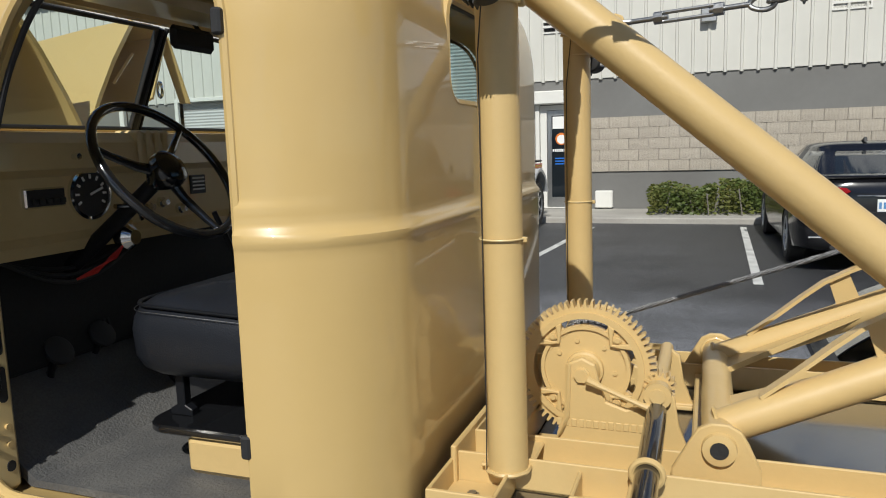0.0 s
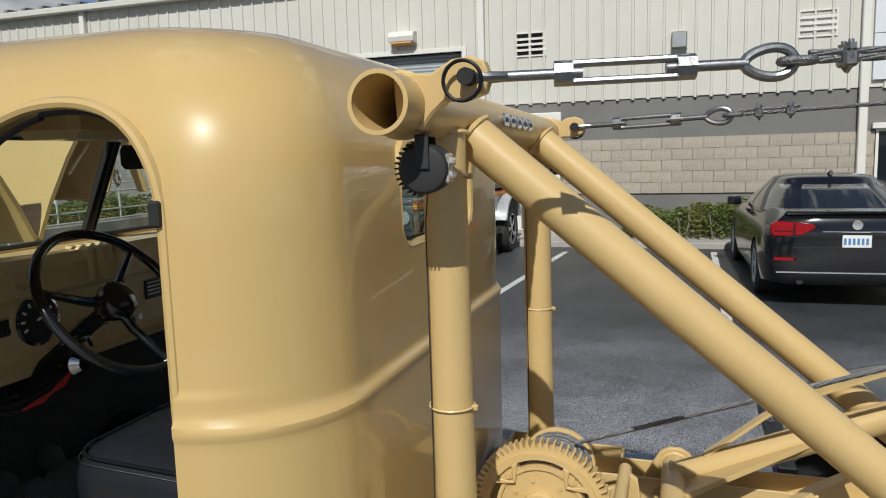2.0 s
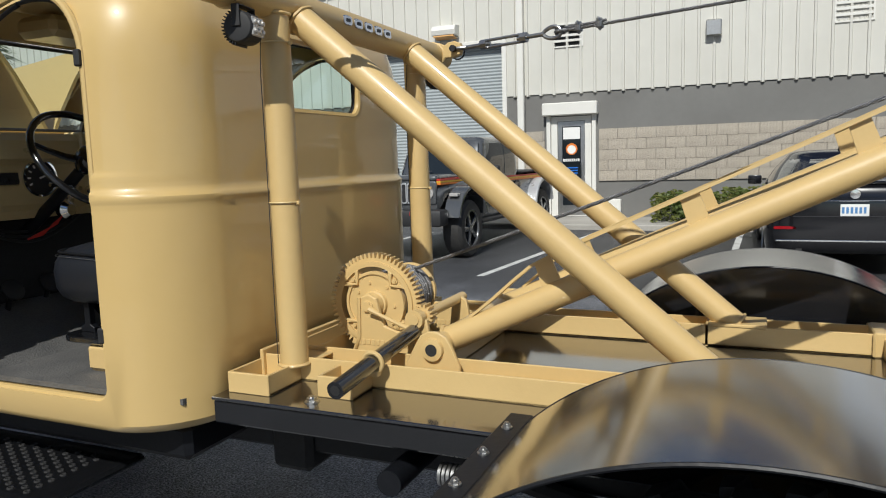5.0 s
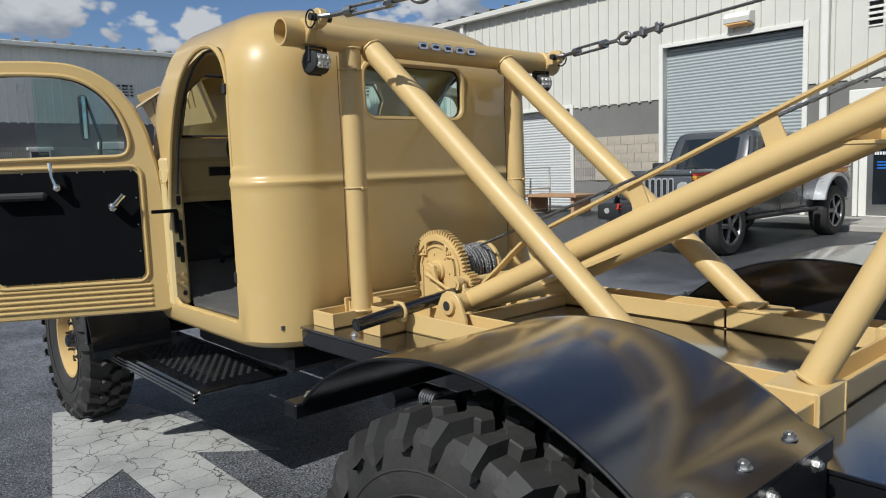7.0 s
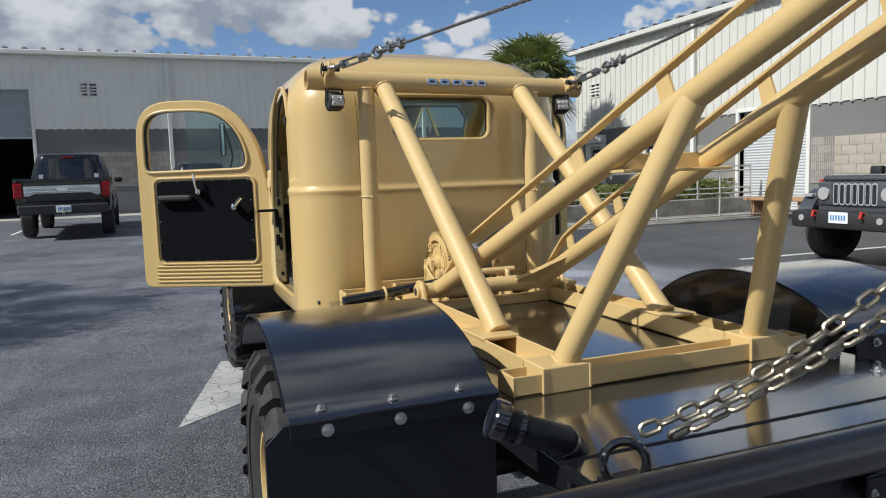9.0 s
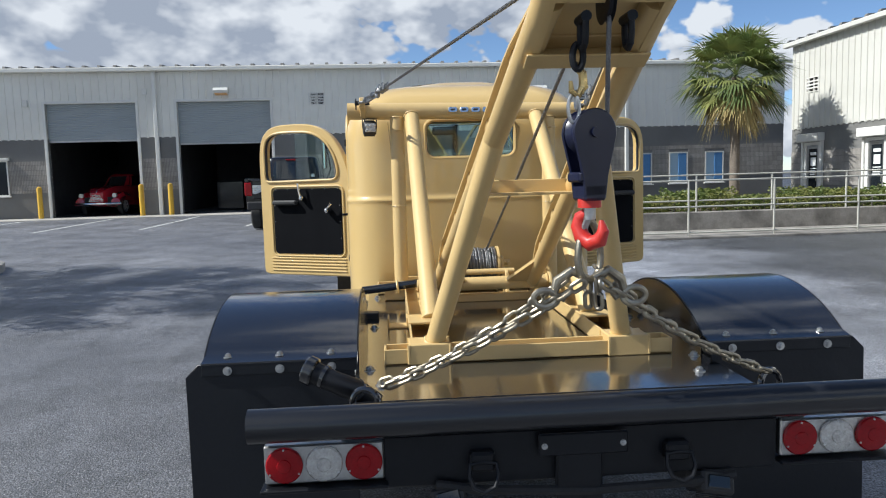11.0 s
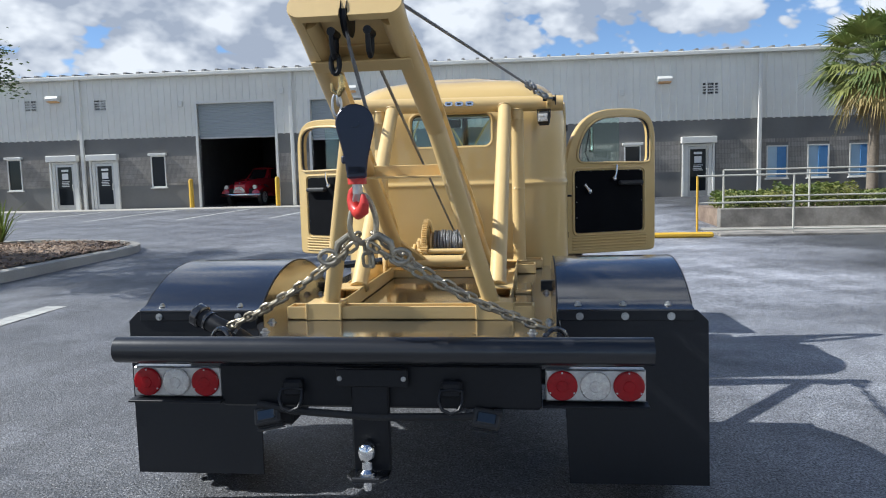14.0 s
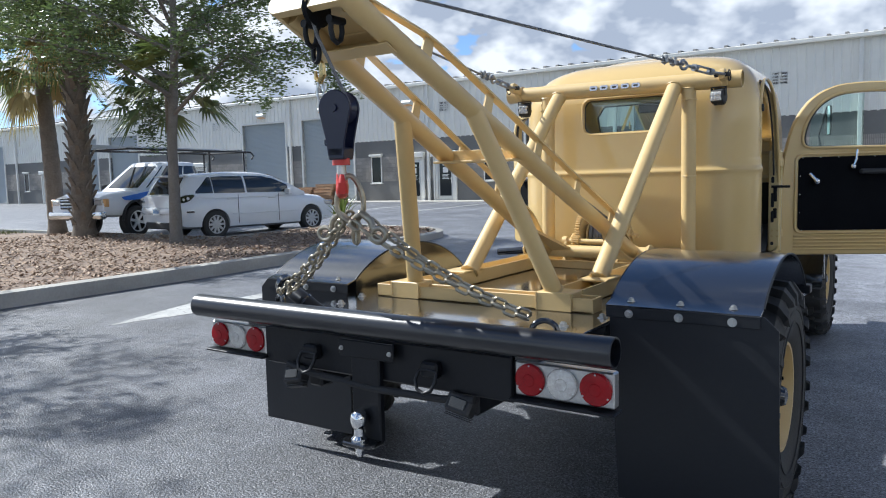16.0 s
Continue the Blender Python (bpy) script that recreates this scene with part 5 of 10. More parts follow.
    sweep(bm, [(0.74, 0.05, 1.28), (0.76, 0.085, 1.28), (0.66, 0.088, 1.28), (0.62, 0.08, 1.28)], 0.008, 8)
    p("outer_handle", bm, CHROME)
    return body


for s in (-1, 1):
    build_door(s)


def build_hood():
    """The two-leaf bonnet stands open like wings, in front of the screen."""
    rear = 3.955
    for s in (-1, 1):
        bm = nb()
        lp = []
        for y, f in ((rear, 0.0), (4.15, 0.015), (4.5, 0.055), (4.9, 0.11)):
            up = [(0.015, 1.595), (0.07, 1.708), (0.15, 1.842), (0.255, 1.985)]
            q = [(CX + s * x, y, z - f) for x, z in up]
            q += [(CX + s * (x - 0.012), y, z + 0.010 - f) for x, z in reversed(up)]
            lp.append(q)
        rings(bm, lp)
        bmesh.ops.recalc_face_normals(bm, faces=bm.faces)
        leaf = part("bonnet_leaf", bm, TAN, TRUCK, "raised tan bonnet leaf")
        # shoulder and hanging side of the leaf
        bm = nb()
        lp = []
        for y, f in ((rear, 0.0), (4.15, 0.015), (4.5, 0.055), (4.9, 0.11)):
            q = [(CX + s * x, y, z - f) for x, z in ((0.255, 1.987), (0.33, 1.990), (0.405, 1.972), (0.415, 1.955), (0.405, 1.960), (0.33, 1.976), (0.255, 1.975))]
            lp.append(q)
        rings(bm, lp)
        bmesh.ops.recalc_face_normals(bm, faces=bm.faces)
        part("bonnet_shoulder", bm, TAN, leaf)
        sd = new("bonnet_side", finish("bonnet_side", prism(nb(), [(rear, 0.0), (4.9, 0.04), (4.86, 0.27), (rear + 0.06, 0.285), (rear, 0.255)], -0.006, 0.006, "x", 0.002), TAN))
        lou = [cutter([(4.08 + 0.075 * k, 0.07), (4.095 + 0.075 * k, 0.065), (4.155 + 0.075 * k, 0.185), (4.14 + 0.075 * k, 0.19)], -0.1, 0.1, "x") for k in range(9)]
        cut(sd, lou)
        ang = s * math.degrees(math.atan2(0.105, 0.255))
        sd.parent = leaf
        sd.matrix_basis = pose(CX + s * 0.41, 0, 1.965, 0, 180 + ang, 0) if s > 0 else pose(CX + s * 0.41, 0, 1.965, 0, 180 + ang, 0)
        sd["label"] = "louvred tan bonnet side"
        part("side_flange", box(nb(), (CX + s * 0.41 - 0.004, rear - 0.004, 1.70), (CX + s * 0.41 + 0.004, rear + 0.045, 1.955), 0.003, m=pose(CX + s * 0.41, 0, 1.965) @ pose(0, 0, 0, 0, -ang, 0) @ pose(-CX - s * 0.41, 0, -1.965)), TAN, leaf)
        lat = part("bonnet_latch", sweep(nb(), [(CX + s * (0.475 + 0.004 * math.cos(a)), 4.06 + 0.014 * math.cos(a), 1.775 + 0.028 * math.sin(a)) for a in [2 * math.pi * k / 16 for k in range(16)]], 0.006, 8, closed=True), CHROME, leaf, "bright bonnet latch")
    # scuttle, radiator shell, engine bay
    part("scuttle", box(nb(), (CX - 0.60, 3.74, 1.20), (CX + 0.60, 3.95, 1.585), 0.04, seg=3), TAN, TRUCK)
    part("radiator_shell", box(nb(), (CX - 0.36, 4.86, 0.78), (CX + 0.36, 5.05, 1.62), 0.09, seg=4), TAN, TRUCK)
    part("engine_block", box(nb(), (CX - 0.28, 4.0, 0.7), (CX + 0.28, 4.8, 1.25), 0.05), BLACK_DULL, TRUCK)


build_hood()


def build_wheel(name="wheel"):
    """A bar-tread tyre on a tan steel disc; axis along x, outer face to +x, centre at the origin."""
    W, R = 0.26, 0.465
    w = new(name)
    bm = nb()
    prof = [(-0.075, 0.21), (-0.098, 0.225), (-0.122, 0.27), (-0.131, 0.33), (-0.128, 0.385), (-0.118, 0.418), (-0.105, 0.432), (-0.05, 0.438), (0.05, 0.438), (0.105, 0.432), (0.118, 0.418), (0.128, 0.385), (0.131, 0.33), (0.122, 0.27), (0.098, 0.225), (0.075, 0.21)]
    lathe(bm, prof, 64, closed=True)
    bmesh.ops.recalc_face_normals(bm, faces=bm.faces)
    t = part("tyre", bm, RUBBER, w, "knobbly black off-road tyre")
    for rr in (0.30, 0.352):
        bm = nb()
        for sx in (-1, 1):
            sweep(bm, [(sx * (0.129 if rr < 0.33 else 0.130), rr * math.cos(a), rr * math.sin(a)) for a in [2 * math.pi * k / 48 for k in range(48)]], 0.003, 6, closed=True)
        part("sidewall_ring", bm, RUBBER, t)
    # tread: long and short shoulder lugs that wrap over the edge, and two staggered rows of centre blocks
    N = 26

    def shoulder(reach, wid, skew):
        blk = nb()
        lo = [(0.050, 0.434), (0.100, 0.428), (0.124, 0.392), (0.1300, reach + 0.010)]
        hi = [(0.056, 0.467), (0.112, 0.464), (0.143, 0.418), (0.146, reach)]
        lp = []
        for (xa, ra), (xb, rb), ww, sk in zip(lo, hi, wid, skew):
            q = []
            for x, r, ta in ((xa, ra, -ww / 2), (xa, ra, ww / 2), (xb, rb, ww / 2 - 0.007), (xb, rb, -ww / 2 + 0.007)):
                a = (ta + sk) / 0.45
                q.append((x, r * math.sin(a), r * math.cos(a)))
            lp.append(q)
        rings(blk, lp)
        bmesh.ops.recalc_face_normals(blk, faces=blk.faces)
        return part("shoulder_lug", blk, RUBBER, t, angle=25)

    lugs = [shoulder(0.372, (0.046, 0.060, 0.054, 0.036), (0.024, 0.004, -0.008, -0.012)), shoulder(0.394, (0.036, 0.052, 0.050, 0.042), (0.014, 0.002, 0.004, 0.010))]
    for k in range(N):
        for turn in (0, 180):
            first = lugs[k % 2]
            if k < 2 and not turn:
                first.matrix_basis = pose(0, 0, 0, 360 / N * k, 0, 0)
            else:
                again(first, t, pose(0, 0, 0, 0, 0, turn) @ pose(0, 0, 0, 360 / N * (k + (0.5 if turn else 0)), 0, 0))
    blk = nb()
    poly = [(-0.030, -0.034), (0.004, -0.041), (0.020, -0.022), (0.034, -0.012), (0.030, 0.024), (0.002, 0.040), (-0.016, 0.028), (-0.034, 0.008)]
    lp = []
    for f, r in ((1.0, 0.436), (0.92, 0.463), (0.84, 0.4665)):
        lp.append([(x * f, r * math.sin(y * f / 0.45), r * math.cos(y * f / 0.45)) for x, y in poly])
    rings(blk, lp)
    bmesh.ops.recalc_face_normals(blk, faces=blk.faces)
    cb = part("tread_block", blk, RUBBER, t, angle=25)
    for k in range(N):
        for x, turn in ((-0.030, 0), (0.030, 180)):
            m = pose(0, 0, 0, 360 / N * (k + (0.75 if turn else 0.25)), 0, 0) @ pose(x, 0, 0) @ pose(0, 0, 0, 0, 0, turn)
            if k == 0 and not turn:
                cb.matrix_basis = m
            else:
                again(cb, t, m)
    # rim and disc
    bm = nb()
    lathe(bm, [(0.098, 0.222), (0.105, 0.218), (0.104, 0.206), (0.085, 0.199), (0.03, 0.190), (0.02, 0.178), (0.045, 0.165), (0.055, 0.140), (0.050, 0.10), (0.035, 0.085), (0.035, 0.02), (0.0, 0.02), (-0.01, 0.19), (-0.098, 0.20), (-0.104, 0.222)], 48, closed=True)
    bmesh.ops.recalc_face_normals(bm, faces=bm.faces)
    rim = part("rim", bm, TAN_SATIN, w, "tan steel wheel disc")
    # hand holes as black discs on the closed rim, their shade in the colour
    for k in range(8):
        a = 2 * math.pi * k / 8
        bm = nb()
        lathe(bm, [(0.046, 0.020), (0.058, 0.020)], 16, pose(0, 0.152 * math.cos(a), 0.152 * math.sin(a)))
        part("hand_hole", bm, BLACK_DULL, rim)
    bm = nb()
    lathe(bm, [(0.03, 0.066), (0.06, 0.062), (0.075, 0.045), (0.092, 0.042), (0.108, 0.034), (0.114, 0.012), (0.115, 0.001)], 24)
    hubp = part("hub", bm, BLACK_GLOSS, w, "black wheel hub with studs")
    for k in range(6):
        a = 2 * math.pi * (k + 0.5) / 6
        bm = nb()
        tube(bm, (0.03, 0.10 * math.cos(a), 0.10 * math.sin(a)), (0.065, 0.10 * math.cos(a), 0.10 * math.sin(a)), 0.014, 6)
        tube(bm, (0.065, 0.10 * math.cos(a), 0.10 * math.sin(a)), (0.085, 0.10 * math.cos(a), 0.10 * math.sin(a)), 0.008, 8)
        part("wheel_nut", bm, BLACK_GLOSS, hubp)
    return w


def copy_part(ob, m, parent):
    """The same part with its pieces, at another place on the same thing."""
    o = copy_thing(ob, m)
    o.parent = parent
    return o


REAR_Y, FRONT_Y = 1.17, 4.79
WHEEL = build_wheel()
WHEEL.parent = TRUCK
WHEEL["label"] = "off-road tyre on a tan steel wheel"
WHEEL.matrix_basis = pose(1.075, REAR_Y, 0.462)
copy_part(WHEEL, pose(-1.085, REAR_Y, 0.462, 0, 0, 180), TRUCK)
copy_part(WHEEL, pose(0.83, FRONT_Y, 0.462, 25, 0, 0), TRUCK)
copy_part(WHEEL, pose(-0.865, FRONT_Y, 0.462, 12, 0, 180), TRUCK)


def fender_arc(r, a0, a1, n, cy, cz):
    return [(cy + r * math.cos(radians(a0 + (a1 - a0) * k / n)), cz + r * math.sin(radians(a0 + (a1 - a0) * k / n))) for k in range(n + 1)]


def build_fenders():
    CY, CZ, R = 1.165, 0.395, 0.665
    arc = [(y, 0.521 + (z - CZ) * 0.776) for y, z in fender_arc(R, 38.0, 133.8, 36, CY, CZ)]
    for s in (-1, 1):
        x0, x1 = sorted((CX + s * 0.645, CX + s * 1.19))
        bm = nb()
        outer = arc + [(arc[-1][0] - 0.06, arc[-1][1] - 0.015)]
        prism(bm, outer + [(y, z - 0.006) for y, z in reversed(outer)], x0, x1, "x")
        f = part("rear_fender", bm, BLACK_SHEET, TRUCK, "glossy black rolled steel fender")
        # raw sheet edge
        for xx in (x0, x1):
            part("fender_edge", sweep(nb(), [(xx, y, z - 0.003) for y, z in arc], 0.0042, 6), BLACK_SATIN, f)
        # skirt closing the inner side
        q = [(y, z - 0.006) for y, z in arc]
        xi = x0 if s > 0 else x1
        prism_bm = prism(nb(), q + [(arc[-1][0], 0.78), (arc[0][0], 0.78)], xi - 0.004 * (1 if s > 0 else -1), xi, "x")
        part("inner_skirt", prism_bm, BLACK_SHEET, f)
        # front strip with bolts
        y0, z0 = arc[0]
        part("front_strip", box(nb(), (x0 - (0.06 if s > 0 else 0.02), y0 - 0.005, z0 - 0.035), (x1 + (0.02 if s > 0 else 0.06), y0 + 0.055, z0 + 0.004), 0.004), BLACK_SATIN, f)
        bm = nb()
        for k in range(4):
            bolt(bm, (x0 + 0.04 + (x1 - x0 - 0.08) * k / 3, y0 + 0.03, z0 + 0.004), (0, 0, 1), 0.009, 0.007)
        part("strip_bolts", bm, ZINC, f)["kind"] = "stuff"
        # rear clamp strip and mud flap
        yr, zr = arc[-1]
        part("clamp_strip", box(nb(), (x0, yr - 0.059, zr - 0.062), (x1, yr - 0.053, zr - 0.018), 0.002), RUBBER_FLAP, f)
        bm = nb()
        for k in range(3):
            bolt(bm, (x0 + 0.09 + (x1 - x0 - 0.18) * k / 2, yr - 0.059, zr - 0.044), (0, -1, 0), 0.011, 0.009)
        part("flap_bolts", bm, ZINC, f, "bright bolts")["kind"] = "stuff"
        bm = nb()
        for k in range(3):
            bolt(bm, (x0 + 0.085 + (x1 - x0 - 0.18) * k / 2, yr - 0.016, zr - 0.006), (0, 0, 1), 0.011, 0.008)
        part("lip_bolts", bm, ZINC, f)["kind"] = "stuff"
        bm = nb()
        a, b = sorted((CX + s * 0.655, CX + s * 1.248))
        lo_in = 0.035 if s > 0 else 0.0
        ca, cb = (0.0, 0.045) if s > 0 else (0.045, 0.0)  # the outer top corner is cut off
        poly = [(a, zr - 0.02 - ca), (a + ca, zr - 0.02), (b - cb, zr - 0.02), (b, zr - 0.02 - cb), (b + (0.012 if s > 0 else 0), 0.135), (a + lo_in, 0.13)]
        poly = [q for k, q in enumerate(poly) if q != poly[k - 1]]
        prism(bm, poly, yr - 0.053, yr - 0.044, "y", 0.002)
        part("mud_flap", bm, RUBBER_FLAP, TRUCK, "black rubber mud flap")
    # front fenders
    for s in (-1, 1):
        x0, x1 = sorted((CX + s * 0.56, CX + s * 0.98))
        fa = fender_arc(0.60, 20, 175, 24, FRONT_Y, 0.42)
        bm = prism(nb(), fa + [(y, z - 0.02) for y, z in reversed(fa)], x0, x1, "x")
        part("front_fender", bm, BLACK_GLOSS, TRUCK, "black front fender")
        part("fender_apron", box(nb(), (min(x0, x1) if s > 0 else x1 - 0.02, 3.75, 0.62), (x0 + 0.02 if s > 0 else x1, FRONT_Y + 0.6, 1.0), 0.004), BLACK_GLOSS, TRUCK)
        part("splash_panel", box(nb(), (x0, 4.30, 0.52), (x1, 4.33, 0.80), 0.004), BLACK_GLOSS, TRUCK)


build_fenders()


def build_chassis():
    for s in (-1, 1):
        part("chassis_rail", box(nb(), (s * 0.36 - 0.035, 0.10, 0.56), (s * 0.36 + 0.035, 5.0, 0.72), 0.01), BLACK_SATIN, TRUCK)
        # deck side channel
        part("deck_side", box(nb(), (s * 0.63 - 0.02 + CX, 0.30, 0.735), (s * 0.63 + 0.02 + CX, 2.60, 0.803), 0.006), BLACK_GLOSS, TRUCK)
        part("leaf_spring", sweep(nb(), [(s * 0.42, 0.55, 0.60), (s * 0.42, 0.85, 0.53), (s * 0.42, 1.17, 0.50), (s * 0.42, 1.5, 0.53), (s * 0.42, 1.85, 0.60)], 0.028, 8), BLACK_DULL, TRUCK)
        bm = nb()
        tube(bm, (s * 0.36, 2.05, 0.64), (s * 0.66, 2.05, 0.64), 0.035, 14)
        part("cross_tube", bm, BLACK_SATIN, TRUCK)
        # coil and shackle seen through the gap
        bm = nb()
        for k in range(6):
            lathe(bm, [(0.012 * k, 0.030), (0.012 * k + 0.008, 0.030)], 14, pose(s * 0.60, 1.93, 0.66, 0, 0, 90 * s))
        part("hose_clamp", bm, ZINC, TRUCK)["kind"] = "stuff"
        # running board
        x0, x1 = sorted((CX + s * 0.45, CX + s * 0.885))
        rb = part("running_board", box(nb(), (x0, 3.08, 0.475), (x1, 4.36, 0.50), 0.01), BLACK_GLOSS, TRUCK, "black running board with punched tread")
        for k in range(3):
            part("nosing", box(nb(), ((x1 - 0.004) if s > 0 else x0 - 0.022, 3.08, 0.444 + 0.017 * k), ((x1 + 0.022) if s > 0 else x0 + 0.004, 4.36, 0.459 + 0.017 * k), 0.005), BLACK_GLOSS, rb)
        bm = nb()
        for i in range(24):
            for k in range(7):
                cx, cy = x0 + 0.085 + 0.042 * k + (0.021 if i % 2 else 0), 3.20 + 0.036 * i
                lathe(bm, [(0, 0.0115), (0.0035, 0.0095), (0.0035, 0.0065), (-0.002, 0.005)], 8, pose(cx, cy, 0.50, 0, -90, 0))
        part("tread", bm, BLACK_DULL, rb)["kind"] = "stuff"
        part("board_bracket", box(nb(), (x0 if s > 0 else x1 - 0.25, 3.35, 0.43), (x0 + 0.25 if s > 0 else x1, 3.40, 0.476), 0.004), BLACK_SATIN, TRUCK)
        part("cab_sill", box(nb(), (CX + s * 0.45 - 0.2, 2.70, 0.60), (CX + s * 0.45 + 0.2, 3.6, 0.712), 0.02), BLACK_SATIN, TRUCK)
    for y in (REAR_Y, FRONT_Y):
        bm = nb()
        tube(bm, (-0.85, y, 0.462), (0.85, y, 0.462), 0.055, 18)
        a = part("axle", bm, BLACK_SATIN, TRUCK)
        bm = bmesh.new()
        bmesh.ops.create_uvsphere(bm, u_segments=20, v_segments=12, radius=0.16)
        part("differential", bm, BLACK_SATIN, a, m=pose(0.0, y, 0.462))
    part("fuel_tank", box(nb(), (-0.30, 0.35, 0.54), (0.30, 0.95, 0.70), 0.05, seg=3), BLACK_SATIN, TRUCK)
    part("underbody", box(nb(), (-0.42, 2.45, 0.50), (0.42, 2.60, 0.70), 0.02), BLACK_DULL, TRUCK)
    # deck plate
    deck = part("deck_plate", box(nb(), (CX - 0.655, 0.20, 0.803), (CX + 0.655, 2.60, 0.813), 0.002), DECK_BLACK, TRUCK, "glossy black steel deck plate")
    part("rear_lip", box(nb(), (CX - 0.665, 0.05, 0.785), (CX + 0.665, 0.31, 0.806), 0.004), BLACK_GLOSS, TRUCK)
    part("weld_seam", sweep(nb(), [(CX - 0.65 + 1.30 * k / 60, 0.312 + 0.0008 * math.sin(k * 2.1), 0.8135 + 0.0006 * math.sin(k * 3.7)) for k in range(61)], 0.004, 6), BLACK_SATIN, deck)
    bm = nb()
    for x, y in ((-0.57, 0.50), (0.53, 0.49), (-0.615, 0.70), (0.60, 0.70), (-0.615, 1.45), (0.60, 1.45), (-0.615, 2.30)):
        bolt(bm, (x, y, 0.813), (0, 0, 1), 0.014, 0.010)
    part("deck_bolt", bm, ZINC, deck, "bright deck bolts")["kind"] = "stuff"
    # rear bumper tube: open pipe
    bm = nb()
    lathe(bm, [(-0.915, 0.046), (0.915, 0.046), (0.915, 0.040), (-0.915, 0.040)], 36, pose(0, 0, 0.862), closed=True)
    bmesh.ops.recalc_face_normals(bm, faces=bm.faces)
    part("bumper_tube", bm, BUMPER_BLACK, TRUCK, "glossy black pipe bumper")
    # rear cross beam and under-structure
    part("rear_beam", box(nb(), (-0.56, 0.05, 0.645), (0.56, 0.11, 0.815), 0.01), BLACK_SATIN, TRUCK)
    part("rear_plate", prism(nb(), [(-0.55, 0.655), (0.55, 0.655), (0.56, 0.665), (0.56, 0.80), (-0.56, 0.80), (-0.56, 0.665)], 0.035, 0.05, "y", 0.004), BLACK_SATIN, TRUCK)
    part("spring_bar", sweep(nb(), [(-0.42, 0.02, 0.665), (-0.3, 0.015, 0.645), (0, 0.01, 0.628), (0.3, 0.015, 0.632), (0.43, 0.02, 0.645)], 0.014, 8), BLACK_DULL, TRUCK)
    for x in (-0.29, 0.26):
        c = part("clevis", box(nb(), (x - 0.035, 0.0, 0.70), (x + 0.035, 0.04, 0.755), 0.008), BLACK_SATIN, TRUCK)
        part("d_ring", sweep(nb(), [(x - 0.036, 0.0, 0.725), (x - 0.040, -0.016, 0.695), (x - 0.028, -0.026, 0.668), (x, -0.030, 0.656), (x + 0.028, -0.026, 0.668), (x + 0.040, -0.016, 0.695), (x + 0.036, 0.0, 0.725), (x, 0.002, 0.728)], 0.0065, 10, closed=True), BLACK_SATIN, c)
    for x, rz in ((-0.385, -12), (0.375, 10)):
        b = part("work_light", box(nb(), (-0.048, -0.02, -0.032), (0.048, 0.035, 0.032), 0.008), PLASTIC, TRUCK, "small black rear work light", m=pose(x, 0.02, 0.625, -25, rz, 0))
        part("work_light_lens", box(nb(), (-0.032, -0.026, -0.018), (0.032, -0.018, 0.018), 0.003), CAR_GLASS, b)
        for k in range(3):
            part("fin", box(nb(), (-0.046, 0.0, -0.046 - 0.0 + 0.006 * k), (0.046, 0.03, -0.043 + 0.006 * k)), PLASTIC, b)
    # hitch
    h = part("hitch_bar", box(nb(), (-0.085, 0.005, 0.43), (0.045, 0.035, 0.79), 0.006), BLACK_SATIN, TRUCK, "black drop hitch with a chrome ball")
    part("hitch_plate", box(nb(), (-0.135, -0.002, 0.735), (0.115, 0.010, 0.798), 0.004), BLACK_SATIN, h)
    part("hitch_shelf", prism(nb(), [(-0.085, 0.02), (0.045, 0.02), (0.045, -0.03), (0.02, -0.065), (-0.075, -0.065), (-0.10, -0.03)], 0.425, 0.443, "z", 0.004), BLACK_GLOSS, h)
    bm = nb()
    lathe(bm, [(0.385, 0.012), (0.40, 0.016), (0.425, 0.016)], 6, pose(-0.028, -0.027, 0, 0, -90, 0))
    lathe(bm, [(0.443, 0.030), (0.452, 0.030), (0.462, 0.019), (0.486, 0.018), (0.494, 0.024), (0.51, 0.0292), (0.524, 0.0305), (0.538, 0.0275), (0.549, 0.019), (0.553, 0.010), (0.553, 0.0005)], 24, pose(-0.028, -0.027, 0, 0, -90, 0))
    part("tow_ball", bm, CHROME, h, "chrome tow ball")
    for x in (-0.12, 0.10):
        bm = nb()
        bolt(bm, (x, -0.002, 0.765), (0, -1, 0), 0.006, 0.004)
        part("hitch_bolt", bm, ZINC, h)
    # tail lamps
    for s in (-1, 1):
        x0 = 0.572 if s > 0 else -0.886
        t = part("tail_lamp", box(nb(), (x0, 0.035, 0.682), (x0 + 0.326, 0.075, 0.792), 0.005), ZINC, TRUCK, "bright steel tail lamp box with three round lenses")
        part("lamp_shelf", box(nb(), (x0 - 0.01, 0.005, 0.668), (x0 + 0.336, 0.075, 0.677), 0.002), BLACK_SATIN, t)
        for k, mt in enumerate((RED_LENS, CLEAR_LENS, RED_LENS)):
            cx = x0 + 0.055 + 0.108 * k
            bm = nb()
            lathe(bm, [(0.0, 0.0505), (0.006, 0.0505), (0.010, 0.047), (0.012, 0.03), (0.013, 0.001)], 32, pose(cx, 0.034, 0.738, 0, 0, -90))
            ln = part("lens", bm, mt, t, "red round lens" if mt is RED_LENS else "clear round lens")
            bm = nb()
            lathe(bm, [(0.012, 0.020), (0.0145, 0.018), (0.0155, 0.001)], 20, pose(cx, 0.034, 0.738, 0, 0, -90))
            part("lens_boss", bm, mt, ln)
            bm = nb()
            for q in range(3):
                a = radians(90 + 120 * q)
                lathe(bm, [(0.006, 0.0035), (0.012, 0.003)], 8, pose(cx + 0.045 * math.cos(a), 0.034, 0.738 + 0.045 * math.sin(a), 0, 0, -90))
            part("lens_screws", bm, ZINC, ln)["kind"] = "stuff"
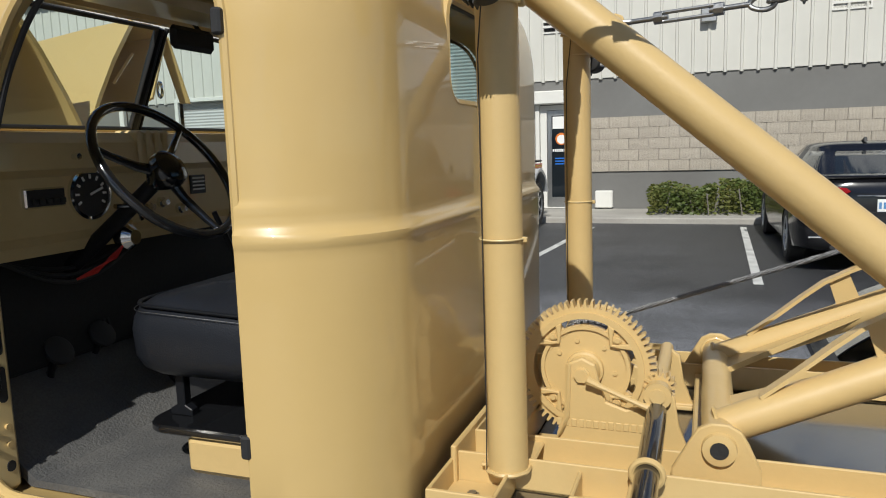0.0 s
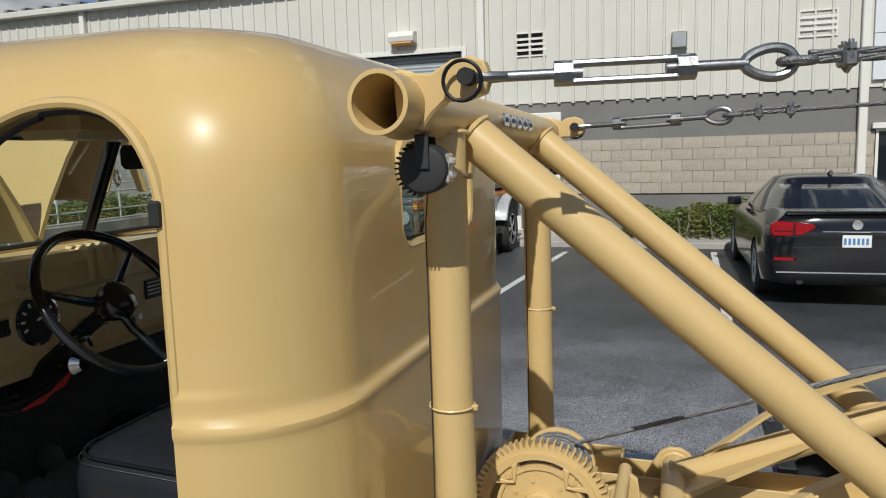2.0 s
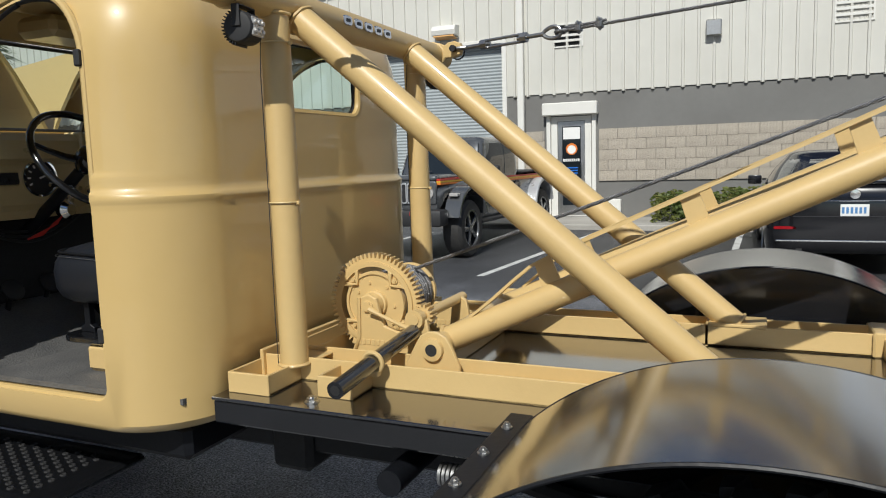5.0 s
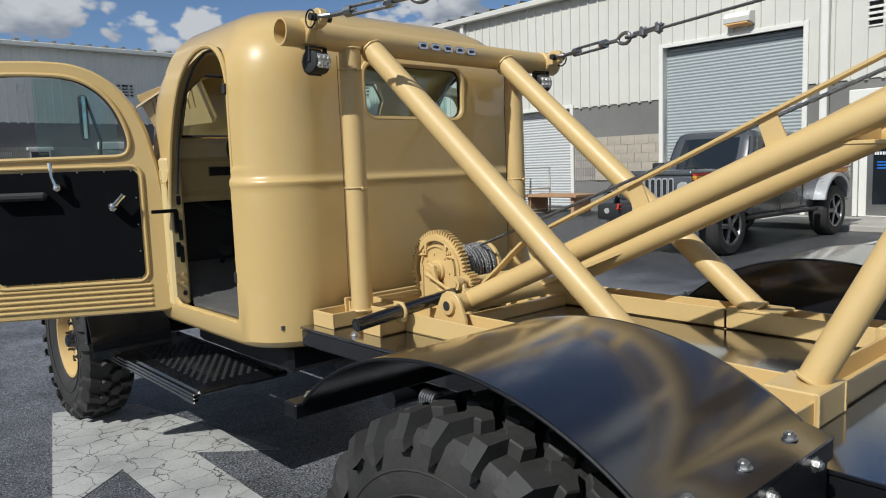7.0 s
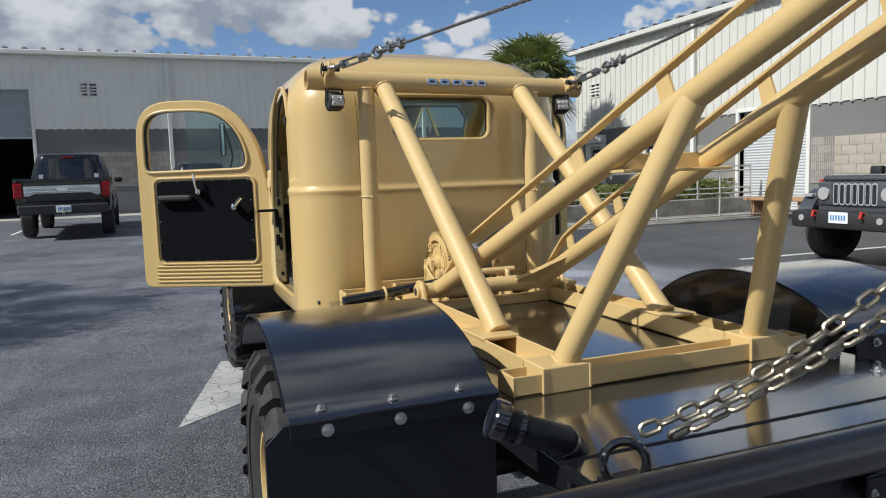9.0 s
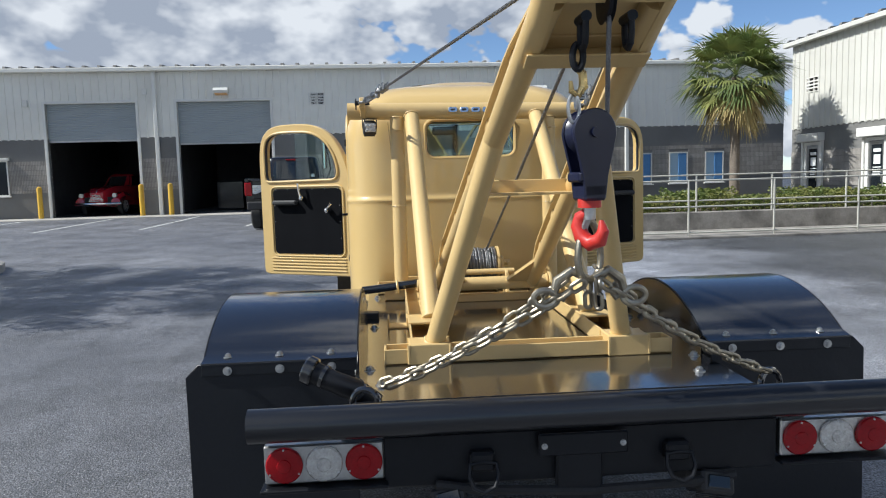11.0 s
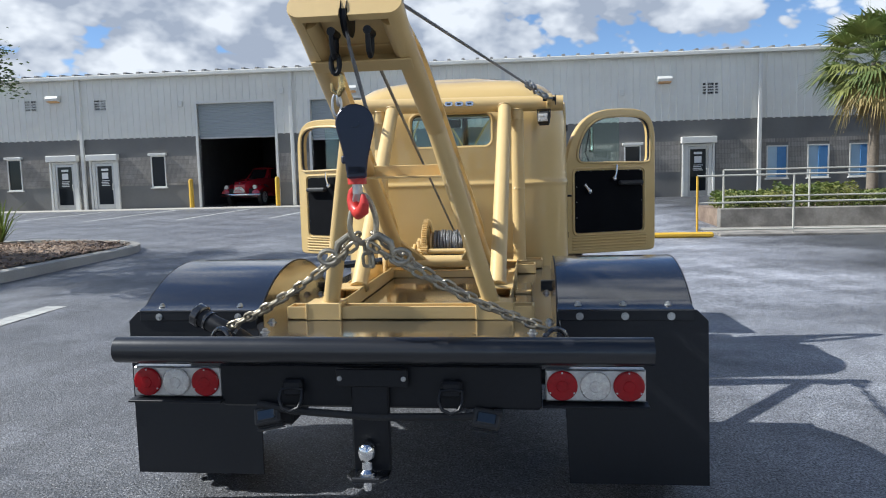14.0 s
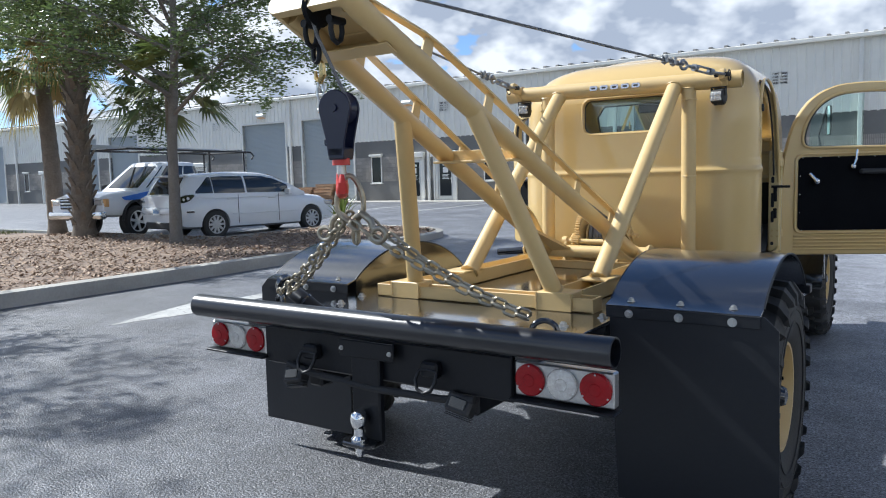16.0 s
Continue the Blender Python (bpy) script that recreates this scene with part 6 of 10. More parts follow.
    # fuel filler
    cap = Vector((-0.809, 0.384, 0.915))
    line = [cap + Vector((0.03, -0.008, -0.014)), Vector((-0.72, 0.358, 0.876)), Vector((-0.65, 0.345, 0.848)), Vector((-0.60, 0.37, 0.80)), Vector((-0.56, 0.45, 0.74)), Vector((-0.50, 0.55, 0.70))]
    fl = part("filler_neck", sweep(nb(), line, [0.036, 0.034, 0.036, 0.037, 0.037, 0.037], 18), BLACK_SATIN, TRUCK, "black fuel filler hose with cap")
    d = (line[0] - line[1]).normalized()
    m = Matrix.Translation(line[0]) @ d.to_track_quat("X", "Z").to_matrix().to_4x4()
    bm = nb()
    lathe(bm, [(-0.005, 0.040), (0.0, 0.047), (0.026, 0.047), (0.031, 0.043), (0.028, 0.036), (0.028, 0.001)], 28, m)
    part("filler_cap", bm, BLACK_GLOSS, fl)
    for f in (0.55, 2.1):
        i = int(f)
        p = line[i].lerp(line[i + 1], f - i)
        e = (line[i + 1] - line[i]).normalized()
        part("hose_band", tube(nb(), p - e * 0.006, p + e * 0.006, 0.039, 24), BLACK_GLOSS, fl)


build_chassis()


# ---------------------------------------------------------------- tow gear on the truck
Z0 = 0.813  # top of the deck plate
BAR_Y, BAR_Z, BAR_LEAN = 2.470, 1.897, 0.0155


def bar_z(x):
    """The top bar hangs a little lower on the truck's right."""
    return BAR_Z - BAR_LEAN * x


PIN = {-1: Vector((-0.663, 2.348, 1.944)), 1: Vector((0.648, 2.368, 1.905))}  # stay pins on the cable ears


def pipe(name, p0, p1, r, label="", mat=None, parent=None, weld0=True, weld1=True):
    """A round steel tube with weld beads at its ends."""
    p0, p1 = Vector(p0), Vector(p1)
    ob = part(name, tube(nb(), p0, p1, r, 32), mat or TAN_SATIN, parent or TRUCK, label)
    d = (p1 - p0).normalized()
    u, v, _ = basis(d)
    for on, p in ((weld0, p0 + d * 0.006), (weld1, p1 - d * 0.006)):
        if on:
            pts = [p + (u * math.cos(a) + v * math.sin(a)) * (r + 0.002 + 0.0012 * math.sin(9 * a)) for a in [2 * math.pi * k / 40 for k in range(40)]]
            part("weld", sweep(nb(), pts, 0.005, 6, closed=True), TAN_SATIN, ob)
    return ob


def channel(name, x0, x1, y0, y1, h=0.072, label=""):
    """An upward-open channel of bent plate lying on the deck."""
    t = 0.008
    bm = nb()
    box(bm, (x0, y0, Z0), (x1, y1, Z0 + t), 0.002)
    if y1 - y0 > x1 - x0:
        box(bm, (x0, y0, Z0), (x0 + t, y1, Z0 + h), 0.002)
        box(bm, (x1 - t, y0, Z0), (x1, y1, Z0 + h), 0.002)
    else:
        box(bm, (x0, y0, Z0), (x1, y0 + t, Z0 + h), 0.002)
        box(bm, (x0, y1 - t, Z0), (x1, y1, Z0 + h), 0.002)
    return part(name, bm, TAN_SATIN, TRUCK, label)


def build_subframe():
    for s in (-1, 1):
        a, b = sorted((CX + s * 0.315, CX + s * 0.445))
        channel("frame_rail", a, b, 0.86, 2.58, label="tan steel channel rail on the deck")
        # out-riggers
        for y in (0.755, 2.44, 2.20):
            o0, o1 = sorted((CX + s * 0.445, CX + s * (0.545 if y < 1 else (0.60 if y > 2.3 else 0.555))))
            w = 0.10 if y < 1 else (0.14 if y > 2.3 else 0.11)
            st = channel("outrigger", o0, o1, y, y + w, 0.06)
            e = o1 if s > 0 else o0
            part("end_plate", box(nb(), (e - 0.005, y, Z0), (e + 0.005, y + w, Z0 + 0.06), 0.002), TAN_SATIN, st)
            bm = nb()
            bolt(bm, ((o0 + o1) / 2, y + w / 2, Z0 + 0.008), (0, 0, 1), 0.014, 0.010)
            part("frame_bolt", bm, ZINC, st, "bright bolt")
        st = channel("outrigger", *sorted((CX + s * 0.445, CX + s * 0.54)), 1.42, 1.52, 0.05)
        # foot boxes under the rear legs
        part("foot_box", box(nb(), (a - 0.012, 0.745, Z0), (b + 0.012, 0.872, Z0 + 0.078), 0.004), TAN_SATIN, TRUCK)
        for yy in (0.747, 0.870):
            for xx in (a - 0.012, b + 0.012):
                part("weld", sweep(nb(), [(xx, yy, Z0 + 0.004 + 0.012 * k) for k in range(7)], [0.005 + 0.0012 * (k % 2) for k in range(7)], 6), TAN_SATIN, TRUCK)
        part("foot_plate", box(nb(), (a - 0.004, 1.17, Z0 + 0.066), (b + 0.004, 1.35, Z0 + 0.078), 0.003), TAN_SATIN, TRUCK)
        part("foot_plate", box(nb(), (a - 0.02, 2.405, Z0 + 0.052), (b + 0.004, 2.51, Z0 + 0.060), 0.003), TAN_SATIN, TRUCK)
        part("web_plate", box(nb(), (a, 1.35, Z0), (b, 1.358, Z0 + 0.072)), TAN_SATIN, TRUCK)
    channel("cross_member", CX - 0.315, CX + 0.315, 0.755, 0.845, 0.060, label="tan rear cross channel")
    channel("cross_member", CX - 0.315, CX + 0.315, 2.46, 2.57, 0.072)
    part("cross_member", box(nb(), (CX - 0.315, 2.06, Z0), (CX + 0.315, 2.10, Z0 + 0.045), 0.004), TAN_SATIN, TRUCK)
    # front upright angle behind the cab
    part("cab_angle", box(nb(), (CX - 0.46, 2.565, Z0), (CX + 0.46, 2.578, Z0 + 0.088), 0.003), TAN_SATIN, TRUCK)


build_subframe()


def build_mast():
    bm = nb()
    lathe(bm, [(-0.755, 0.049), (0.735, 0.049), (0.735, 0.042), (-0.755, 0.042)], 36, pose(0, BAR_Y, BAR_Z, 0, math.degrees(math.atan(BAR_LEAN)), 0), closed=True)
    bmesh.ops.recalc_face_normals(bm, faces=bm.faces)
    bar = part("top_bar", bm, TAN_SATIN, TRUCK, "tan open-ended top pipe with chrome badge")
    for x in (-0.755, 0.735):
        pts = [(x + (0.10 if x < 0 else -0.10), BAR_Y + 0.051 * math.cos(a), bar_z(x) + 0.051 * math.sin(a)) for a in [2 * math.pi * k / 48 for k in range(48)]]
        part("weld", sweep(nb(), pts, 0.0055, 6, closed=True), TAN_SATIN, bar)
    # badge: plain bright letter-sized shapes
    for k in range(5):
        x = -0.135 + 0.0675 * k
        bm = nb()
        q = rounded(0, 0, 0.052, 0.030, 0.010, 4)
        o = finish("badge_block", prism(bm, q, -0.006, 0.0, "y", 0.0015), LETTER)
        ob = new("badge_block", o)
        ob.parent, ob.matrix_basis = bar, pose(x, BAR_Y - 0.0485, bar_z(x) + 0.003, -3, 0, 0)
        bm = prism(nb(), rounded(0, 0, 0.026, 0.011, 0.004, 3), -0.0075, -0.005, "y")
        c = part("badge_slot", bm, SIGN_BLACK, bar, m=pose(x, BAR_Y - 0.0485, bar_z(x) + 0.003, -3, 0, 0))
    for s in (-1, 1):
        px = -0.470 if s < 0 else 0.443
        post = pipe("mast_post", (px, 2.452, Z0 + 0.05), (px + s * -0.004, 2.462, bar_z(px) - 0.03), 0.0415, "tan upright mast tube")
        for z in (1.345, 1.79):
            pts = [(px + 0.044 * math.cos(a), 2.457 + 0.044 * math.sin(a), z) for a in [2 * math.pi * k / 32 for k in range(32)]]
            band = part("band_clamp", sweep(nb(), pts, 0.0022, 6, closed=True), TAN_LIFTED, post)
            part("clamp_knob", box(nb(), (px - 0.006, 2.405, z - 0.008), (px + 0.006, 2.417, z + 0.003), 0.002), TAN_SATIN, band)
        # lamp wire down the post
        wx = px - 0.030
        part("lamp_wire", sweep(nb(), [(wx - 0.02, 2.47, 1.84), (wx - 0.008, 2.487, 1.7), (wx - 0.004, 2.487, 1.35), (wx - 0.008, 2.485, 1.0), (wx + 0.002, 2.49, 0.87)], 0.0013, 6), PLASTIC, post)
        fx = -0.356 if s < 0 else 0.356
        pipe("brace_tube", (fx, 1.262, Z0 + 0.062), (-0.378 if s < 0 else 0.362, 2.435, 1.868 if s < 0 else 1.864), 0.0425, "tan diagonal brace tube")
        # cable ears with pin and ring
        ex = -0.663 if s < 0 else 0.648
        py, pz, bz = PIN[s].y, PIN[s].z, bar_z(ex)
        outline = [(BAR_Y + 0.005, bz + 0.050), (BAR_Y - 0.030, bz + 0.049), (BAR_Y - 0.058, (bz + pz) / 2 + 0.028), (py + 0.030, pz + 0.029), (py, pz + 0.033), (py - 0.022, pz + 0.024), (py - 0.031, pz), (py - 0.022, pz - 0.024), (py + 0.008, pz - 0.034),
                   (py + 0.040, pz - 0.033), (BAR_Y - 0.058, bz - 0.018), (BAR_Y - 0.042, bz - 0.040), (BAR_Y, bz - 0.03)]
        ear = part("cable_ear", prism(nb(), outline, ex - 0.016, ex + 0.016, "x", 0.004), TAN_SATIN, TRUCK, "tan cable ear plate")
        bm = nb()
        tube(bm, (ex - 0.042, py, pz), (ex + 0.042, py, pz), 0.013, 16)
        part("pin", bm, BLACK_DULL, ear)
        sx = ex - 0.036 if s < 0 else ex + 0.036
        pts = [(sx, py + 0.006 + 0.030 * math.cos(a), pz - 0.006 + 0.030 * math.sin(a)) for a in [2 * math.pi * k / 28 for k in range(28)]]
        part("pin_ring", sweep(nb(), pts, 0.0032, 6, closed=True), BLACK_SATIN, ear)
        # work lamps under the bar
        lx = -0.628 if s < 0 else 0.612
        lamp = part("work_light", box(nb(), (-0.039, -0.038, -0.036), (0.039, -0.010, 0.036), 0.014, seg=3), PLASTIC, TRUCK, "black finned work light under the pipe", m=pose(lx, 2.440, 1.806 if s < 0 else 1.792, 0, 0, -10 * s) @ Matrix.Scale(0.92, 4))
        part("light_lens", box(nb(), (-0.034, -0.045, -0.027), (0.034, -0.038, 0.027), 0.006), CLEAR_LENS, lamp)
        for k in range(3):
            for j in range(2):
                bm = nb()
                lathe(bm, [(0, 0.009), (0.006, 0.006), (0.007, 0.001)], 12, pose(-0.022 + 0.022 * k, -0.045, -0.012 + 0.024 * j, 0, 0, -90))
                part("led", bm, CLEAR_LENS, lamp)
        bm = nb()
        lathe(bm, [(-0.041, 0.030), (-0.039, 0.040), (-0.033, 0.0445), (0.033, 0.0445), (0.039, 0.040), (0.041, 0.030)], 32)
        part("lamp_drum", bm, PLASTIC, lamp)
        for k in range(15):
            part("cooling_fin", box(nb(), (-0.034, -0.0016, 0.040), (0.034, 0.0016, 0.0525), 0.0006), PLASTIC, lamp, m=pose(0, 0, 0, -165 + 11 * k, 0, 0))
        part("pivot_screw", tube(nb(), (-0.046, 0, 0.012), (0.046, 0, 0.012), 0.006, 10), ZINC, lamp)
        bm = nb()
        for sg in (-1, 1):
            box(bm, (sg * 0.045 - 0.002, -0.012, 0.0), (sg * 0.045 + 0.002, 0.012, 0.060), 0.001)
        box(bm, (-0.047, -0.012, 0.056), (0.047, 0.012, 0.060), 0.001)
        part("lamp_bracket", bm, PLASTIC, lamp)


build_mast()

# boom ----------------------------------------------------------------
B0 = {s: Vector((CX + s * 0.262, 2.045, 0.922)) for s in (-1, 1)}
B1 = {s: Vector((0.003 + s * 0.132, -0.175, 1.918)) for s in (-1, 1)}


def boom_at(s, f, up=0.0):
    d = (B1[s] - B0[s]).normalized()
    n = Vector((0, 0, 1)) - d * d.z
    return B0[s].lerp(B1[s], f) + n.normalized() * up


def flat_bar(bm, pts, w, t):
    """A flat strip along points, w across (x), t thick."""
    lp = []
    for i, p in enumerate(pts):
        a, b = pts[max(i - 1, 0)], pts[min(i + 1, len(pts) - 1)]
        d = (b - a).normalized()
        x = Vector((1, 0, 0))
        n = x.cross(d).normalized()
        lp.append([p - x * w / 2 - n * t / 2, p + x * w / 2 - n * t / 2, p + x * w / 2 + n * t / 2, p - x * w / 2 + n * t / 2])
    rings(bm, lp)
    bmesh.ops.recalc_face_normals(bm, faces=bm.faces)
    return bm


def build_boom():
    for s in (-1, 1):
        tubep = pipe("boom_tube", B0[s], B1[s], 0.038, "tan boom tube", weld1=False)
        # truss strip on stand-offs
        pts = [boom_at(s, f, h) for f, h in ((0.042, 0.036), (0.075, 0.058), (0.11, 0.085), (0.135, 0.102), (0.165, 0.108), (0.30, 0.109), (0.45, 0.110), (0.60, 0.112), (0.74, 0.112), (0.82, 0.110), (0.86, 0.102), (0.985, 0.043))]
        part("truss_strip", flat_bar(nb(), pts, 0.034, 0.008), TAN_SATIN, tubep, "flat steel truss strip")
        for f in (0.148, 0.322, 0.494, 0.670, 0.842):
            q0, q1 = boom_at(s, f, 0.034), boom_at(s, f + 0.002, 0.107)
            d = (B1[s] - B0[s]).normalized()
            bm = nb()
            w = 0.028
            for xs in (0,):
                vs = [q0 - d * w, q0 + d * w, q1 + d * w * 0.9, q1 - d * w * 0.9]
                prismv = [[v + Vector((dx, 0, 0)) for v in vs] for dx in (-0.004, 0.004)]
                rings(bm, prismv)
                bmesh.ops.recalc_face_normals(bm, faces=bm.faces)
            part("stand_off", bm, TAN_SATIN, tubep)
        # rear legs
        ft = (-0.369, 0.800) if s < 0 else (0.350, 0.798)
        pipe("boom_leg", (ft[0], ft[1], Z0 + 0.072), boom_at(s, 0.706), 0.0370, "tan rear boom leg", weld1=False)
        # pivot lugs
        for dx in (0.095,):
            x = B0[s].x + s * dx
            bm = prism(nb(), [(1.965, Z0 + 0.005), (2.135, Z0 + 0.005), (2.135, 0.865), (2.10, 0.930), (2.085, 0.955), (2.06, 0.968), (2.03, 0.968), (2.005, 0.955), (1.99, 0.93), (1.965, 0.875)], x - 0.008, x + 0.008, "x", 0.003)
            lug = part("pivot_lug", bm, TAN_SATIN, TRUCK, "tan boom pivot lug")
            bm = nb()
            e = x + s * 0.008
            lathe(bm, [(0, 0.034), (s * 0.012, 0.032), (s * 0.014, 0.018), (s * -0.004, 0.017)], 28, pose(e, 2.045, 0.918))
            bmesh.ops.recalc_face_normals(bm, faces=bm.faces)
            part("pivot_boss", bm, TAN_SATIN, lug)
            # solid dull black disc in place of the shaded hollow of the bore
            bm = nb()
            lathe(bm, [(s * 0.002, 0.0175), (s * 0.0145, 0.0175)], 20, pose(e, 2.045, 0.918))
            part("pivot_bore", bm, BLACK_DULL, lug)
        # gussets at the root
        bm = nb()
        r0, r1, r2 = B0[s] + Vector((-s * 0.02, -0.02, 0)), boom_at(s, 0.20), B0[s] + Vector((-s * 0.16, 0.0, 0))
        lo = [v + Vector((0, 0, -0.006)) for v in (r0, r1, r2)]
        rings(bm, [lo, [v + Vector((0, 0, 0.010)) for v in (r0, r1, r2)]])
        bmesh.ops.recalc_face_normals(bm, faces=bm.faces)
        part("gusset", bm, TAN_SATIN, tubep)
    pipe("pivot_tube", (B0[-1].x - 0.085, 2.045, 0.918), (B0[1].x + 0.085, 2.045, 0.918), 0.036, "tan pivot cross tube")
    # cross plate between the tubes
    f = 0.565
    a, b = boom_at(-1, f), boom_at(1, f)
    bm = nb()
    box(bm, (a.x - 0.012, a.y - 0.055, a.z - 0.052), (b.x + 0.012, a.y + 0.05, a.z - 0.042), 0.002)
    box(bm, (a.x - 0.012, a.y + 0.042, a.z - 0.048), (b.x + 0.012, a.y + 0.05, a.z + 0.005), 0.002)
    part("cross_plate", bm, TAN_SATIN, TRUCK, "tan bent cross plate between the boom tubes")
    # head box
    d = (B1[1] + B1[-1] - B0[1] - B0[-1]).normalized()
    c0 = (B1[1] + B1[-1]) / 2
    up = (Vector((0, 0, 1)) - d * d.z).normalized()
    X = Vector((1, 0, 0))
    head = new("boom_head", None)
    bm = nb()
    q = rounded(0, 0, 0.346, 0.080, 0.0398, 10)
    rings(bm, [[c0 + d * t + X * x + up * z for x, z in [(x * k, z * k) for x, z in q]] for t, k in ((-0.17, 1.0), (0.055, 1.0), (0.062, 0.985))])
    bmesh.ops.recalc_face_normals(bm, faces=bm.faces)
    bpy.data.objects.remove(head)
    hd = new("boom_head", finish("boom_head", bm, TAN_SATIN))
    bm = nb()
    M = Matrix((( 1, 0, 0, c0.x), (0, d.y, up.y, c0.y), (0, d.z, up.z, c0.z), (0, 0, 0, 1)))
    bmx = box(nb(), (-0.013, -0.10, -0.06), (0.013, 0.10, -0.016), m=M)
    bmesh.ops.recalc_face_normals(bmx, faces=bmx.faces)
    me = bpy.data.meshes.new("cutter")
    bmx.to_mesh(me)
    bmx.free()
    hollow = bpy.data.meshes.new("cutter")
    bmx = box(nb(), (-0.128, -0.22, -0.06), (0.128, 0.034, 0.020), m=M)
    bmesh.ops.recalc_face_normals(bmx, faces=bmx.faces)
    bmx.to_mesh(hollow)
    bmx.free()
    cut(hd, [new("cutter", me), new("cutter", hollow)])
    hd.parent = TRUCK
    hd["label"] = "tan rounded boom head with sheave slot"
    bm = nb()
    lathe(bm, [(-0.009, 0.058), (-0.004, 0.050), (0.004, 0.050), (0.009, 0.058)], 32, pose(*(c0 + d * 0.01 - up * 0.012)))
    part("sheave", bm, BLACK_SATIN, hd)
    # underside plate and shackles
    bm = box(nb(), (-0.162, -0.225, -0.048), (0.162, -0.165, -0.041), 0.002, m=M)
    bmesh.ops.recalc_face_normals(bm, faces=bm.faces)
    part("head_plate", bm, TAN_SATIN, hd)
    bm = box(nb(), (-0.130, -0.225, 0.014), (0.130, -0.172, 0.030), 0.002, m=M)
    bmesh.ops.recalc_face_normals(bm, faces=bm.faces)
    part("roof_plate", bm, TAN_SATIN, hd)
    bm = box(nb(), (-0.130, -0.232, -0.040), (0.130, -0.226, 0.030), 0.002, m=M)
    bmesh.ops.recalc_face_normals(bm, faces=bm.faces)
    part("back_plate", bm, TAN_SATIN, hd)
    for x in (-0.050, 0.060):
        p = c0 + d * -0.03 - up * 0.045 + X * x
        part("shackle", sweep(nb(), [p + Vector((0, 0.024, 0.01)), p + Vector((0, 0.026, -0.025)), p + Vector((0, 0.018, -0.052)), p + Vector((0, 0, -0.062)), p + Vector((0, -0.018, -0.052)), p + Vector((0, -0.026, -0.025)), p + Vector((0, -0.024, 0.01))], 0.0085, 10), BLACK_SATIN, hd, "black shackle under the head")
        part("shackle_lug", tube(nb(), p + Vector((0, -0.034, 0.008)), p + Vector((0, 0.034, 0.008)), 0.013, 12), BLACK_SATIN, hd)
    # stay anchors on top
    for s in (-1, 1):
        p = c0 + X * (s * 0.138) + up * 0.038 - d * 0.005
        an = part("stay_anchor", tube(nb(), p, p + Vector((0, 0, 0.066)), 0.009, 12), BRASS, hd)
        part("anchor_washer", tube(nb(), p - Vector((0, 0, 0.004)), p + Vector((0, 0, 0.012)), 0.026, 16), TAN_SATIN, an)
        for k in range(2):
            bm = nb()
            tube(bm, p + Vector((0, 0, 0.018 + 0.022 * k)), p + Vector((0, 0, 0.034 + 0.022 * k)), 0.021, 6)
            part("anchor_nut", bm, BRASS if s < 0 else CHAIN_STEEL, an)


build_boom()


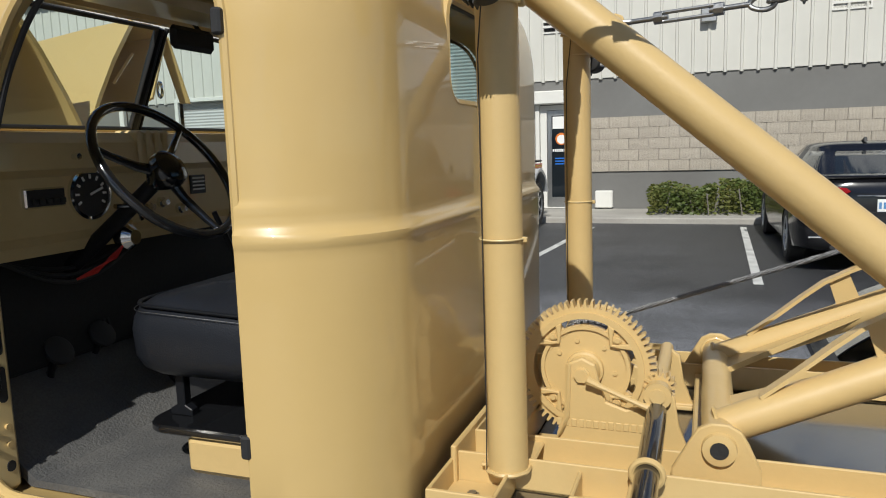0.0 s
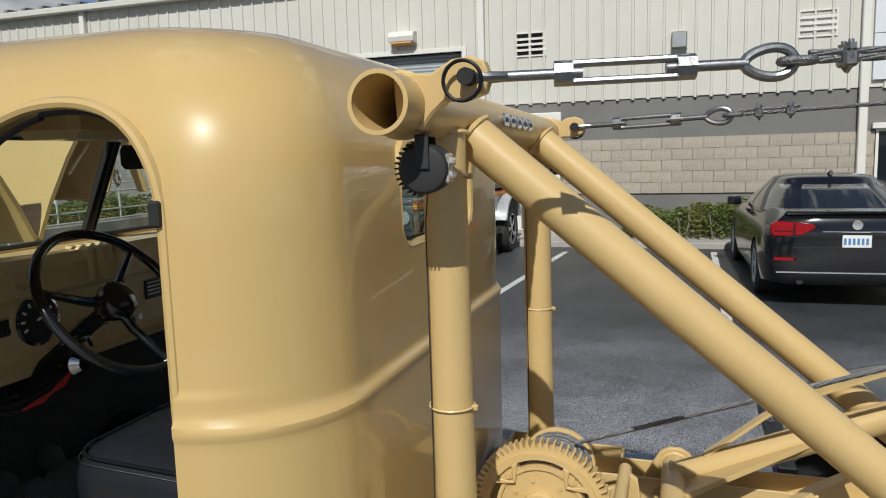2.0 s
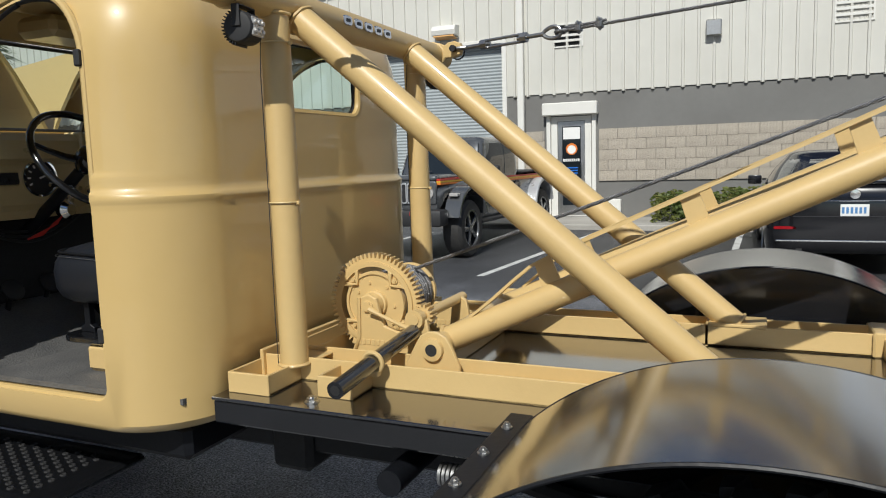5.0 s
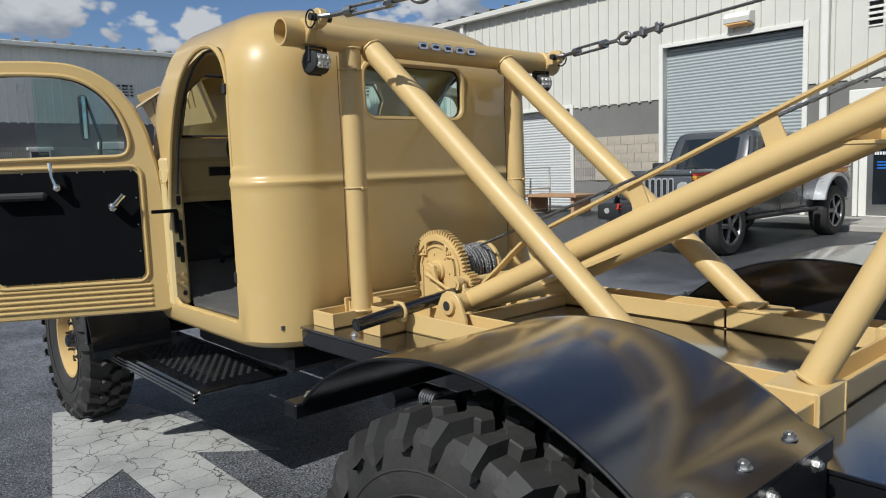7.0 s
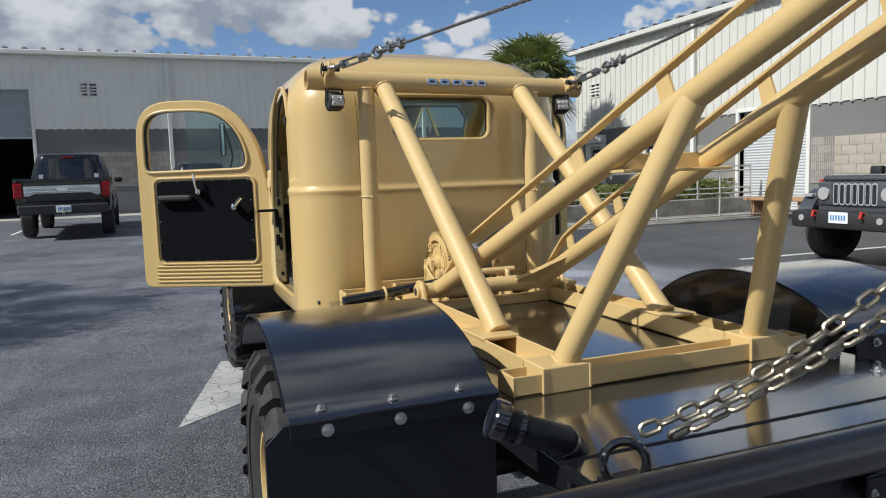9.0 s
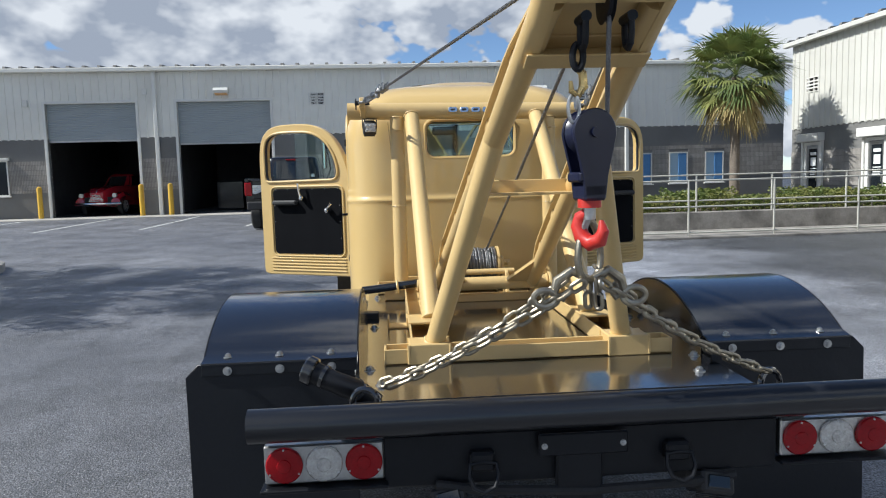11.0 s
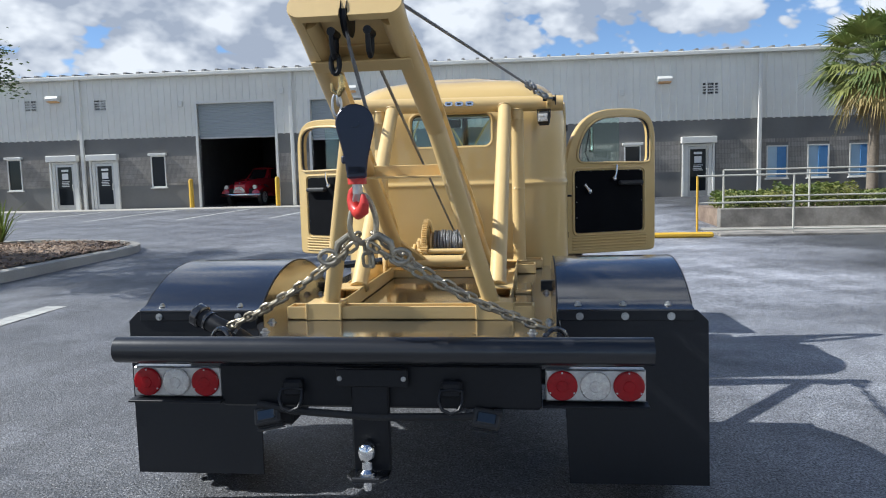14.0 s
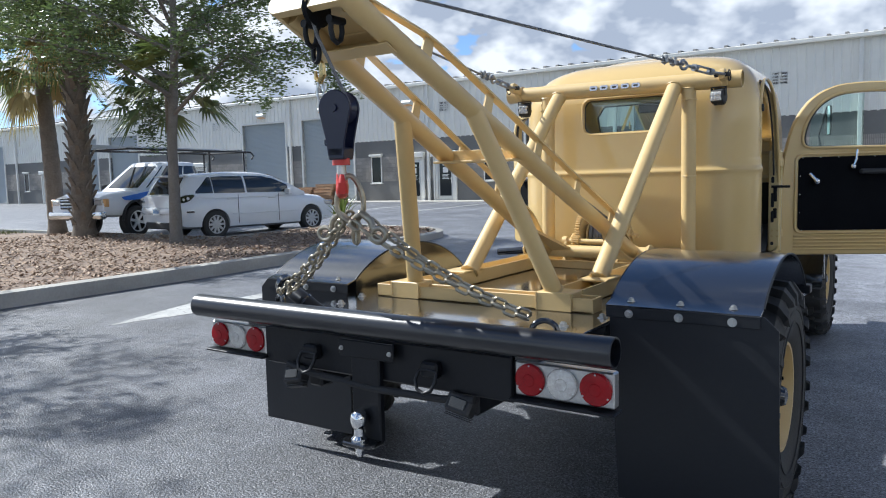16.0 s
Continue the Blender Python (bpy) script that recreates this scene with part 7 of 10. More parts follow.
# winch ----------------------------------------------------------------
def build_winch():
    gy, gz = 2.342, 0.995
    n = 64
    def ring_plate(bm, outer, inner, x0, x1):
        va, vb, vc, vd = ([bm.verts.new((x, *p)) for p in q] for q, x in ((outer, x0), (inner, x0), (outer, x1), (inner, x1)))
        m = len(outer)
        for i in range(m):
            j = (i + 1) % m
            bm.faces.new((va[i], va[j], vb[j], vb[i]))
            bm.faces.new((vc[j], vc[i], vd[i], vd[j]))
            bm.faces.new((va[j], va[i], vc[i], vc[j]))
            bm.faces.new((vb[i], vb[j], vd[j], vd[i]))
        bmesh.ops.recalc_face_normals(bm, faces=bm.faces)
        return bm

    def around(r, count=256, turn=0.0):
        return [(gy + r * math.cos(2 * math.pi * k / count + turn), gz + r * math.sin(2 * math.pi * k / count + turn)) for k in range(count)]

    teeth, angles = [], []
    for k in range(n):
        for da, r in ((-0.30, 0.149), (-0.15, 0.165), (0.15, 0.165), (0.30, 0.149)):
            a = 2 * math.pi * (k + da) / n
            angles.append(a)
            teeth.append((gy + r * math.cos(a), gz + r * math.sin(a)))
    rim = [(gy + 0.122 * math.cos(a), gz + 0.122 * math.sin(a)) for a in angles]
    w = part("winch_gear", ring_plate(nb(), teeth, rim, -0.168, -0.138), TAN_SATIN, TRUCK, "large tan toothed winch gear", angle=25)
    part("gear_rim", ring_plate(nb(), around(0.137, 72), around(0.1225, 72), -0.176, -0.167), TAN_SATIN, w)
    part("gear_web", ring_plate(nb(), around(0.106, 72), around(0.03, 72), -0.166, -0.150), TAN_SATIN, w)
    part("web_ridge", ring_plate(nb(), around(0.1055, 72), around(0.0965, 72), -0.172, -0.165), TAN_SATIN, w)
    for k in range(4):
        a0 = radians(45 + 90 * k)
        arm = []
        for r, ts in ((0.125, range(-17, 18, 6)), (0.090, range(20, -21, -8))):
            arm += [(gy + r * math.cos(a0 + radians(t)), gz + r * math.sin(a0 + radians(t))) for t in ts]
        part("gear_arm", prism(nb(), arm, -0.167, -0.149, "x"), TAN_SATIN, w)
        vee = [(gy + r * math.cos(a0 + radians(t)), gz + r * math.sin(a0 + radians(t))) for r, t in ((0.123, -19), (0.123, -11), (0.103, -6), (0.092, 0), (0.103, 6), (0.123, 11), (0.123, 19), (0.098, 10), (0.084, 0), (0.098, -10))]
        part("gear_lug", prism(nb(), vee, -0.178, -0.166, "x", 0.002), TAN_SATIN, w)
        c = Vector((-0.166, gy + 0.106 * math.cos(a0), gz + 0.106 * math.sin(a0)))
        bm = nb()
        tube(bm, (0, 0, 0), (-0.007, 0, 0), 0.0105, 6)
        tube(bm, (-0.007, 0, 0), (-0.012, 0, 0), 0.006, 10)
        part("gear_bolt", bm, TAN_SATIN, w, m=Matrix.Translation(c))
    for a in (30, 75, 130, 185, 250, 300):
        part("rivet", tube(nb(), (-0.166, gy + 0.07 * math.cos(radians(a)), gz + 0.07 * math.sin(radians(a))), (-0.170, gy + 0.07 * math.cos(radians(a)), gz + 0.07 * math.sin(radians(a))), 0.0055, 8), TAN_SATIN, w)
    bm = nb()
    lathe(bm, [(-0.160, 0.046), (-0.178, 0.043), (-0.180, 0.038), (-0.190, 0.036), (-0.205, 0.034), (-0.207, 0.02), (-0.222, 0.019), (-0.224, 0.001)], 36, pose(0, gy, gz))
    part("gear_hub", bm, TAN_SATIN, w)
    bm = nb()
    tube(bm, (-0.205, gy, gz), (-0.228, gy, gz), 0.017, 6)
    part("hub_nut", bm, TAN_SATIN, w)
    # drum and flange
    bm = nb()
    lathe(bm, [(-0.134, 0.06), (0.10, 0.06)], 32, pose(0, gy, gz))
    dr = part("winch_drum", bm, TAN_SATIN, TRUCK, "winch drum wound with steel rope")
    for x, r in ((-0.120, 0.078), (0.098, 0.098)):
        bm = nb()
        lathe(bm, [(x - 0.006, r), (x - 0.008, r - 0.006), (x - 0.008, 0.05), (x + 0.008, 0.05), (x + 0.008, r - 0.006), (x + 0.006, r)], 48, pose(0, gy, gz), closed=True)
        bmesh.ops.recalc_face_normals(bm, faces=bm.faces)
        part("drum_flange", bm, TAN_SATIN, dr)
    for layer, r in ((0, 0.066), (1, 0.077), (2, 0.087)):
        turns = 16 - layer
        pts = []
        for k in range(turns * 20):
            a = 2 * math.pi * k / 20
            x = -0.105 + 0.19 * (k / (turns * 20)) + 0.004 * math.sin(a * 0.31 + layer)
            rr = r + 0.003 * math.sin(a * 0.13 + 2 * layer)
            pts.append((x, gy + rr * math.cos(a), gz + rr * math.sin(a)))
        part("wound_rope", sweep(nb(), pts, 0.0065, 6), ROPE, dr, "grey wire rope on the drum")
    bm = nb()
    tube(bm, (0.10, gy, gz), (0.175, gy, gz), 0.016, 14)
    part("drum_shaft", bm, TAN_SATIN, dr)
    bm = nb()
    tube(bm, (0.165, gy + 0.03, gz), (0.165, gy - 0.05, gz), 0.010, 10)
    part("drum_pin", bm, TAN_SATIN, dr)
    # side frames with curved feet
    for x in (-0.208, 0.125):
        poly = [(gy + 0.030, gz + 0.026), (gy + 0.0, gz + 0.040), (gy - 0.030, gz + 0.026), (gy - 0.040, gz - 0.02), (gy - 0.055, gz - 0.06), (gy - 0.10, gz - 0.075), (gy - 0.155, gz - 0.055), (gy - 0.185, gz - 0.02), (gy - 0.205, gz - 0.035), (gy - 0.215, gz - 0.10), (gy - 0.235, gz - 0.155), (gy - 0.245, Z0 + 0.012), (gy + 0.062, Z0 + 0.012), (gy + 0.050, gz - 0.14), (gy + 0.034, gz - 0.10), (gy + 0.031, gz - 0.02)]
        fr = part("winch_frame", prism(nb(), poly, x - 0.010, x + 0.010, "x", 0.004), TAN_SATIN, TRUCK, "cast tan winch side frame")
        for k in range(14):
            part("cast_mark", box(nb(), (x - 0.0125, gy - 0.175 + 0.017 * k, gz - 0.125), (x - 0.009, gy - 0.163 + 0.017 * k, gz - 0.107), 0.001), TAN_SATIN, fr)
        part("frame_foot", box(nb(), (x - 0.03, gy - 0.25, Z0 + 0.004), (x + 0.03, gy + 0.11, Z0 + 0.016), 0.003), TAN_SATIN, fr)
        part("frame_rib", sweep(nb(), [(x - 0.012, a, b) for a, b in poly[11:16]] + [(x - 0.012, poly[0][0], poly[0][1])], 0.007, 6), TAN_SATIN, fr)
    # pinion shaft, pinion and links
    py, pz = 2.172, 0.965
    bm = nb()
    tube(bm, (-0.24, py, pz), (0.17, py, pz), 0.017, 16)
    sh = part("pinion_shaft", bm, TAN_SATIN, TRUCK)
    bm = nb()
    prof = []
    for k in range(14):
        for da, r in ((-0.3, 0.026), (-0.15, 0.036), (0.15, 0.036), (0.3, 0.026)):
            a = 2 * math.pi * (k + da) / 14
            prof.append((py + r * math.cos(a), pz + r * math.sin(a)))
    prism(bm, prof, -0.172, -0.128, "x")
    part("pinion", bm, TAN_SATIN, sh, angle=25)
    for x in (-0.222,):
        bm = nb()
        lathe(bm, [(x - 0.014, 0.030), (x + 0.014, 0.030)], 20, pose(0, py, pz))
        part("shaft_collar", bm, TAN_SATIN, sh)
    part("pawl_link", sweep(nb(), [(-0.236, gy - 0.015, gz - 0.004), (-0.236, gy - 0.05, gz - 0.020), (-0.240, 2.21, 0.945), (-0.242, 2.176, 0.935)], [0.011, 0.0065, 0.0065, 0.011], 8), TAN_SATIN, TRUCK, "tan link from hub to pinion")
    # crank bar in its clamp
    h0, h1 = Vector((-0.695, 2.174, 0.882)), Vector((-0.235, 2.174, 0.928))
    bm = nb()
    tube(bm, h0, h1, 0.0235, 24)
    cr = part("crank_bar", bm, BLACK_GLOSS, TRUCK, "glossy black crank bar")
    # dull black plug at the bar end stands in for a shaded socket
    bm = nb()
    tube(bm, h0 - (h1 - h0).normalized() * 0.001, h0 + (h1 - h0).normalized() * 0.02, 0.014, 16)
    part("bar_socket", bm, BLACK_DULL, cr)
    d = (h1 - h0).normalized()
    c = h0.lerp(h1, 0.43)
    u, v, _ = basis(d)
    part("bar_clamp", sweep(nb(), [c + (u * math.cos(a) + v * math.sin(a)) * 0.029 for a in [2 * math.pi * k / 24 for k in range(24)]], 0.0065, 8, closed=True), TAN_SATIN, TRUCK, "tan clamp holding the crank bar")
    part("clamp_post", box(nb(), (c.x - 0.012, c.y - 0.02, Z0 + 0.05), (c.x + 0.012, c.y + 0.02, c.z - 0.02), 0.003), TAN_SATIN, TRUCK)


build_winch()


# cables -----------------------------------------------------------------
def rope(name, pts, r, parent=None, label=""):
    """Twisted wire rope: strands round a core."""
    pts = [Vector(p) for p in pts]
    fine = []
    for a, b in zip(pts, pts[1:]):
        m = max(2, int((b - a).length / 0.02))
        fine += [a.lerp(b, k / m) for k in range(m)]
    fine.append(pts[-1])
    bm = nb()
    for sidx in range(5):
        line = []
        for i, p in enumerate(fine):
            d = (fine[min(i + 1, len(fine) - 1)] - fine[max(i - 1, 0)]).normalized()
            u, v, _ = basis(d)
            a = i * 0.75 + sidx * 2 * math.pi / 5
            line.append(p + (u * math.cos(a) + v * math.sin(a)) * r * 0.58)
        sweep(bm, line, r * 0.46, 5)
    return bm


def sag(a, b, depth, n=12):
    a, b = Vector(a), Vector(b)
    return [a.lerp(b, k / n) - Vector((0, 0, depth * 4 * (k / n) * (1 - k / n))) for k in range(n + 1)]


def build_stay(s):
    a = PIN[s].copy()
    hp = (B1[1] + B1[-1]) / 2
    b = Vector((hp.x + s * 0.115, hp.y + 0.05, hp.z + 0.065))
    d = (b - a).normalized()
    st = thing("boom_stay", "galvanised turnbuckle and wire rope stay from mast to boom head", "cable", pose(*a), group="boom stays")
    inv = Matrix.Translation(-a)

    def at(t, off=Vector((0, 0, 0))):
        return d * t + off
    u, v, _ = basis(d)
    # jaw end
    jaw = part("turnbuckle_jaw", sweep(nb(), [at(-0.012, u * 0.018), at(0.015, u * 0.019), at(0.036, u * 0.012), at(0.052, u * 0.003)], 0.0075, 8), STAY_STEEL, st)
    part("jaw_side", sweep(nb(), [at(-0.012, -u * 0.018), at(0.015, -u * 0.019), at(0.036, -u * 0.012), at(0.052, -u * 0.003)], 0.0075, 8), STAY_STEEL, jaw)
    part("threaded_rod", tube(nb(), at(0.046), at(0.168), 0.0082, 14), STAY_STEEL, st)
    body = part("turnbuckle_body", sweep(nb(), [at(0.135, v * 0.0135), at(0.325, v * 0.0135)], 0.0062, 8), STAY_STEEL, st, "galvanised open turnbuckle body")
    part("body_bar", sweep(nb(), [at(0.135, -v * 0.0135), at(0.325, -v * 0.0135)], 0.0062, 8), STAY_STEEL, body)
    for t in (0.139, 0.321):
        bm = nb()
        tube(bm, at(t - 0.014), at(t + 0.014), 0.0195, 8)
        part("body_end", bm, STAY_STEEL, body)
    part("threaded_rod", tube(nb(), at(0.292), at(0.410), 0.0082, 14), STAY_STEEL, st)
    eye = [at(0.438) + d * (0.036 * math.cos(q) + 0.004) + v * (0.021 + 0.004 * math.cos(q)) * math.sin(q) for q in [2 * math.pi * k / 24 for k in range(24)]]
    part("eye", sweep(nb(), eye, 0.0078, 10, closed=True), STAY_STEEL, st)
    th = [at(0.482) + d * 0.024 * math.cos(q) + u * 0.014 * math.sin(q) for q in [2 * math.pi * k / 20 for k in range(20)]]
    part("thimble", sweep(nb(), th, 0.0070, 8, closed=True), ROPE, st)
    L = (b - a).length
    part("wire_rope", rope("rope", [at(0.498), at(L)], 0.0062), ROPE, st, "grey wire rope")
    part("rope_tail", rope("rope", [at(0.498, v * 0.010), at(0.61, v * 0.010), at(0.66, v * 0.012)], 0.0055), ROPE, st)
    for t in (0.552, 0.635):
        c = part("rope_clip", box(nb(), (-0.011, -0.016, -0.013), (0.011, 0.016, 0.013), 0.004), STAY_STEEL, st, m=Matrix.Translation(at(t)) @ d.to_track_quat("X", "Z").to_matrix().to_4x4())
        part("u_bolt", sweep(nb(), [(0, 0.012, 0.026), (0, 0.013, 0.0), (0, 0.009, -0.013), (0, 0, -0.018), (0, -0.009, -0.013), (0, -0.013, 0.0), (0, -0.012, 0.026)], 0.0042, 8), STAY_STEEL, c)
        for yy in (-0.012, 0.012):
            part("clip_nut", tube(nb(), (0, yy, 0.012), (0, yy, 0.021), 0.0085, 6), STAY_STEEL, c)


for s in (-1, 1):
    build_stay(s)

HC = (B1[1] + B1[-1]) / 2
BLK = Vector((-0.012, -0.085, 0.0))


def build_hoist_line():
    t = thing("hoist_line", "grey wire rope from the winch drum to the boom head", "cable", pose(0, 0, 0))
    part("wire_rope", rope("rope", sag((0.03, 2.29, 1.082), (HC.x, HC.y + 0.05, HC.z + 0.040), 0.004), 0.0062), ROPE, t)
    part("wire_rope", rope("rope", [(HC.x, HC.y - 0.045, HC.z - 0.02), (HC.x + 0.004, HC.y - 0.02, HC.z - 0.09), (BLK.x + 0.046, BLK.y, 1.62)], 0.0062), ROPE, t)


build_hoist_line()


def build_block():
    b = thing("snatch_block", "navy blue snatch block hanging under the boom head", "pulley block", pose(BLK.x, BLK.y, 1.45))
    out = [(0.06 * math.cos(radians(a)), 0.158 + 0.06 * math.sin(radians(a))) for a in range(-15, 196, 14)] + [(-0.036, 0.05), (-0.030, 0.0), (0.030, 0.0), (0.036, 0.05)]
    tilt = pose(0, 0, 0, 0, 0, 12)
    for y0, y1 in ((-0.036, -0.028), (0.028, 0.036)):
        part("cheek_plate", prism(nb(), out, y0, y1, "y", 0.003), NAVY, b, m=tilt)
    bm = nb()
    lathe(bm, [(-0.024, 0.056), (-0.008, 0.046), (0.008, 0.046), (0.024, 0.056)], 32, pose(0, 0, 0.158, 0, 0, 90))
    part("sheave", bm, NAVY, b, m=tilt)
    bm = nb()
    lathe(bm, [(-0.044, 0.013), (0.044, 0.013)], 16, pose(0, 0, 0.158, 0, 0, 90))
    part("axle_bolt", bm, NAVY, b, m=tilt)
    part("block_latch", box(nb(), (-0.046, -0.034, 0.035), (-0.026, 0.034, 0.06), 0.005), NAVY, b, m=tilt)
    part("block_base", box(nb(), (-0.031, -0.036, -0.012), (0.031, 0.036, 0.03), 0.006), NAVY, b, m=tilt)
    part("swivel_collar", tube(nb(), (0, 0, -0.03), (0, 0, -0.005), 0.030, 24), RED_PAINT, b)
    part("swivel_stem", tube(nb(), (0, 0, -0.06), (0, 0, -0.028), 0.016, 16), ZINC, b)
    hk = [(0.0, 0.0, -0.04), (-0.028, 0, -0.055), (-0.034, 0, -0.078), (-0.024, 0, -0.105), (0.002, 0, -0.122), (0.030, 0, -0.112), (0.040, 0, -0.088), (0.034, 0, -0.062)]
    part("hook", sweep(nb(), hk, [0.014, 0.017, 0.020, 0.021, 0.021, 0.020, 0.015, 0.006], 12), RED_PAINT, b, "red painted swivel hook", m=pose(0, 0, 0, 0, 0, -48))
    part("hook_latch", box(nb(), (-0.005, -0.012, -0.098), (0.005, 0.012, -0.05), 0.003), ZINC, b, m=pose(0.010, -0.010, 0, 0, 20, -48))
    return b


build_block()


def oval(cx, cz, a, b, n=24):
    return [(cx + a * math.cos(2 * math.pi * k / n), 0, cz + b * math.sin(2 * math.pi * k / n)) for k in range(n)]


def link_mesh(L=0.054, W=0.034, r=0.0056, seg=8):
    pts = []
    for k in range(20):
        a = 2 * math.pi * k / 20
        pts.append((math.copysign(max(L / 2 - W / 2, 0), math.cos(a)) + (W / 2 - r) * math.cos(a) * 1.0, (W / 2 - r) * math.sin(a), 0))
    return finish("link", sweep(nb(), pts, r, seg, closed=True), CHAIN_STEEL)


LINK = link_mesh()


def chain(parent, pts, twist=0.0, name="link"):
    """Links end to end along a line."""
    pts = [Vector(p) for p in pts]
    total = sum((b - a).length for a, b in zip(pts, pts[1:]))
    step = 0.0425
    n = int(total / step)
    k, acc, i = 0, 0.0, 0
    seglen = [(b - a).length for a, b in zip(pts, pts[1:])]
    for j in range(n):
        t = j * step
        i, acc = 0, 0.0
        while i < len(seglen) - 1 and acc + seglen[i] < t:
            acc += seglen[i]
            i += 1
        p = pts[i].lerp(pts[i + 1], (t - acc) / seglen[i])
        d = (pts[i + 1] - pts[i]).normalized()
        o = new(name, LINK)
        o.parent = parent
        o.matrix_basis = Matrix.Translation(p) @ d.to_track_quat("X", "Z").to_matrix().to_4x4() @ pose(0, 0, 0, (90 if j % 2 else 0) + twist + 9 * math.sin(j * 1.7), 0, 0)


def build_bridle():
    """Safety chains gathered on one ring over the deck."""
    top = Vector((-0.005, -0.055, 1.255))
    c = thing("chain_bridle", "plated steel chain bridle with grab hooks hung on the tow hook", "chain", pose(*top))
    part("master_link", sweep(nb(), [(x * (1.0 - 0.42 * (z + 0.078) / 0.156), 0, z + 0.052) for x, _, z in oval(0, 0, 0.056, 0.078)], 0.0095, 10, closed=True), CHAIN_STEEL, c, "large oval master link", m=pose(0, 0, 0, 0, 0, 35))
    for s in (-1, 1):
        end = Vector((s * 0.600, 0.155, 0.900)) - top
        a = Vector((s * 0.036, 0.006, -0.022))
        for o in (-0.026, 0.026):
            pts = sag(a + Vector((0, o, o * 0.6)), end + Vector((0, o * 1.2, 0.0)), 0.022 + 0.018 * (o > 0), 14)
            chain(c, pts, 20 if o > 0 else 65)
        part("grab_hook", sweep(nb(), [(s * 0.01, 0, -0.02), (s * 0.05, 0.0, 0.0), (s * 0.085, 0.005, -0.025), (s * 0.095, 0.005, -0.06), (s * 0.07, 0.005, -0.075), (s * 0.055, 0.005, -0.055)], [0.010, 0.012, 0.013, 0.012, 0.009, 0.005], 10), CHAIN_STEEL, c, "plated grab hook")
        part("joining_link", sweep(nb(), [(x + s * 0.12, y, z - 0.07) for x, y, z in oval(0, 0, 0.030, 0.022, 18)], 0.008, 8, closed=True), CHAIN_STEEL, c)
    chain(c, [(0.0, 0.02, -0.04), (0.005, 0.025, -0.15)], 10)
    chain(c, [(0.022, 0.0, -0.04), (0.026, 0.0, -0.14)], 40)
    # slack safety chain from the head to the block
    hc = thing("safety_chain", "dark shackle, brass-coloured swivel and links beside the block", "chain", pose(HC.x - 0.056, HC.y + 0.035, HC.z - 0.10))
    part("dark_link", sweep(nb(), oval(0, -0.030, 0.013, 0.030, 18), 0.0085, 8, closed=True), BLACK_SATIN, hc)
    part("snap_hook", sweep(nb(), [(-0.006, 0.01, -0.045), (0.014, 0.01, -0.068), (0.016, 0.01, -0.100), (0.002, 0.01, -0.122), (-0.014, 0.01, -0.110), (-0.016, 0.01, -0.086)], [0.009, 0.011, 0.012, 0.010, 0.008, 0.005], 8), BRASS, hc, "brass-plated snap hook")
    part("small_link", sweep(nb(), [(x, y + 0.02, z) for x, y, z in oval(-0.006, -0.152, 0.014, 0.034, 18)], 0.0048, 8, closed=True), ZINC, hc)
    part("small_link", sweep(nb(), [(y, x + 0.02, z) for x, y, z in oval(-0.004, -0.132, 0.011, 0.022, 18)], 0.0045, 8, closed=True), ZINC, hc)
    # deck rings
    for s in (-1, 1):
        r = thing("deck_ring", "black steel ring welded to the deck corner", "ring", pose(s * 0.612, 0.165, Z0 + 0.004), group="deck rings")
        pts = [(0.044 * math.cos(a), 0, 0.038 + 0.044 * math.sin(a)) for a in [radians(-50 + 280 * k / 20) for k in range(21)]]
        part("ring", sweep(nb(), pts, 0.010, 10), BLACK_GLOSS, r, m=pose(0, 0, 0, -6, 0, 25 * s))
        part("ring_base", box(nb(), (-0.05, -0.03, -0.006), (0.05, 0.03, 0.010), 0.004), BLACK_SATIN, r)


build_bridle()


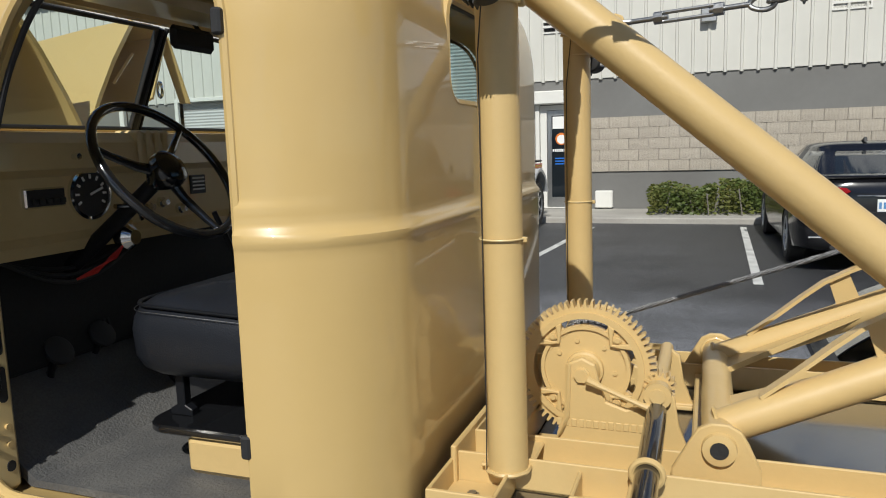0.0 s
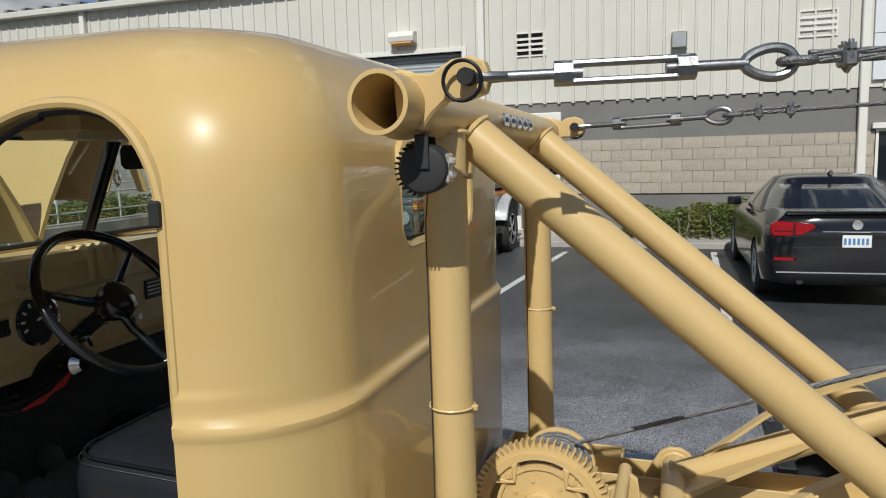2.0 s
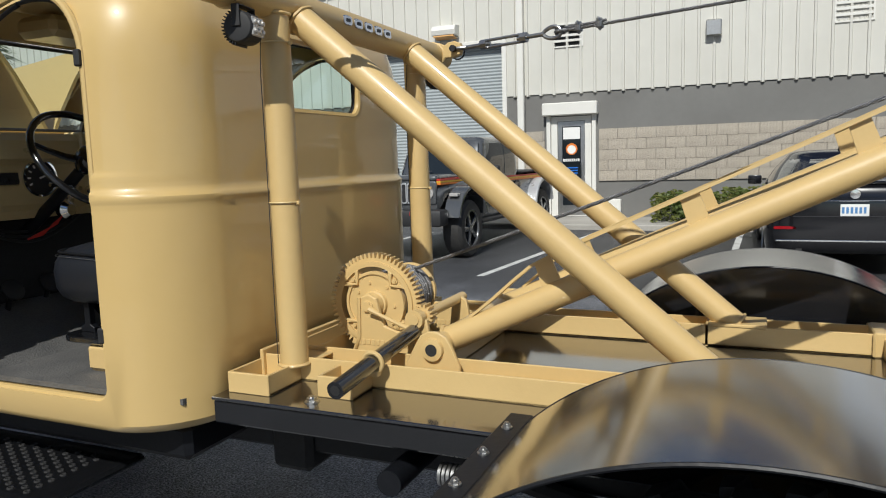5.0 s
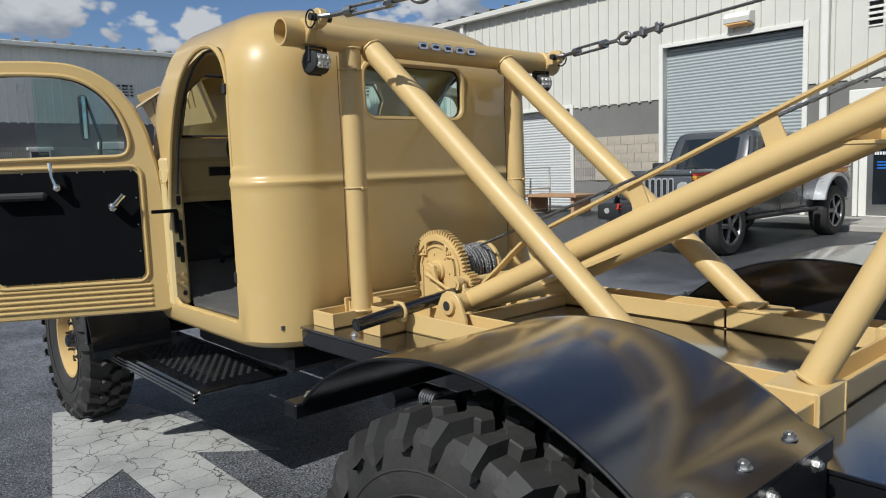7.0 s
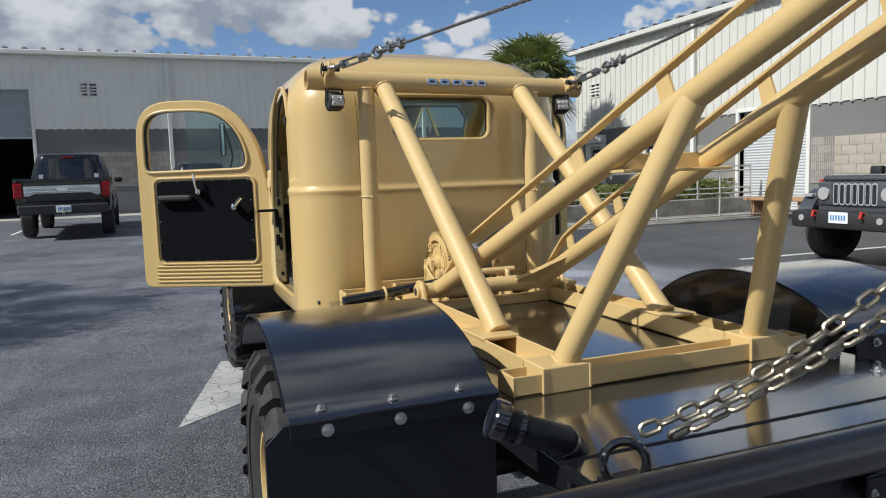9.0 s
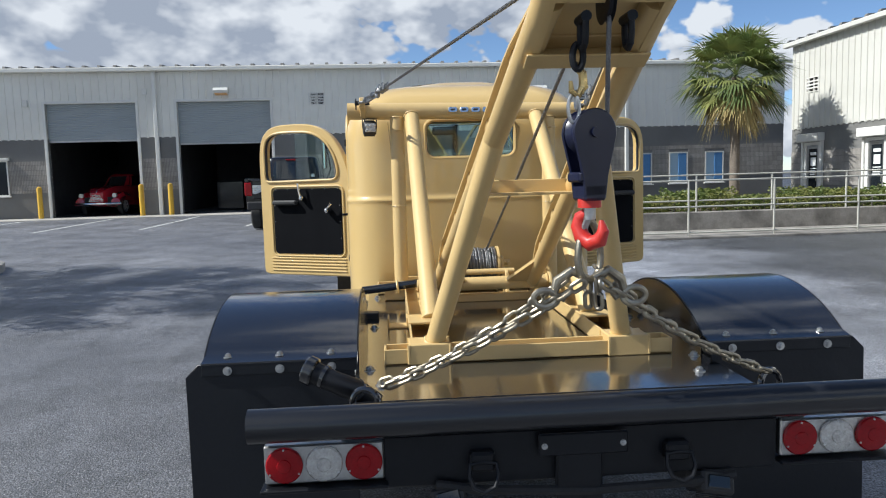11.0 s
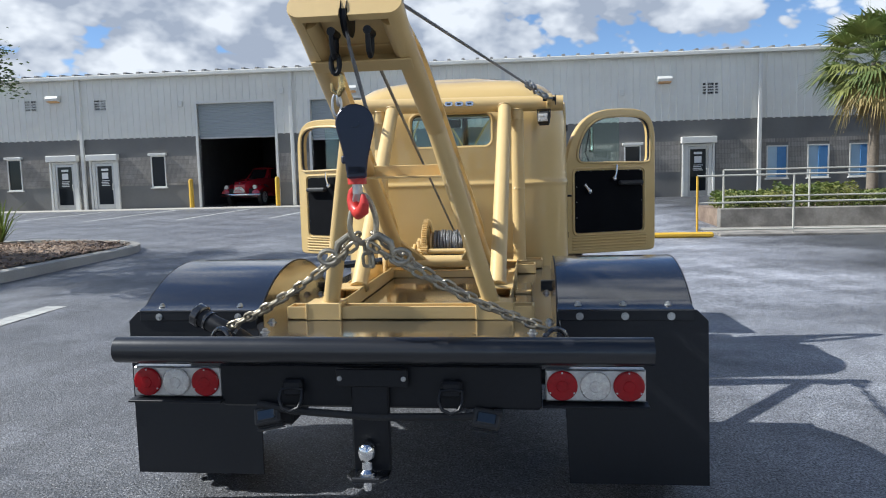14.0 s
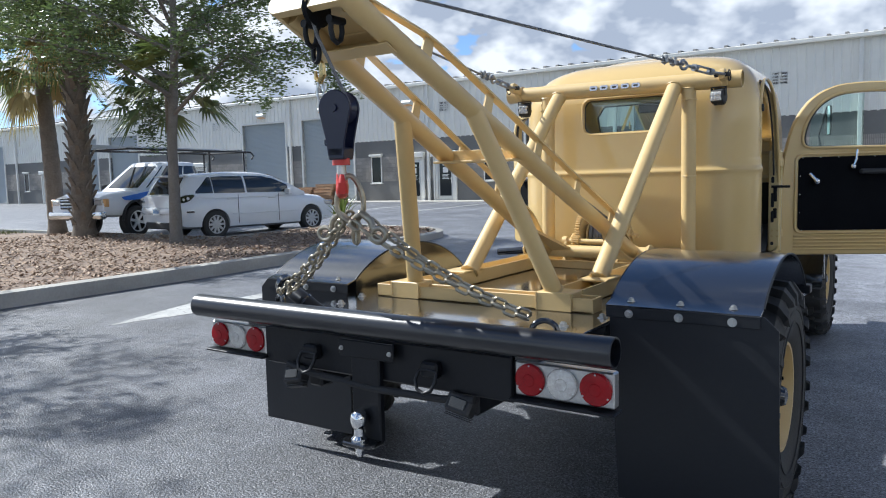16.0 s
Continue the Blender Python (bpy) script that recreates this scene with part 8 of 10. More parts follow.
# ---------------------------------------------------------------- planting island on the left
def build_island():
    arc = [(-7.25, -16), (-7.25, 10.2)]
    arc += [(-8.9 + 1.65 * math.cos(radians(a)), 10.7 + 1.75 * math.sin(radians(a))) for a in range(0, 91, 15)]
    arc += [(-10.6, 12.75), (-11.4, 12.3), (-11.7, 11.4), (-11.75, 8.95), (-26, 8.95), (-26, -16)]
    inner = []
    n = len(arc)
    for i, p in enumerate(arc):
        a, b = Vector(arc[i - 1]), Vector(arc[(i + 1) % n])
        d1, d2 = (Vector(p) - a).normalized(), (b - Vector(p)).normalized()
        nn = (Vector((-d1.y, d1.x)) + Vector((-d2.y, d2.x))).normalized()
        inner.append(Vector(p) + nn * 0.17)
    bm = nb()
    lo = [(x, y, -0.05) for x, y in arc]
    up = [(x, y, ground_z(x, y) + 0.135) for x, y in arc]
    top = [((x + i.x) / 2 * 1.0 + 0 * y, (y + i.y) / 2, ground_z(x, y) + 0.155) for (x, y), i in zip(arc, inner)]
    inn = [(i.x, i.y, ground_z(i.x, i.y) + 0.15) for i in inner]
    inl = [(i.x, i.y, -0.05) for i in inner]
    rings(bm, [lo, up, top, inn, inl], True, False)
    bmesh.ops.recalc_face_normals(bm, faces=bm.faces)
    solid("kerb", bm, CONCRETE, "stained concrete kerb round the planting island", "kerb", kind="structure")
    # mulch bed, uneven
    bm = nb()
    xs = [-25.8 + 0.45 * k for k in range(42)]
    ys = [-15.8 + 0.55 * k for k in range(53)]

    def inside(x, y):
        if x > -11.6:
            e = 12.5 if x < -9.2 else (10.7 + 1.58 * math.sqrt(max(0, 1 - ((x + 8.9) / 1.5) ** 2)))
            return x < -7.42 and y < e
        return y < 8.8
    grid = {}
    for x in xs:
        for y in ys:
            grid[(x, y)] = None
    def vert(x, y):
        if grid[(x, y)] is None:
            h = 0.125 + 0.03 * noise.noise((x * 1.1, y * 1.1, 0)) + 0.02 * noise.noise((x * 4, y * 4, 2))
            grid[(x, y)] = bm.verts.new((x, y, ground_z(x, y) + h))
        return grid[(x, y)]
    for i in range(len(xs) - 1):
        for k in range(len(ys) - 1):
            c = [(xs[i], ys[k]), (xs[i + 1], ys[k]), (xs[i + 1], ys[k + 1]), (xs[i], ys[k + 1])]
            if sum(inside(*p) for p in c) >= 3:
                bm.faces.new([vert(*p) for p in c])
    solid("mulch_bed", bm, MULCH, "reddish brown wood mulch in the planting island", "mulch", kind="structure")
    # loose chips
    rnd = random.Random(4)
    bm = nb()
    for k in range(5200):
        x, y = -7.6 - 9.5 * rnd.random() ** 1.3, rnd.uniform(1.0, 12.2)
        if not inside(x, y):
            continue
        z = ground_z(x, y) + 0.14 + 0.03 * noise.noise((x * 1.1, y * 1.1, 0)) + 0.01 * rnd.random()
        m = pose(x, y, z, rnd.uniform(-25, 25), rnd.uniform(-25, 25), rnd.uniform(0, 180))
        l, w = rnd.uniform(0.02, 0.06), rnd.uniform(0.008, 0.02)
        vs = [bm.verts.new(m @ Vector(p)) for p in ((-l, -w, 0), (l, -w * 0.6, 0), (l * 0.8, w, 0.004), (-l, w, 0.002))]
        bm.faces.new(vs)
    solid("mulch_chips", bm, material("mulch_chip", (0.36, 0.25, 0.17), 0.95, vary=0.4, grain=3, stain=2, second=(0.17, 0.11, 0.08), amount=0.9), "scattered wood chips on the mulch", "mulch", kind="stuff")
    bm = nb()
    for k in range(2600):
        x, y = rnd.uniform(-24, -19.2), rnd.uniform(3.5, 8.5)
        a, h = rnd.uniform(0, 6.28), rnd.uniform(0.05, 0.14)
        z = ground_z(x, y) + 0.12
        d = Vector((math.cos(a), math.sin(a), 0)) * 0.012
        e = Vector((rnd.uniform(-0.04, 0.04), rnd.uniform(-0.04, 0.04), h))
        p = Vector((x, y, z))
        bm.faces.new([bm.verts.new(q) for q in (p - d, p + d, p + e)])
    solid("grass_patch", bm, GRASS, "rough yellow-green grass beside the mulch", "grass", kind="stuff")
    part_log = thing("timber_edging", "weathered timber baulk lying on the island", "timber", pose(-19.2, 6.9, 0.14, 0, 0, 8), kind="")
    part("baulk", box(nb(), (-1.0, -0.09, 0.0), (1.0, 0.09, 0.16), 0.02), BARK, part_log)


build_island()


# ---------------------------------------------------------------- trees
def scatter_chips():
    """Loose bark chips on the bed nearest the truck."""
    rnd = random.Random(91)
    bm = nb()
    for k in range(6500):
        x, y = rnd.uniform(-17.5, -7.55), rnd.uniform(1.5, 12.3)
        if x < -11.9 and y > 8.8 or (x > -9.0 and (x + 8.9) ** 2 / 2.0 + max(0.0, y - 10.6) ** 2 / 2.2 > 0.9 and y > 10.6):
            continue
        if x < -11.4 and y > 8.7 or x < -10.4 and y > 12.0:
            continue
        z = ground_z(x, y) + 0.165 + rnd.uniform(-0.01, 0.012)
        L, w = rnd.uniform(0.02, 0.06), rnd.uniform(0.008, 0.022)
        m = pose(x, y, z, rnd.uniform(-35, 35), rnd.uniform(-35, 35), rnd.uniform(0, 360))
        q = [m @ Vector(p) for p in ((-L, -w, 0), (L * 0.9, -w * 0.7, 0.004), (L, w * 0.8, 0), (-L * 0.8, w, 0.003))]
        t = [p + Vector((0, 0, 0.006)) for p in q]
        a, b = [bm.verts.new(p) for p in q], [bm.verts.new(p) for p in t]
        bm.faces.new(b)
        for i in range(4):
            bm.faces.new((a[i], a[(i + 1) % 4], b[(i + 1) % 4], b[i]))
    solid("bark_chips", bm, MULCH_CHIP, "loose reddish-brown bark chips over the island bed", "mulch", kind="stuff", angle=180)


scatter_chips()


def frond(bm_leaf, base, az, el, length, rnd, spread=0.5, dry=False):
    """A fan leaf: an arching stalk, then stiff narrow blades radiating from its end."""
    d = Vector((math.cos(az) * math.cos(el), math.sin(az) * math.cos(el), math.sin(el)))
    stalk = length * 0.52
    tip = base + d * stalk - Vector((0, 0, 0.10 * stalk))
    side = d.cross(Vector((0, 0, 1)))
    side = side.normalized() if side.length > 0.01 else Vector((1, 0, 0))
    up = side.cross(d).normalized()
    side = (side * math.cos(0.4) + up * rnd.uniform(-0.5, 0.5)).normalized()
    w = 0.014
    mid = base.lerp(tip, 0.5) + Vector((0, 0, 0.06 * stalk))
    for a, b in ((base, mid), (mid, tip)):
        bm_leaf.faces.new([bm_leaf.verts.new(p) for p in (a - side * w, a + side * w, b + side * w * 0.7, b - side * w * 0.7)])
    n = 24
    for k in range(n):
        a = (k / (n - 1) - 0.5) * 2 * radians(105 if not dry else 70)
        L = length * spread * (0.62 + 0.38 * math.cos(a * 0.7)) * rnd.uniform(0.86, 1.05)
        fold = up * (0.30 * abs(math.sin(a))) * (1 if not dry else -0.5)
        bd = (d * math.cos(a) + side * math.sin(a) + fold).normalized()
        w0 = 0.038 if not dry else 0.026
        sd = bd.cross(up)
        sd = sd.normalized() if sd.length > 0.01 else side
        m1 = tip + bd * L * 0.5
        droop = (0.16 + 0.34 * rnd.random()) if not dry else rnd.uniform(0.35, 0.8)
        end = tip + bd * L - Vector((0, 0, L * droop))
        v = [bm_leaf.verts.new(p) for p in (tip - sd * 0.008, tip + sd * 0.008, m1 + sd * w0, m1 - sd * w0, end)]
        bm_leaf.faces.new((v[0], v[1], v[2], v[3]))
        bm_leaf.faces.new((v[3], v[2], v[4]))


def palm(x, y, height, trunk_r, crown, count, seed, label, lean=(0.0, 0.0), boots=False, dry=10):
    rnd = random.Random(seed)
    z = ground_z(x, y) + (0.12 if x < -7 else 0.0)
    t = thing("palm_tree", label, "palm tree", pose(x, y, z), group="sabal palms")
    bm = nb()
    lp = []
    n = 26
    for i in range(n + 1):
        f = i / n
        r = trunk_r * (1.18 - 0.25 * f) * (1 + 0.05 * (i % 2)) * (1.25 if i == 0 else 1)
        c = Vector((lean[0] * f * f, lean[1] * f * f, height * f))
        lp.append([c + Vector((r * math.cos(a) * (1 + 0.05 * noise.noise((a * 2, f * 9, seed))), r * math.sin(a), 0)) for a in [2 * math.pi * k / 14 for k in range(14)]])
    rings(bm, lp)
    tr = part("trunk", bm, BARK, t, "rough grey-brown palm trunk")
    top = Vector((lean[0], lean[1], height))
    if boots:
        bm = nb()
        for k in range(110):
            f = 0.05 + 0.93 * k / 110
            a = k * 2.4
            c = Vector((lean[0] * f * f, lean[1] * f * f, height * f))
            o = Vector((math.cos(a), math.sin(a), 0))
            s = Vector((-o.y, o.x, 0))
            r = trunk_r * 1.02
            p = c + o * r
            vs = [p - s * 0.075 - Vector((0, 0, 0.12)), p + s * 0.075 - Vector((0, 0, 0.12)), p + s * 0.035 + o * 0.15 + Vector((0, 0, 0.13)), p - s * 0.035 + o * 0.15 + Vector((0, 0, 0.13))]
            ws = [v - o * 0.05 for v in vs]
            rings(bm, [[*vs], [*ws]])
        bmesh.ops.recalc_face_normals(bm, faces=bm.faces)
        part("leaf_boot", bm, BARK, t)["kind"] = "stuff"
    bm, bd = nb(), nb()
    for k in range(count):
        az = k * 2.39996 + rnd.uniform(-0.2, 0.2)
        f = (k + 0.5) / count
        el = radians(76 - 108 * f ** 0.8 + rnd.uniform(-9, 9))
        frond(bm, top + Vector((0, 0, 0.15 * (1 - f))), az, el, crown * rnd.uniform(0.85, 1.08), rnd)
    for k in range(dry):
        frond(bd, top - Vector((0, 0, 0.1)), rnd.uniform(0, 6.28), radians(rnd.uniform(-62, -12)), crown * rnd.uniform(0.62, 0.95), rnd, dry=True)
    part("crown", bm, PALM_LEAF, t, "green fan leaves", angle=180)
    if dry:
        part("dead_leaves", bd, PALM_DRY, t, "dry yellow-brown hanging fan leaves", angle=180)
    return t


def oak(x, y, seed, full=1.0):
    rnd = random.Random(seed)
    z = ground_z(x, y) + 0.12
    t = thing("oak_tree", "young live oak with a thin grey trunk and loose green crown", "tree", pose(x, y, z))
    bm = nb()
    sweep(bm, [(0, 0, -0.1), (0.0, 0.0, 0.25), (0.02, 0.0, 1.2), (0.0, 0.05, 2.2), (0.08, 0.08, 3.0), (0.2, 0.1, 4.2), (0.25, 0.1, 5.8), (0.1, 0.2, 7.4)], [0.17, 0.125, 0.105, 0.10, 0.095, 0.08, 0.055, 0.02], 12)
    part("trunk", bm, OAK_BARK, t, "grey oak trunk")
    tips = []
    for k in range(24):
        a, f = k * 2.4 + rnd.uniform(-0.3, 0.3), k / 23
        zz = 2.7 + 4.4 * f
        L = rnd.uniform(2.6, 4.0) * (1.0 - 0.45 * f)
        o = Vector((math.cos(a), math.sin(a), 0))
        p0 = Vector((0.05 + 0.15 * f, 0.08, zz))
        p1 = p0 + o * L * 0.4 + Vector((0, 0, 0.55))
        p2 = p0 + o * L * 0.75 + Vector((0, 0, 0.85 + rnd.uniform(-0.2, 0.3)))
        p3 = p0 + o * L + Vector((0, 0, 0.7 + rnd.uniform(-0.7, 0.4)))
        part("limb", sweep(nb(), [p0, p1, p2, p3], [0.05, 0.035, 0.022, 0.008], 7), OAK_BARK, t)
        for j in range(16):
            g = 0.28 + 0.72 * j / 15
            b = p1.lerp(p2, (g - 0.28) / 0.4) if g < 0.68 else p2.lerp(p3, (g - 0.68) / 0.32)
            e = b + Vector((rnd.gauss(0, 0.42), rnd.gauss(0, 0.42), rnd.gauss(-0.05, 0.32)))
            tips.append((b, e))
        if k in (1, 3, 6, 9, 12, 16):  # a hanging spray at the limb's end
            q0 = p2.lerp(p3, 0.6)
            drop = rnd.uniform(0.7, 1.7)
            q1, q2 = q0 + o * 0.45 - Vector((0, 0, 0.15)), q0 + o * 0.75 - Vector((0, 0, drop))
            part("limb", sweep(nb(), [q0, q1, q2], [0.016, 0.012, 0.005], 6), OAK_BARK, t)
            for j in range(9):
                b = q1.lerp(q2, j / 8)
                tips.append((b, b + Vector((rnd.gauss(0, 0.22), rnd.gauss(0, 0.22), rnd.uniform(-0.35, 0.05)))))
    bm = nb()
    for b, e in tips:
        sweep(bm, [b, b.lerp(e, 0.5) + Vector((0, 0, 0.06)), e], [0.010, 0.007, 0.003], 4)
    part("twigs", bm, OAK_BARK, t)["kind"] = "stuff"
    vs, fs = [], []
    for b, e in tips:
        r = rnd.uniform(0.11, 0.22)
        for j in range(int((560 * r + 30) * full)):
            g = rnd.uniform(0.25, 1.1)
            p = b.lerp(e, g) + Vector((rnd.gauss(0, 1), rnd.gauss(0, 1), rnd.gauss(0, 0.7))) * r
            nrm = Vector((rnd.uniform(-1, 1), rnd.uniform(-1, 1), rnd.uniform(-0.1, 1.2))).normalized()
            u, w, _ = basis(nrm)
            sz = rnd.uniform(0.034, 0.062)
            m = len(vs)
            vs += [p - u * sz, p - u * sz * 0.1 + w * sz * 0.42 + nrm * 0.006, p + u * sz * 1.1, p - u * sz * 0.1 - w * sz * 0.42 + nrm * 0.006]
            fs.append((m, m + 1, m + 2, m + 3))
    me = bpy.data.meshes.new("crown")
    me.from_pydata(vs, [], fs)
    me.materials.append(LEAF)
    cr = new("crown", me)
    cr.parent = t
    cr["label"] = "small dark green leaves with gaps"


palm(10.85, 21.5, 4.30, 0.14, 2.10, 64, 3, "sabal palm with full green crown and dry skirt", dry=20)
palm(-15.96, 8.1, 5.6, 0.22, 2.1, 44, 8, "sabal palm with a booted trunk", boots=True, lean=(0.1, 0.0), dry=7)
palm(-17.9, 8.45, 4.7, 0.19, 2.0, 40, 11, "sabal palm with a leaning grey trunk", lean=(-0.5, 0.1), dry=8)
palm(-12.6, 8.35, 3.3, 0.10, 1.75, 26, 15, "young sabal palm beneath an oak", dry=0)
oak(-11.79, 7.73, 21, 0.72)
oak(-11.3, -1.6, 23, 0.28)


def leafy(bm, lo, hi, n, seed, size=0.05, wob=0.45):
    """Leaves through a hedge-shaped volume with a ragged top."""
    rnd = random.Random(seed)
    for k in range(n):
        x, y = rnd.uniform(lo[0], hi[0]), rnd.uniform(lo[1], hi[1])
        top = hi[2] * (1 - wob * (0.5 + 0.5 * noise.noise((x * 2.1, y * 2.1, seed))))
        z = lo[2] + (top - lo[2]) * rnd.random() ** 0.7
        nrm = Vector((rnd.uniform(-1, 1), rnd.uniform(-1, 1), rnd.uniform(-0.3, 1))).normalized()
        u, w, _ = basis(nrm)
        s = size * rnd.uniform(0.6, 1.3)
        p = Vector((x, y, z))
        bm.faces.new([bm.verts.new(e) for e in (p - u * s, p + w * s * 0.55, p + u * s, p - w * s * 0.55)])
    return bm


def bush(name, lo, hi, n, seed, label, size=0.05):
    t = thing(name, label, "shrub", pose((lo[0] + hi[0]) / 2, (lo[1] + hi[1]) / 2, lo[2]), group="shrubs")
    c = Vector(((lo[0] + hi[0]) / 2, (lo[1] + hi[1]) / 2, lo[2]))
    part("leaves", leafy(nb(), Vector(lo) - c, Vector(hi) - c, n, seed, size), HEDGE_LEAF, t, angle=180)
    bm = nb()
    rnd = random.Random(seed)
    for k in range(max(4, int((hi[1] - lo[1] + hi[0] - lo[0]) * 3))):
        x, y = rnd.uniform(lo[0], hi[0]), rnd.uniform(lo[1], hi[1])
        p = Vector((x, y, lo[2])) - c
        sweep(bm, [p, p + Vector((rnd.uniform(-0.1, 0.1), rnd.uniform(-0.1, 0.1), (hi[2] - lo[2]) * 0.6))], 0.012, 5)
    part("stems", bm, OAK_BARK, t)["kind"] = "stuff"


bush("hedge_bush", (12.5, 1.9, 0.1), (13.6, 3.15, 0.80), 2600, 31, "green clipped shrub in front of the wall", 0.045)
bush("hedge_bush", (12.5, 0.4, 0.1), (13.6, 1.85, 0.92), 3000, 32, "green clipped shrub in front of the wall", 0.045)
bush("hedge_bush", (12.5, -1.3, 0.1), (13.6, 0.35, 0.80), 3000, 33, "green clipped shrub in front of the wall", 0.045)


def yucca(x, y):
    rnd = random.Random(5)
    t = thing("spiky_plant", "pale green spiky plant on the island tip", "plant", pose(x, y, ground_z(x, y) + 0.13))
    bm = nb()
    for k in range(46):
        a, el = rnd.uniform(0, 6.28), radians(rnd.uniform(40, 88))
        L = rnd.uniform(0.6, 1.45)
        d = Vector((math.cos(a) * math.cos(el), math.sin(a) * math.cos(el), math.sin(el)))
        s = d.cross(Vector((0, 0, 1))).normalized() * 0.018
        m = d * L * 0.55
        e = d * L - Vector((0, 0, 0.22 * L))
        v = [bm.verts.new(p) for p in (-s, s, m + s, m - s, e)]
        bm.faces.new((v[0], v[1], v[2], v[3]))
        bm.faces.new((v[3], v[2], v[4]))
    part("leaves", bm, HEDGE_LEAF, t, angle=180)


yucca(-11.0, 12.1)


# ---------------------------------------------------------------- ramp, rails, planter in front of the workshop
def build_ramp():
    z = ground_z(0, 13)
    bm = box(nb(), (4.6, 14.3, z - 0.1), (13.6, 14.55, z + 0.46), 0.02)
    solid("planter_wall", bm, STAINED_CONCRETE, "stained grey concrete planter wall", "wall", kind="structure")
    solid("planter_soil", box(nb(), (4.7, 14.55, z - 0.1), (13.6, 17.2, z + 0.40)), MULCH, "brown mulch in the raised planter", "mulch", kind="structure")
    solid("ramp_slab", box(nb(), (4.2, 12.6, z - 0.1), (13.7, 14.29, z + 0.05), 0.015), STAINED_CONCRETE, "pale concrete ramp strip", "pavement", kind="structure")
    for k in range(6):
        bush("hedge_bush", (4.8 + 1.45 * k, 14.6, z + 0.38), (6.2 + 1.45 * k, 16.2, z + (0.92, 1.08, 0.86, 1.02, 0.95, 1.1)[k]), 2600, 40 + k, "yellow-green hedge in the planter", 0.045)

    def rail_run(y, xs, top, label, yellow_first):
        r = thing("handrail", label, "railing", pose(xs[0], y, z))
        for i, x in enumerate(xs):
            part("post", tube(nb(), (x - xs[0], 0, -0.02), (x - xs[0], 0, top), 0.022, 12), YELLOW if (i == 0 and yellow_first) else RAILPAINT, r)
        for h in (0.12, top * 0.55, top):
            part("rail", tube(nb(), (0, 0, h), (xs[-1] - xs[0], 0, h), 0.018, 12), RAILPAINT, r)
    rail_run(12.76, [3.79 + 1.84 * k for k in range(6)], 1.20, "pale pipe handrail with a yellow end post", True)
    rail_run(14.40, [4.7 + 1.8 * k for k in range(6)], 1.30, "pale pipe handrail on the planter wall", False)
    s = thing("wheel_stop", "yellow painted concrete kerb stop at the rail", "kerb stop", pose(3.1, 12.5, z))
    part("block", box(nb(), (-0.75, -0.08, 0), (0.95, 0.08, 0.10), 0.03), YELLOW, s)
    w = thing("timber_bench", "low weathered timber bench by the roller door", "bench", pose(12.6, 12.1, z + 0.05))
    part("seat_board", box(nb(), (-0.5, -0.9, 0.40), (0.4, 0.9, 0.47), 0.01), WOOD, w)
    for yy in (-0.7, 0.7):
        part("leg", box(nb(), (-0.4, yy - 0.05, 0), (0.3, yy + 0.05, 0.40), 0.008), WOOD, w)


RAILPAINT = material("pale_rail_paint", (0.46, 0.45, 0.40), 0.5, vary=0.08, grain=20, stain=2, second=(0.42, 0.40, 0.34))
build_ramp()


def bollard(x, y):
    b = thing("bollard", "yellow painted steel bollard beside a workshop bay", "bollard", pose(x, y, ground_z(x, y)), group="bay bollards")
    bm = nb()
    lathe(bm, [(0, 0.10), (1.22, 0.10), (1.28, 0.085), (1.31, 0.04), (1.315, 0.001)], 20, pose(0, 0, 0, 0, -90, 0))
    part("post", bm, YELLOW, b)


for x in (-14.75, -10.72, -9.55, -5.2):
    bollard(x, 28.75)


def pallets():
    rnd = random.Random(2)
    for sx in (-25.4, -23.9):
        z = ground_z(0, 25.8)
        for lvl in range(7 if sx > -25 else 6):
            p = thing("pallet", "weathered orange-brown wooden pallet in a stack", "pallet", pose(sx + rnd.uniform(-0.05, 0.05), 25.8 + rnd.uniform(-0.05, 0.05), z + 0.148 * lvl, 0, 0, rnd.uniform(-3, 3)), group="stacked pallets")
            for k in range(7):
                part("board", box(nb(), (-0.6 + 0.183 * k, -0.6, 0.118), (-0.5 + 0.183 * k, 0.6, 0.138)), WOOD, p)
            for yy in (-0.57, 0.0, 0.57):
                part("bearer", box(nb(), (-0.6, yy - 0.03, 0.02), (0.6, yy + 0.03, 0.117)), WOOD, p)
            for xx in (-0.5, 0.5):
                part("board", box(nb(), (xx - 0.08, -0.6, 0.0), (xx + 0.08, 0.6, 0.019)), WOOD, p)


pallets()


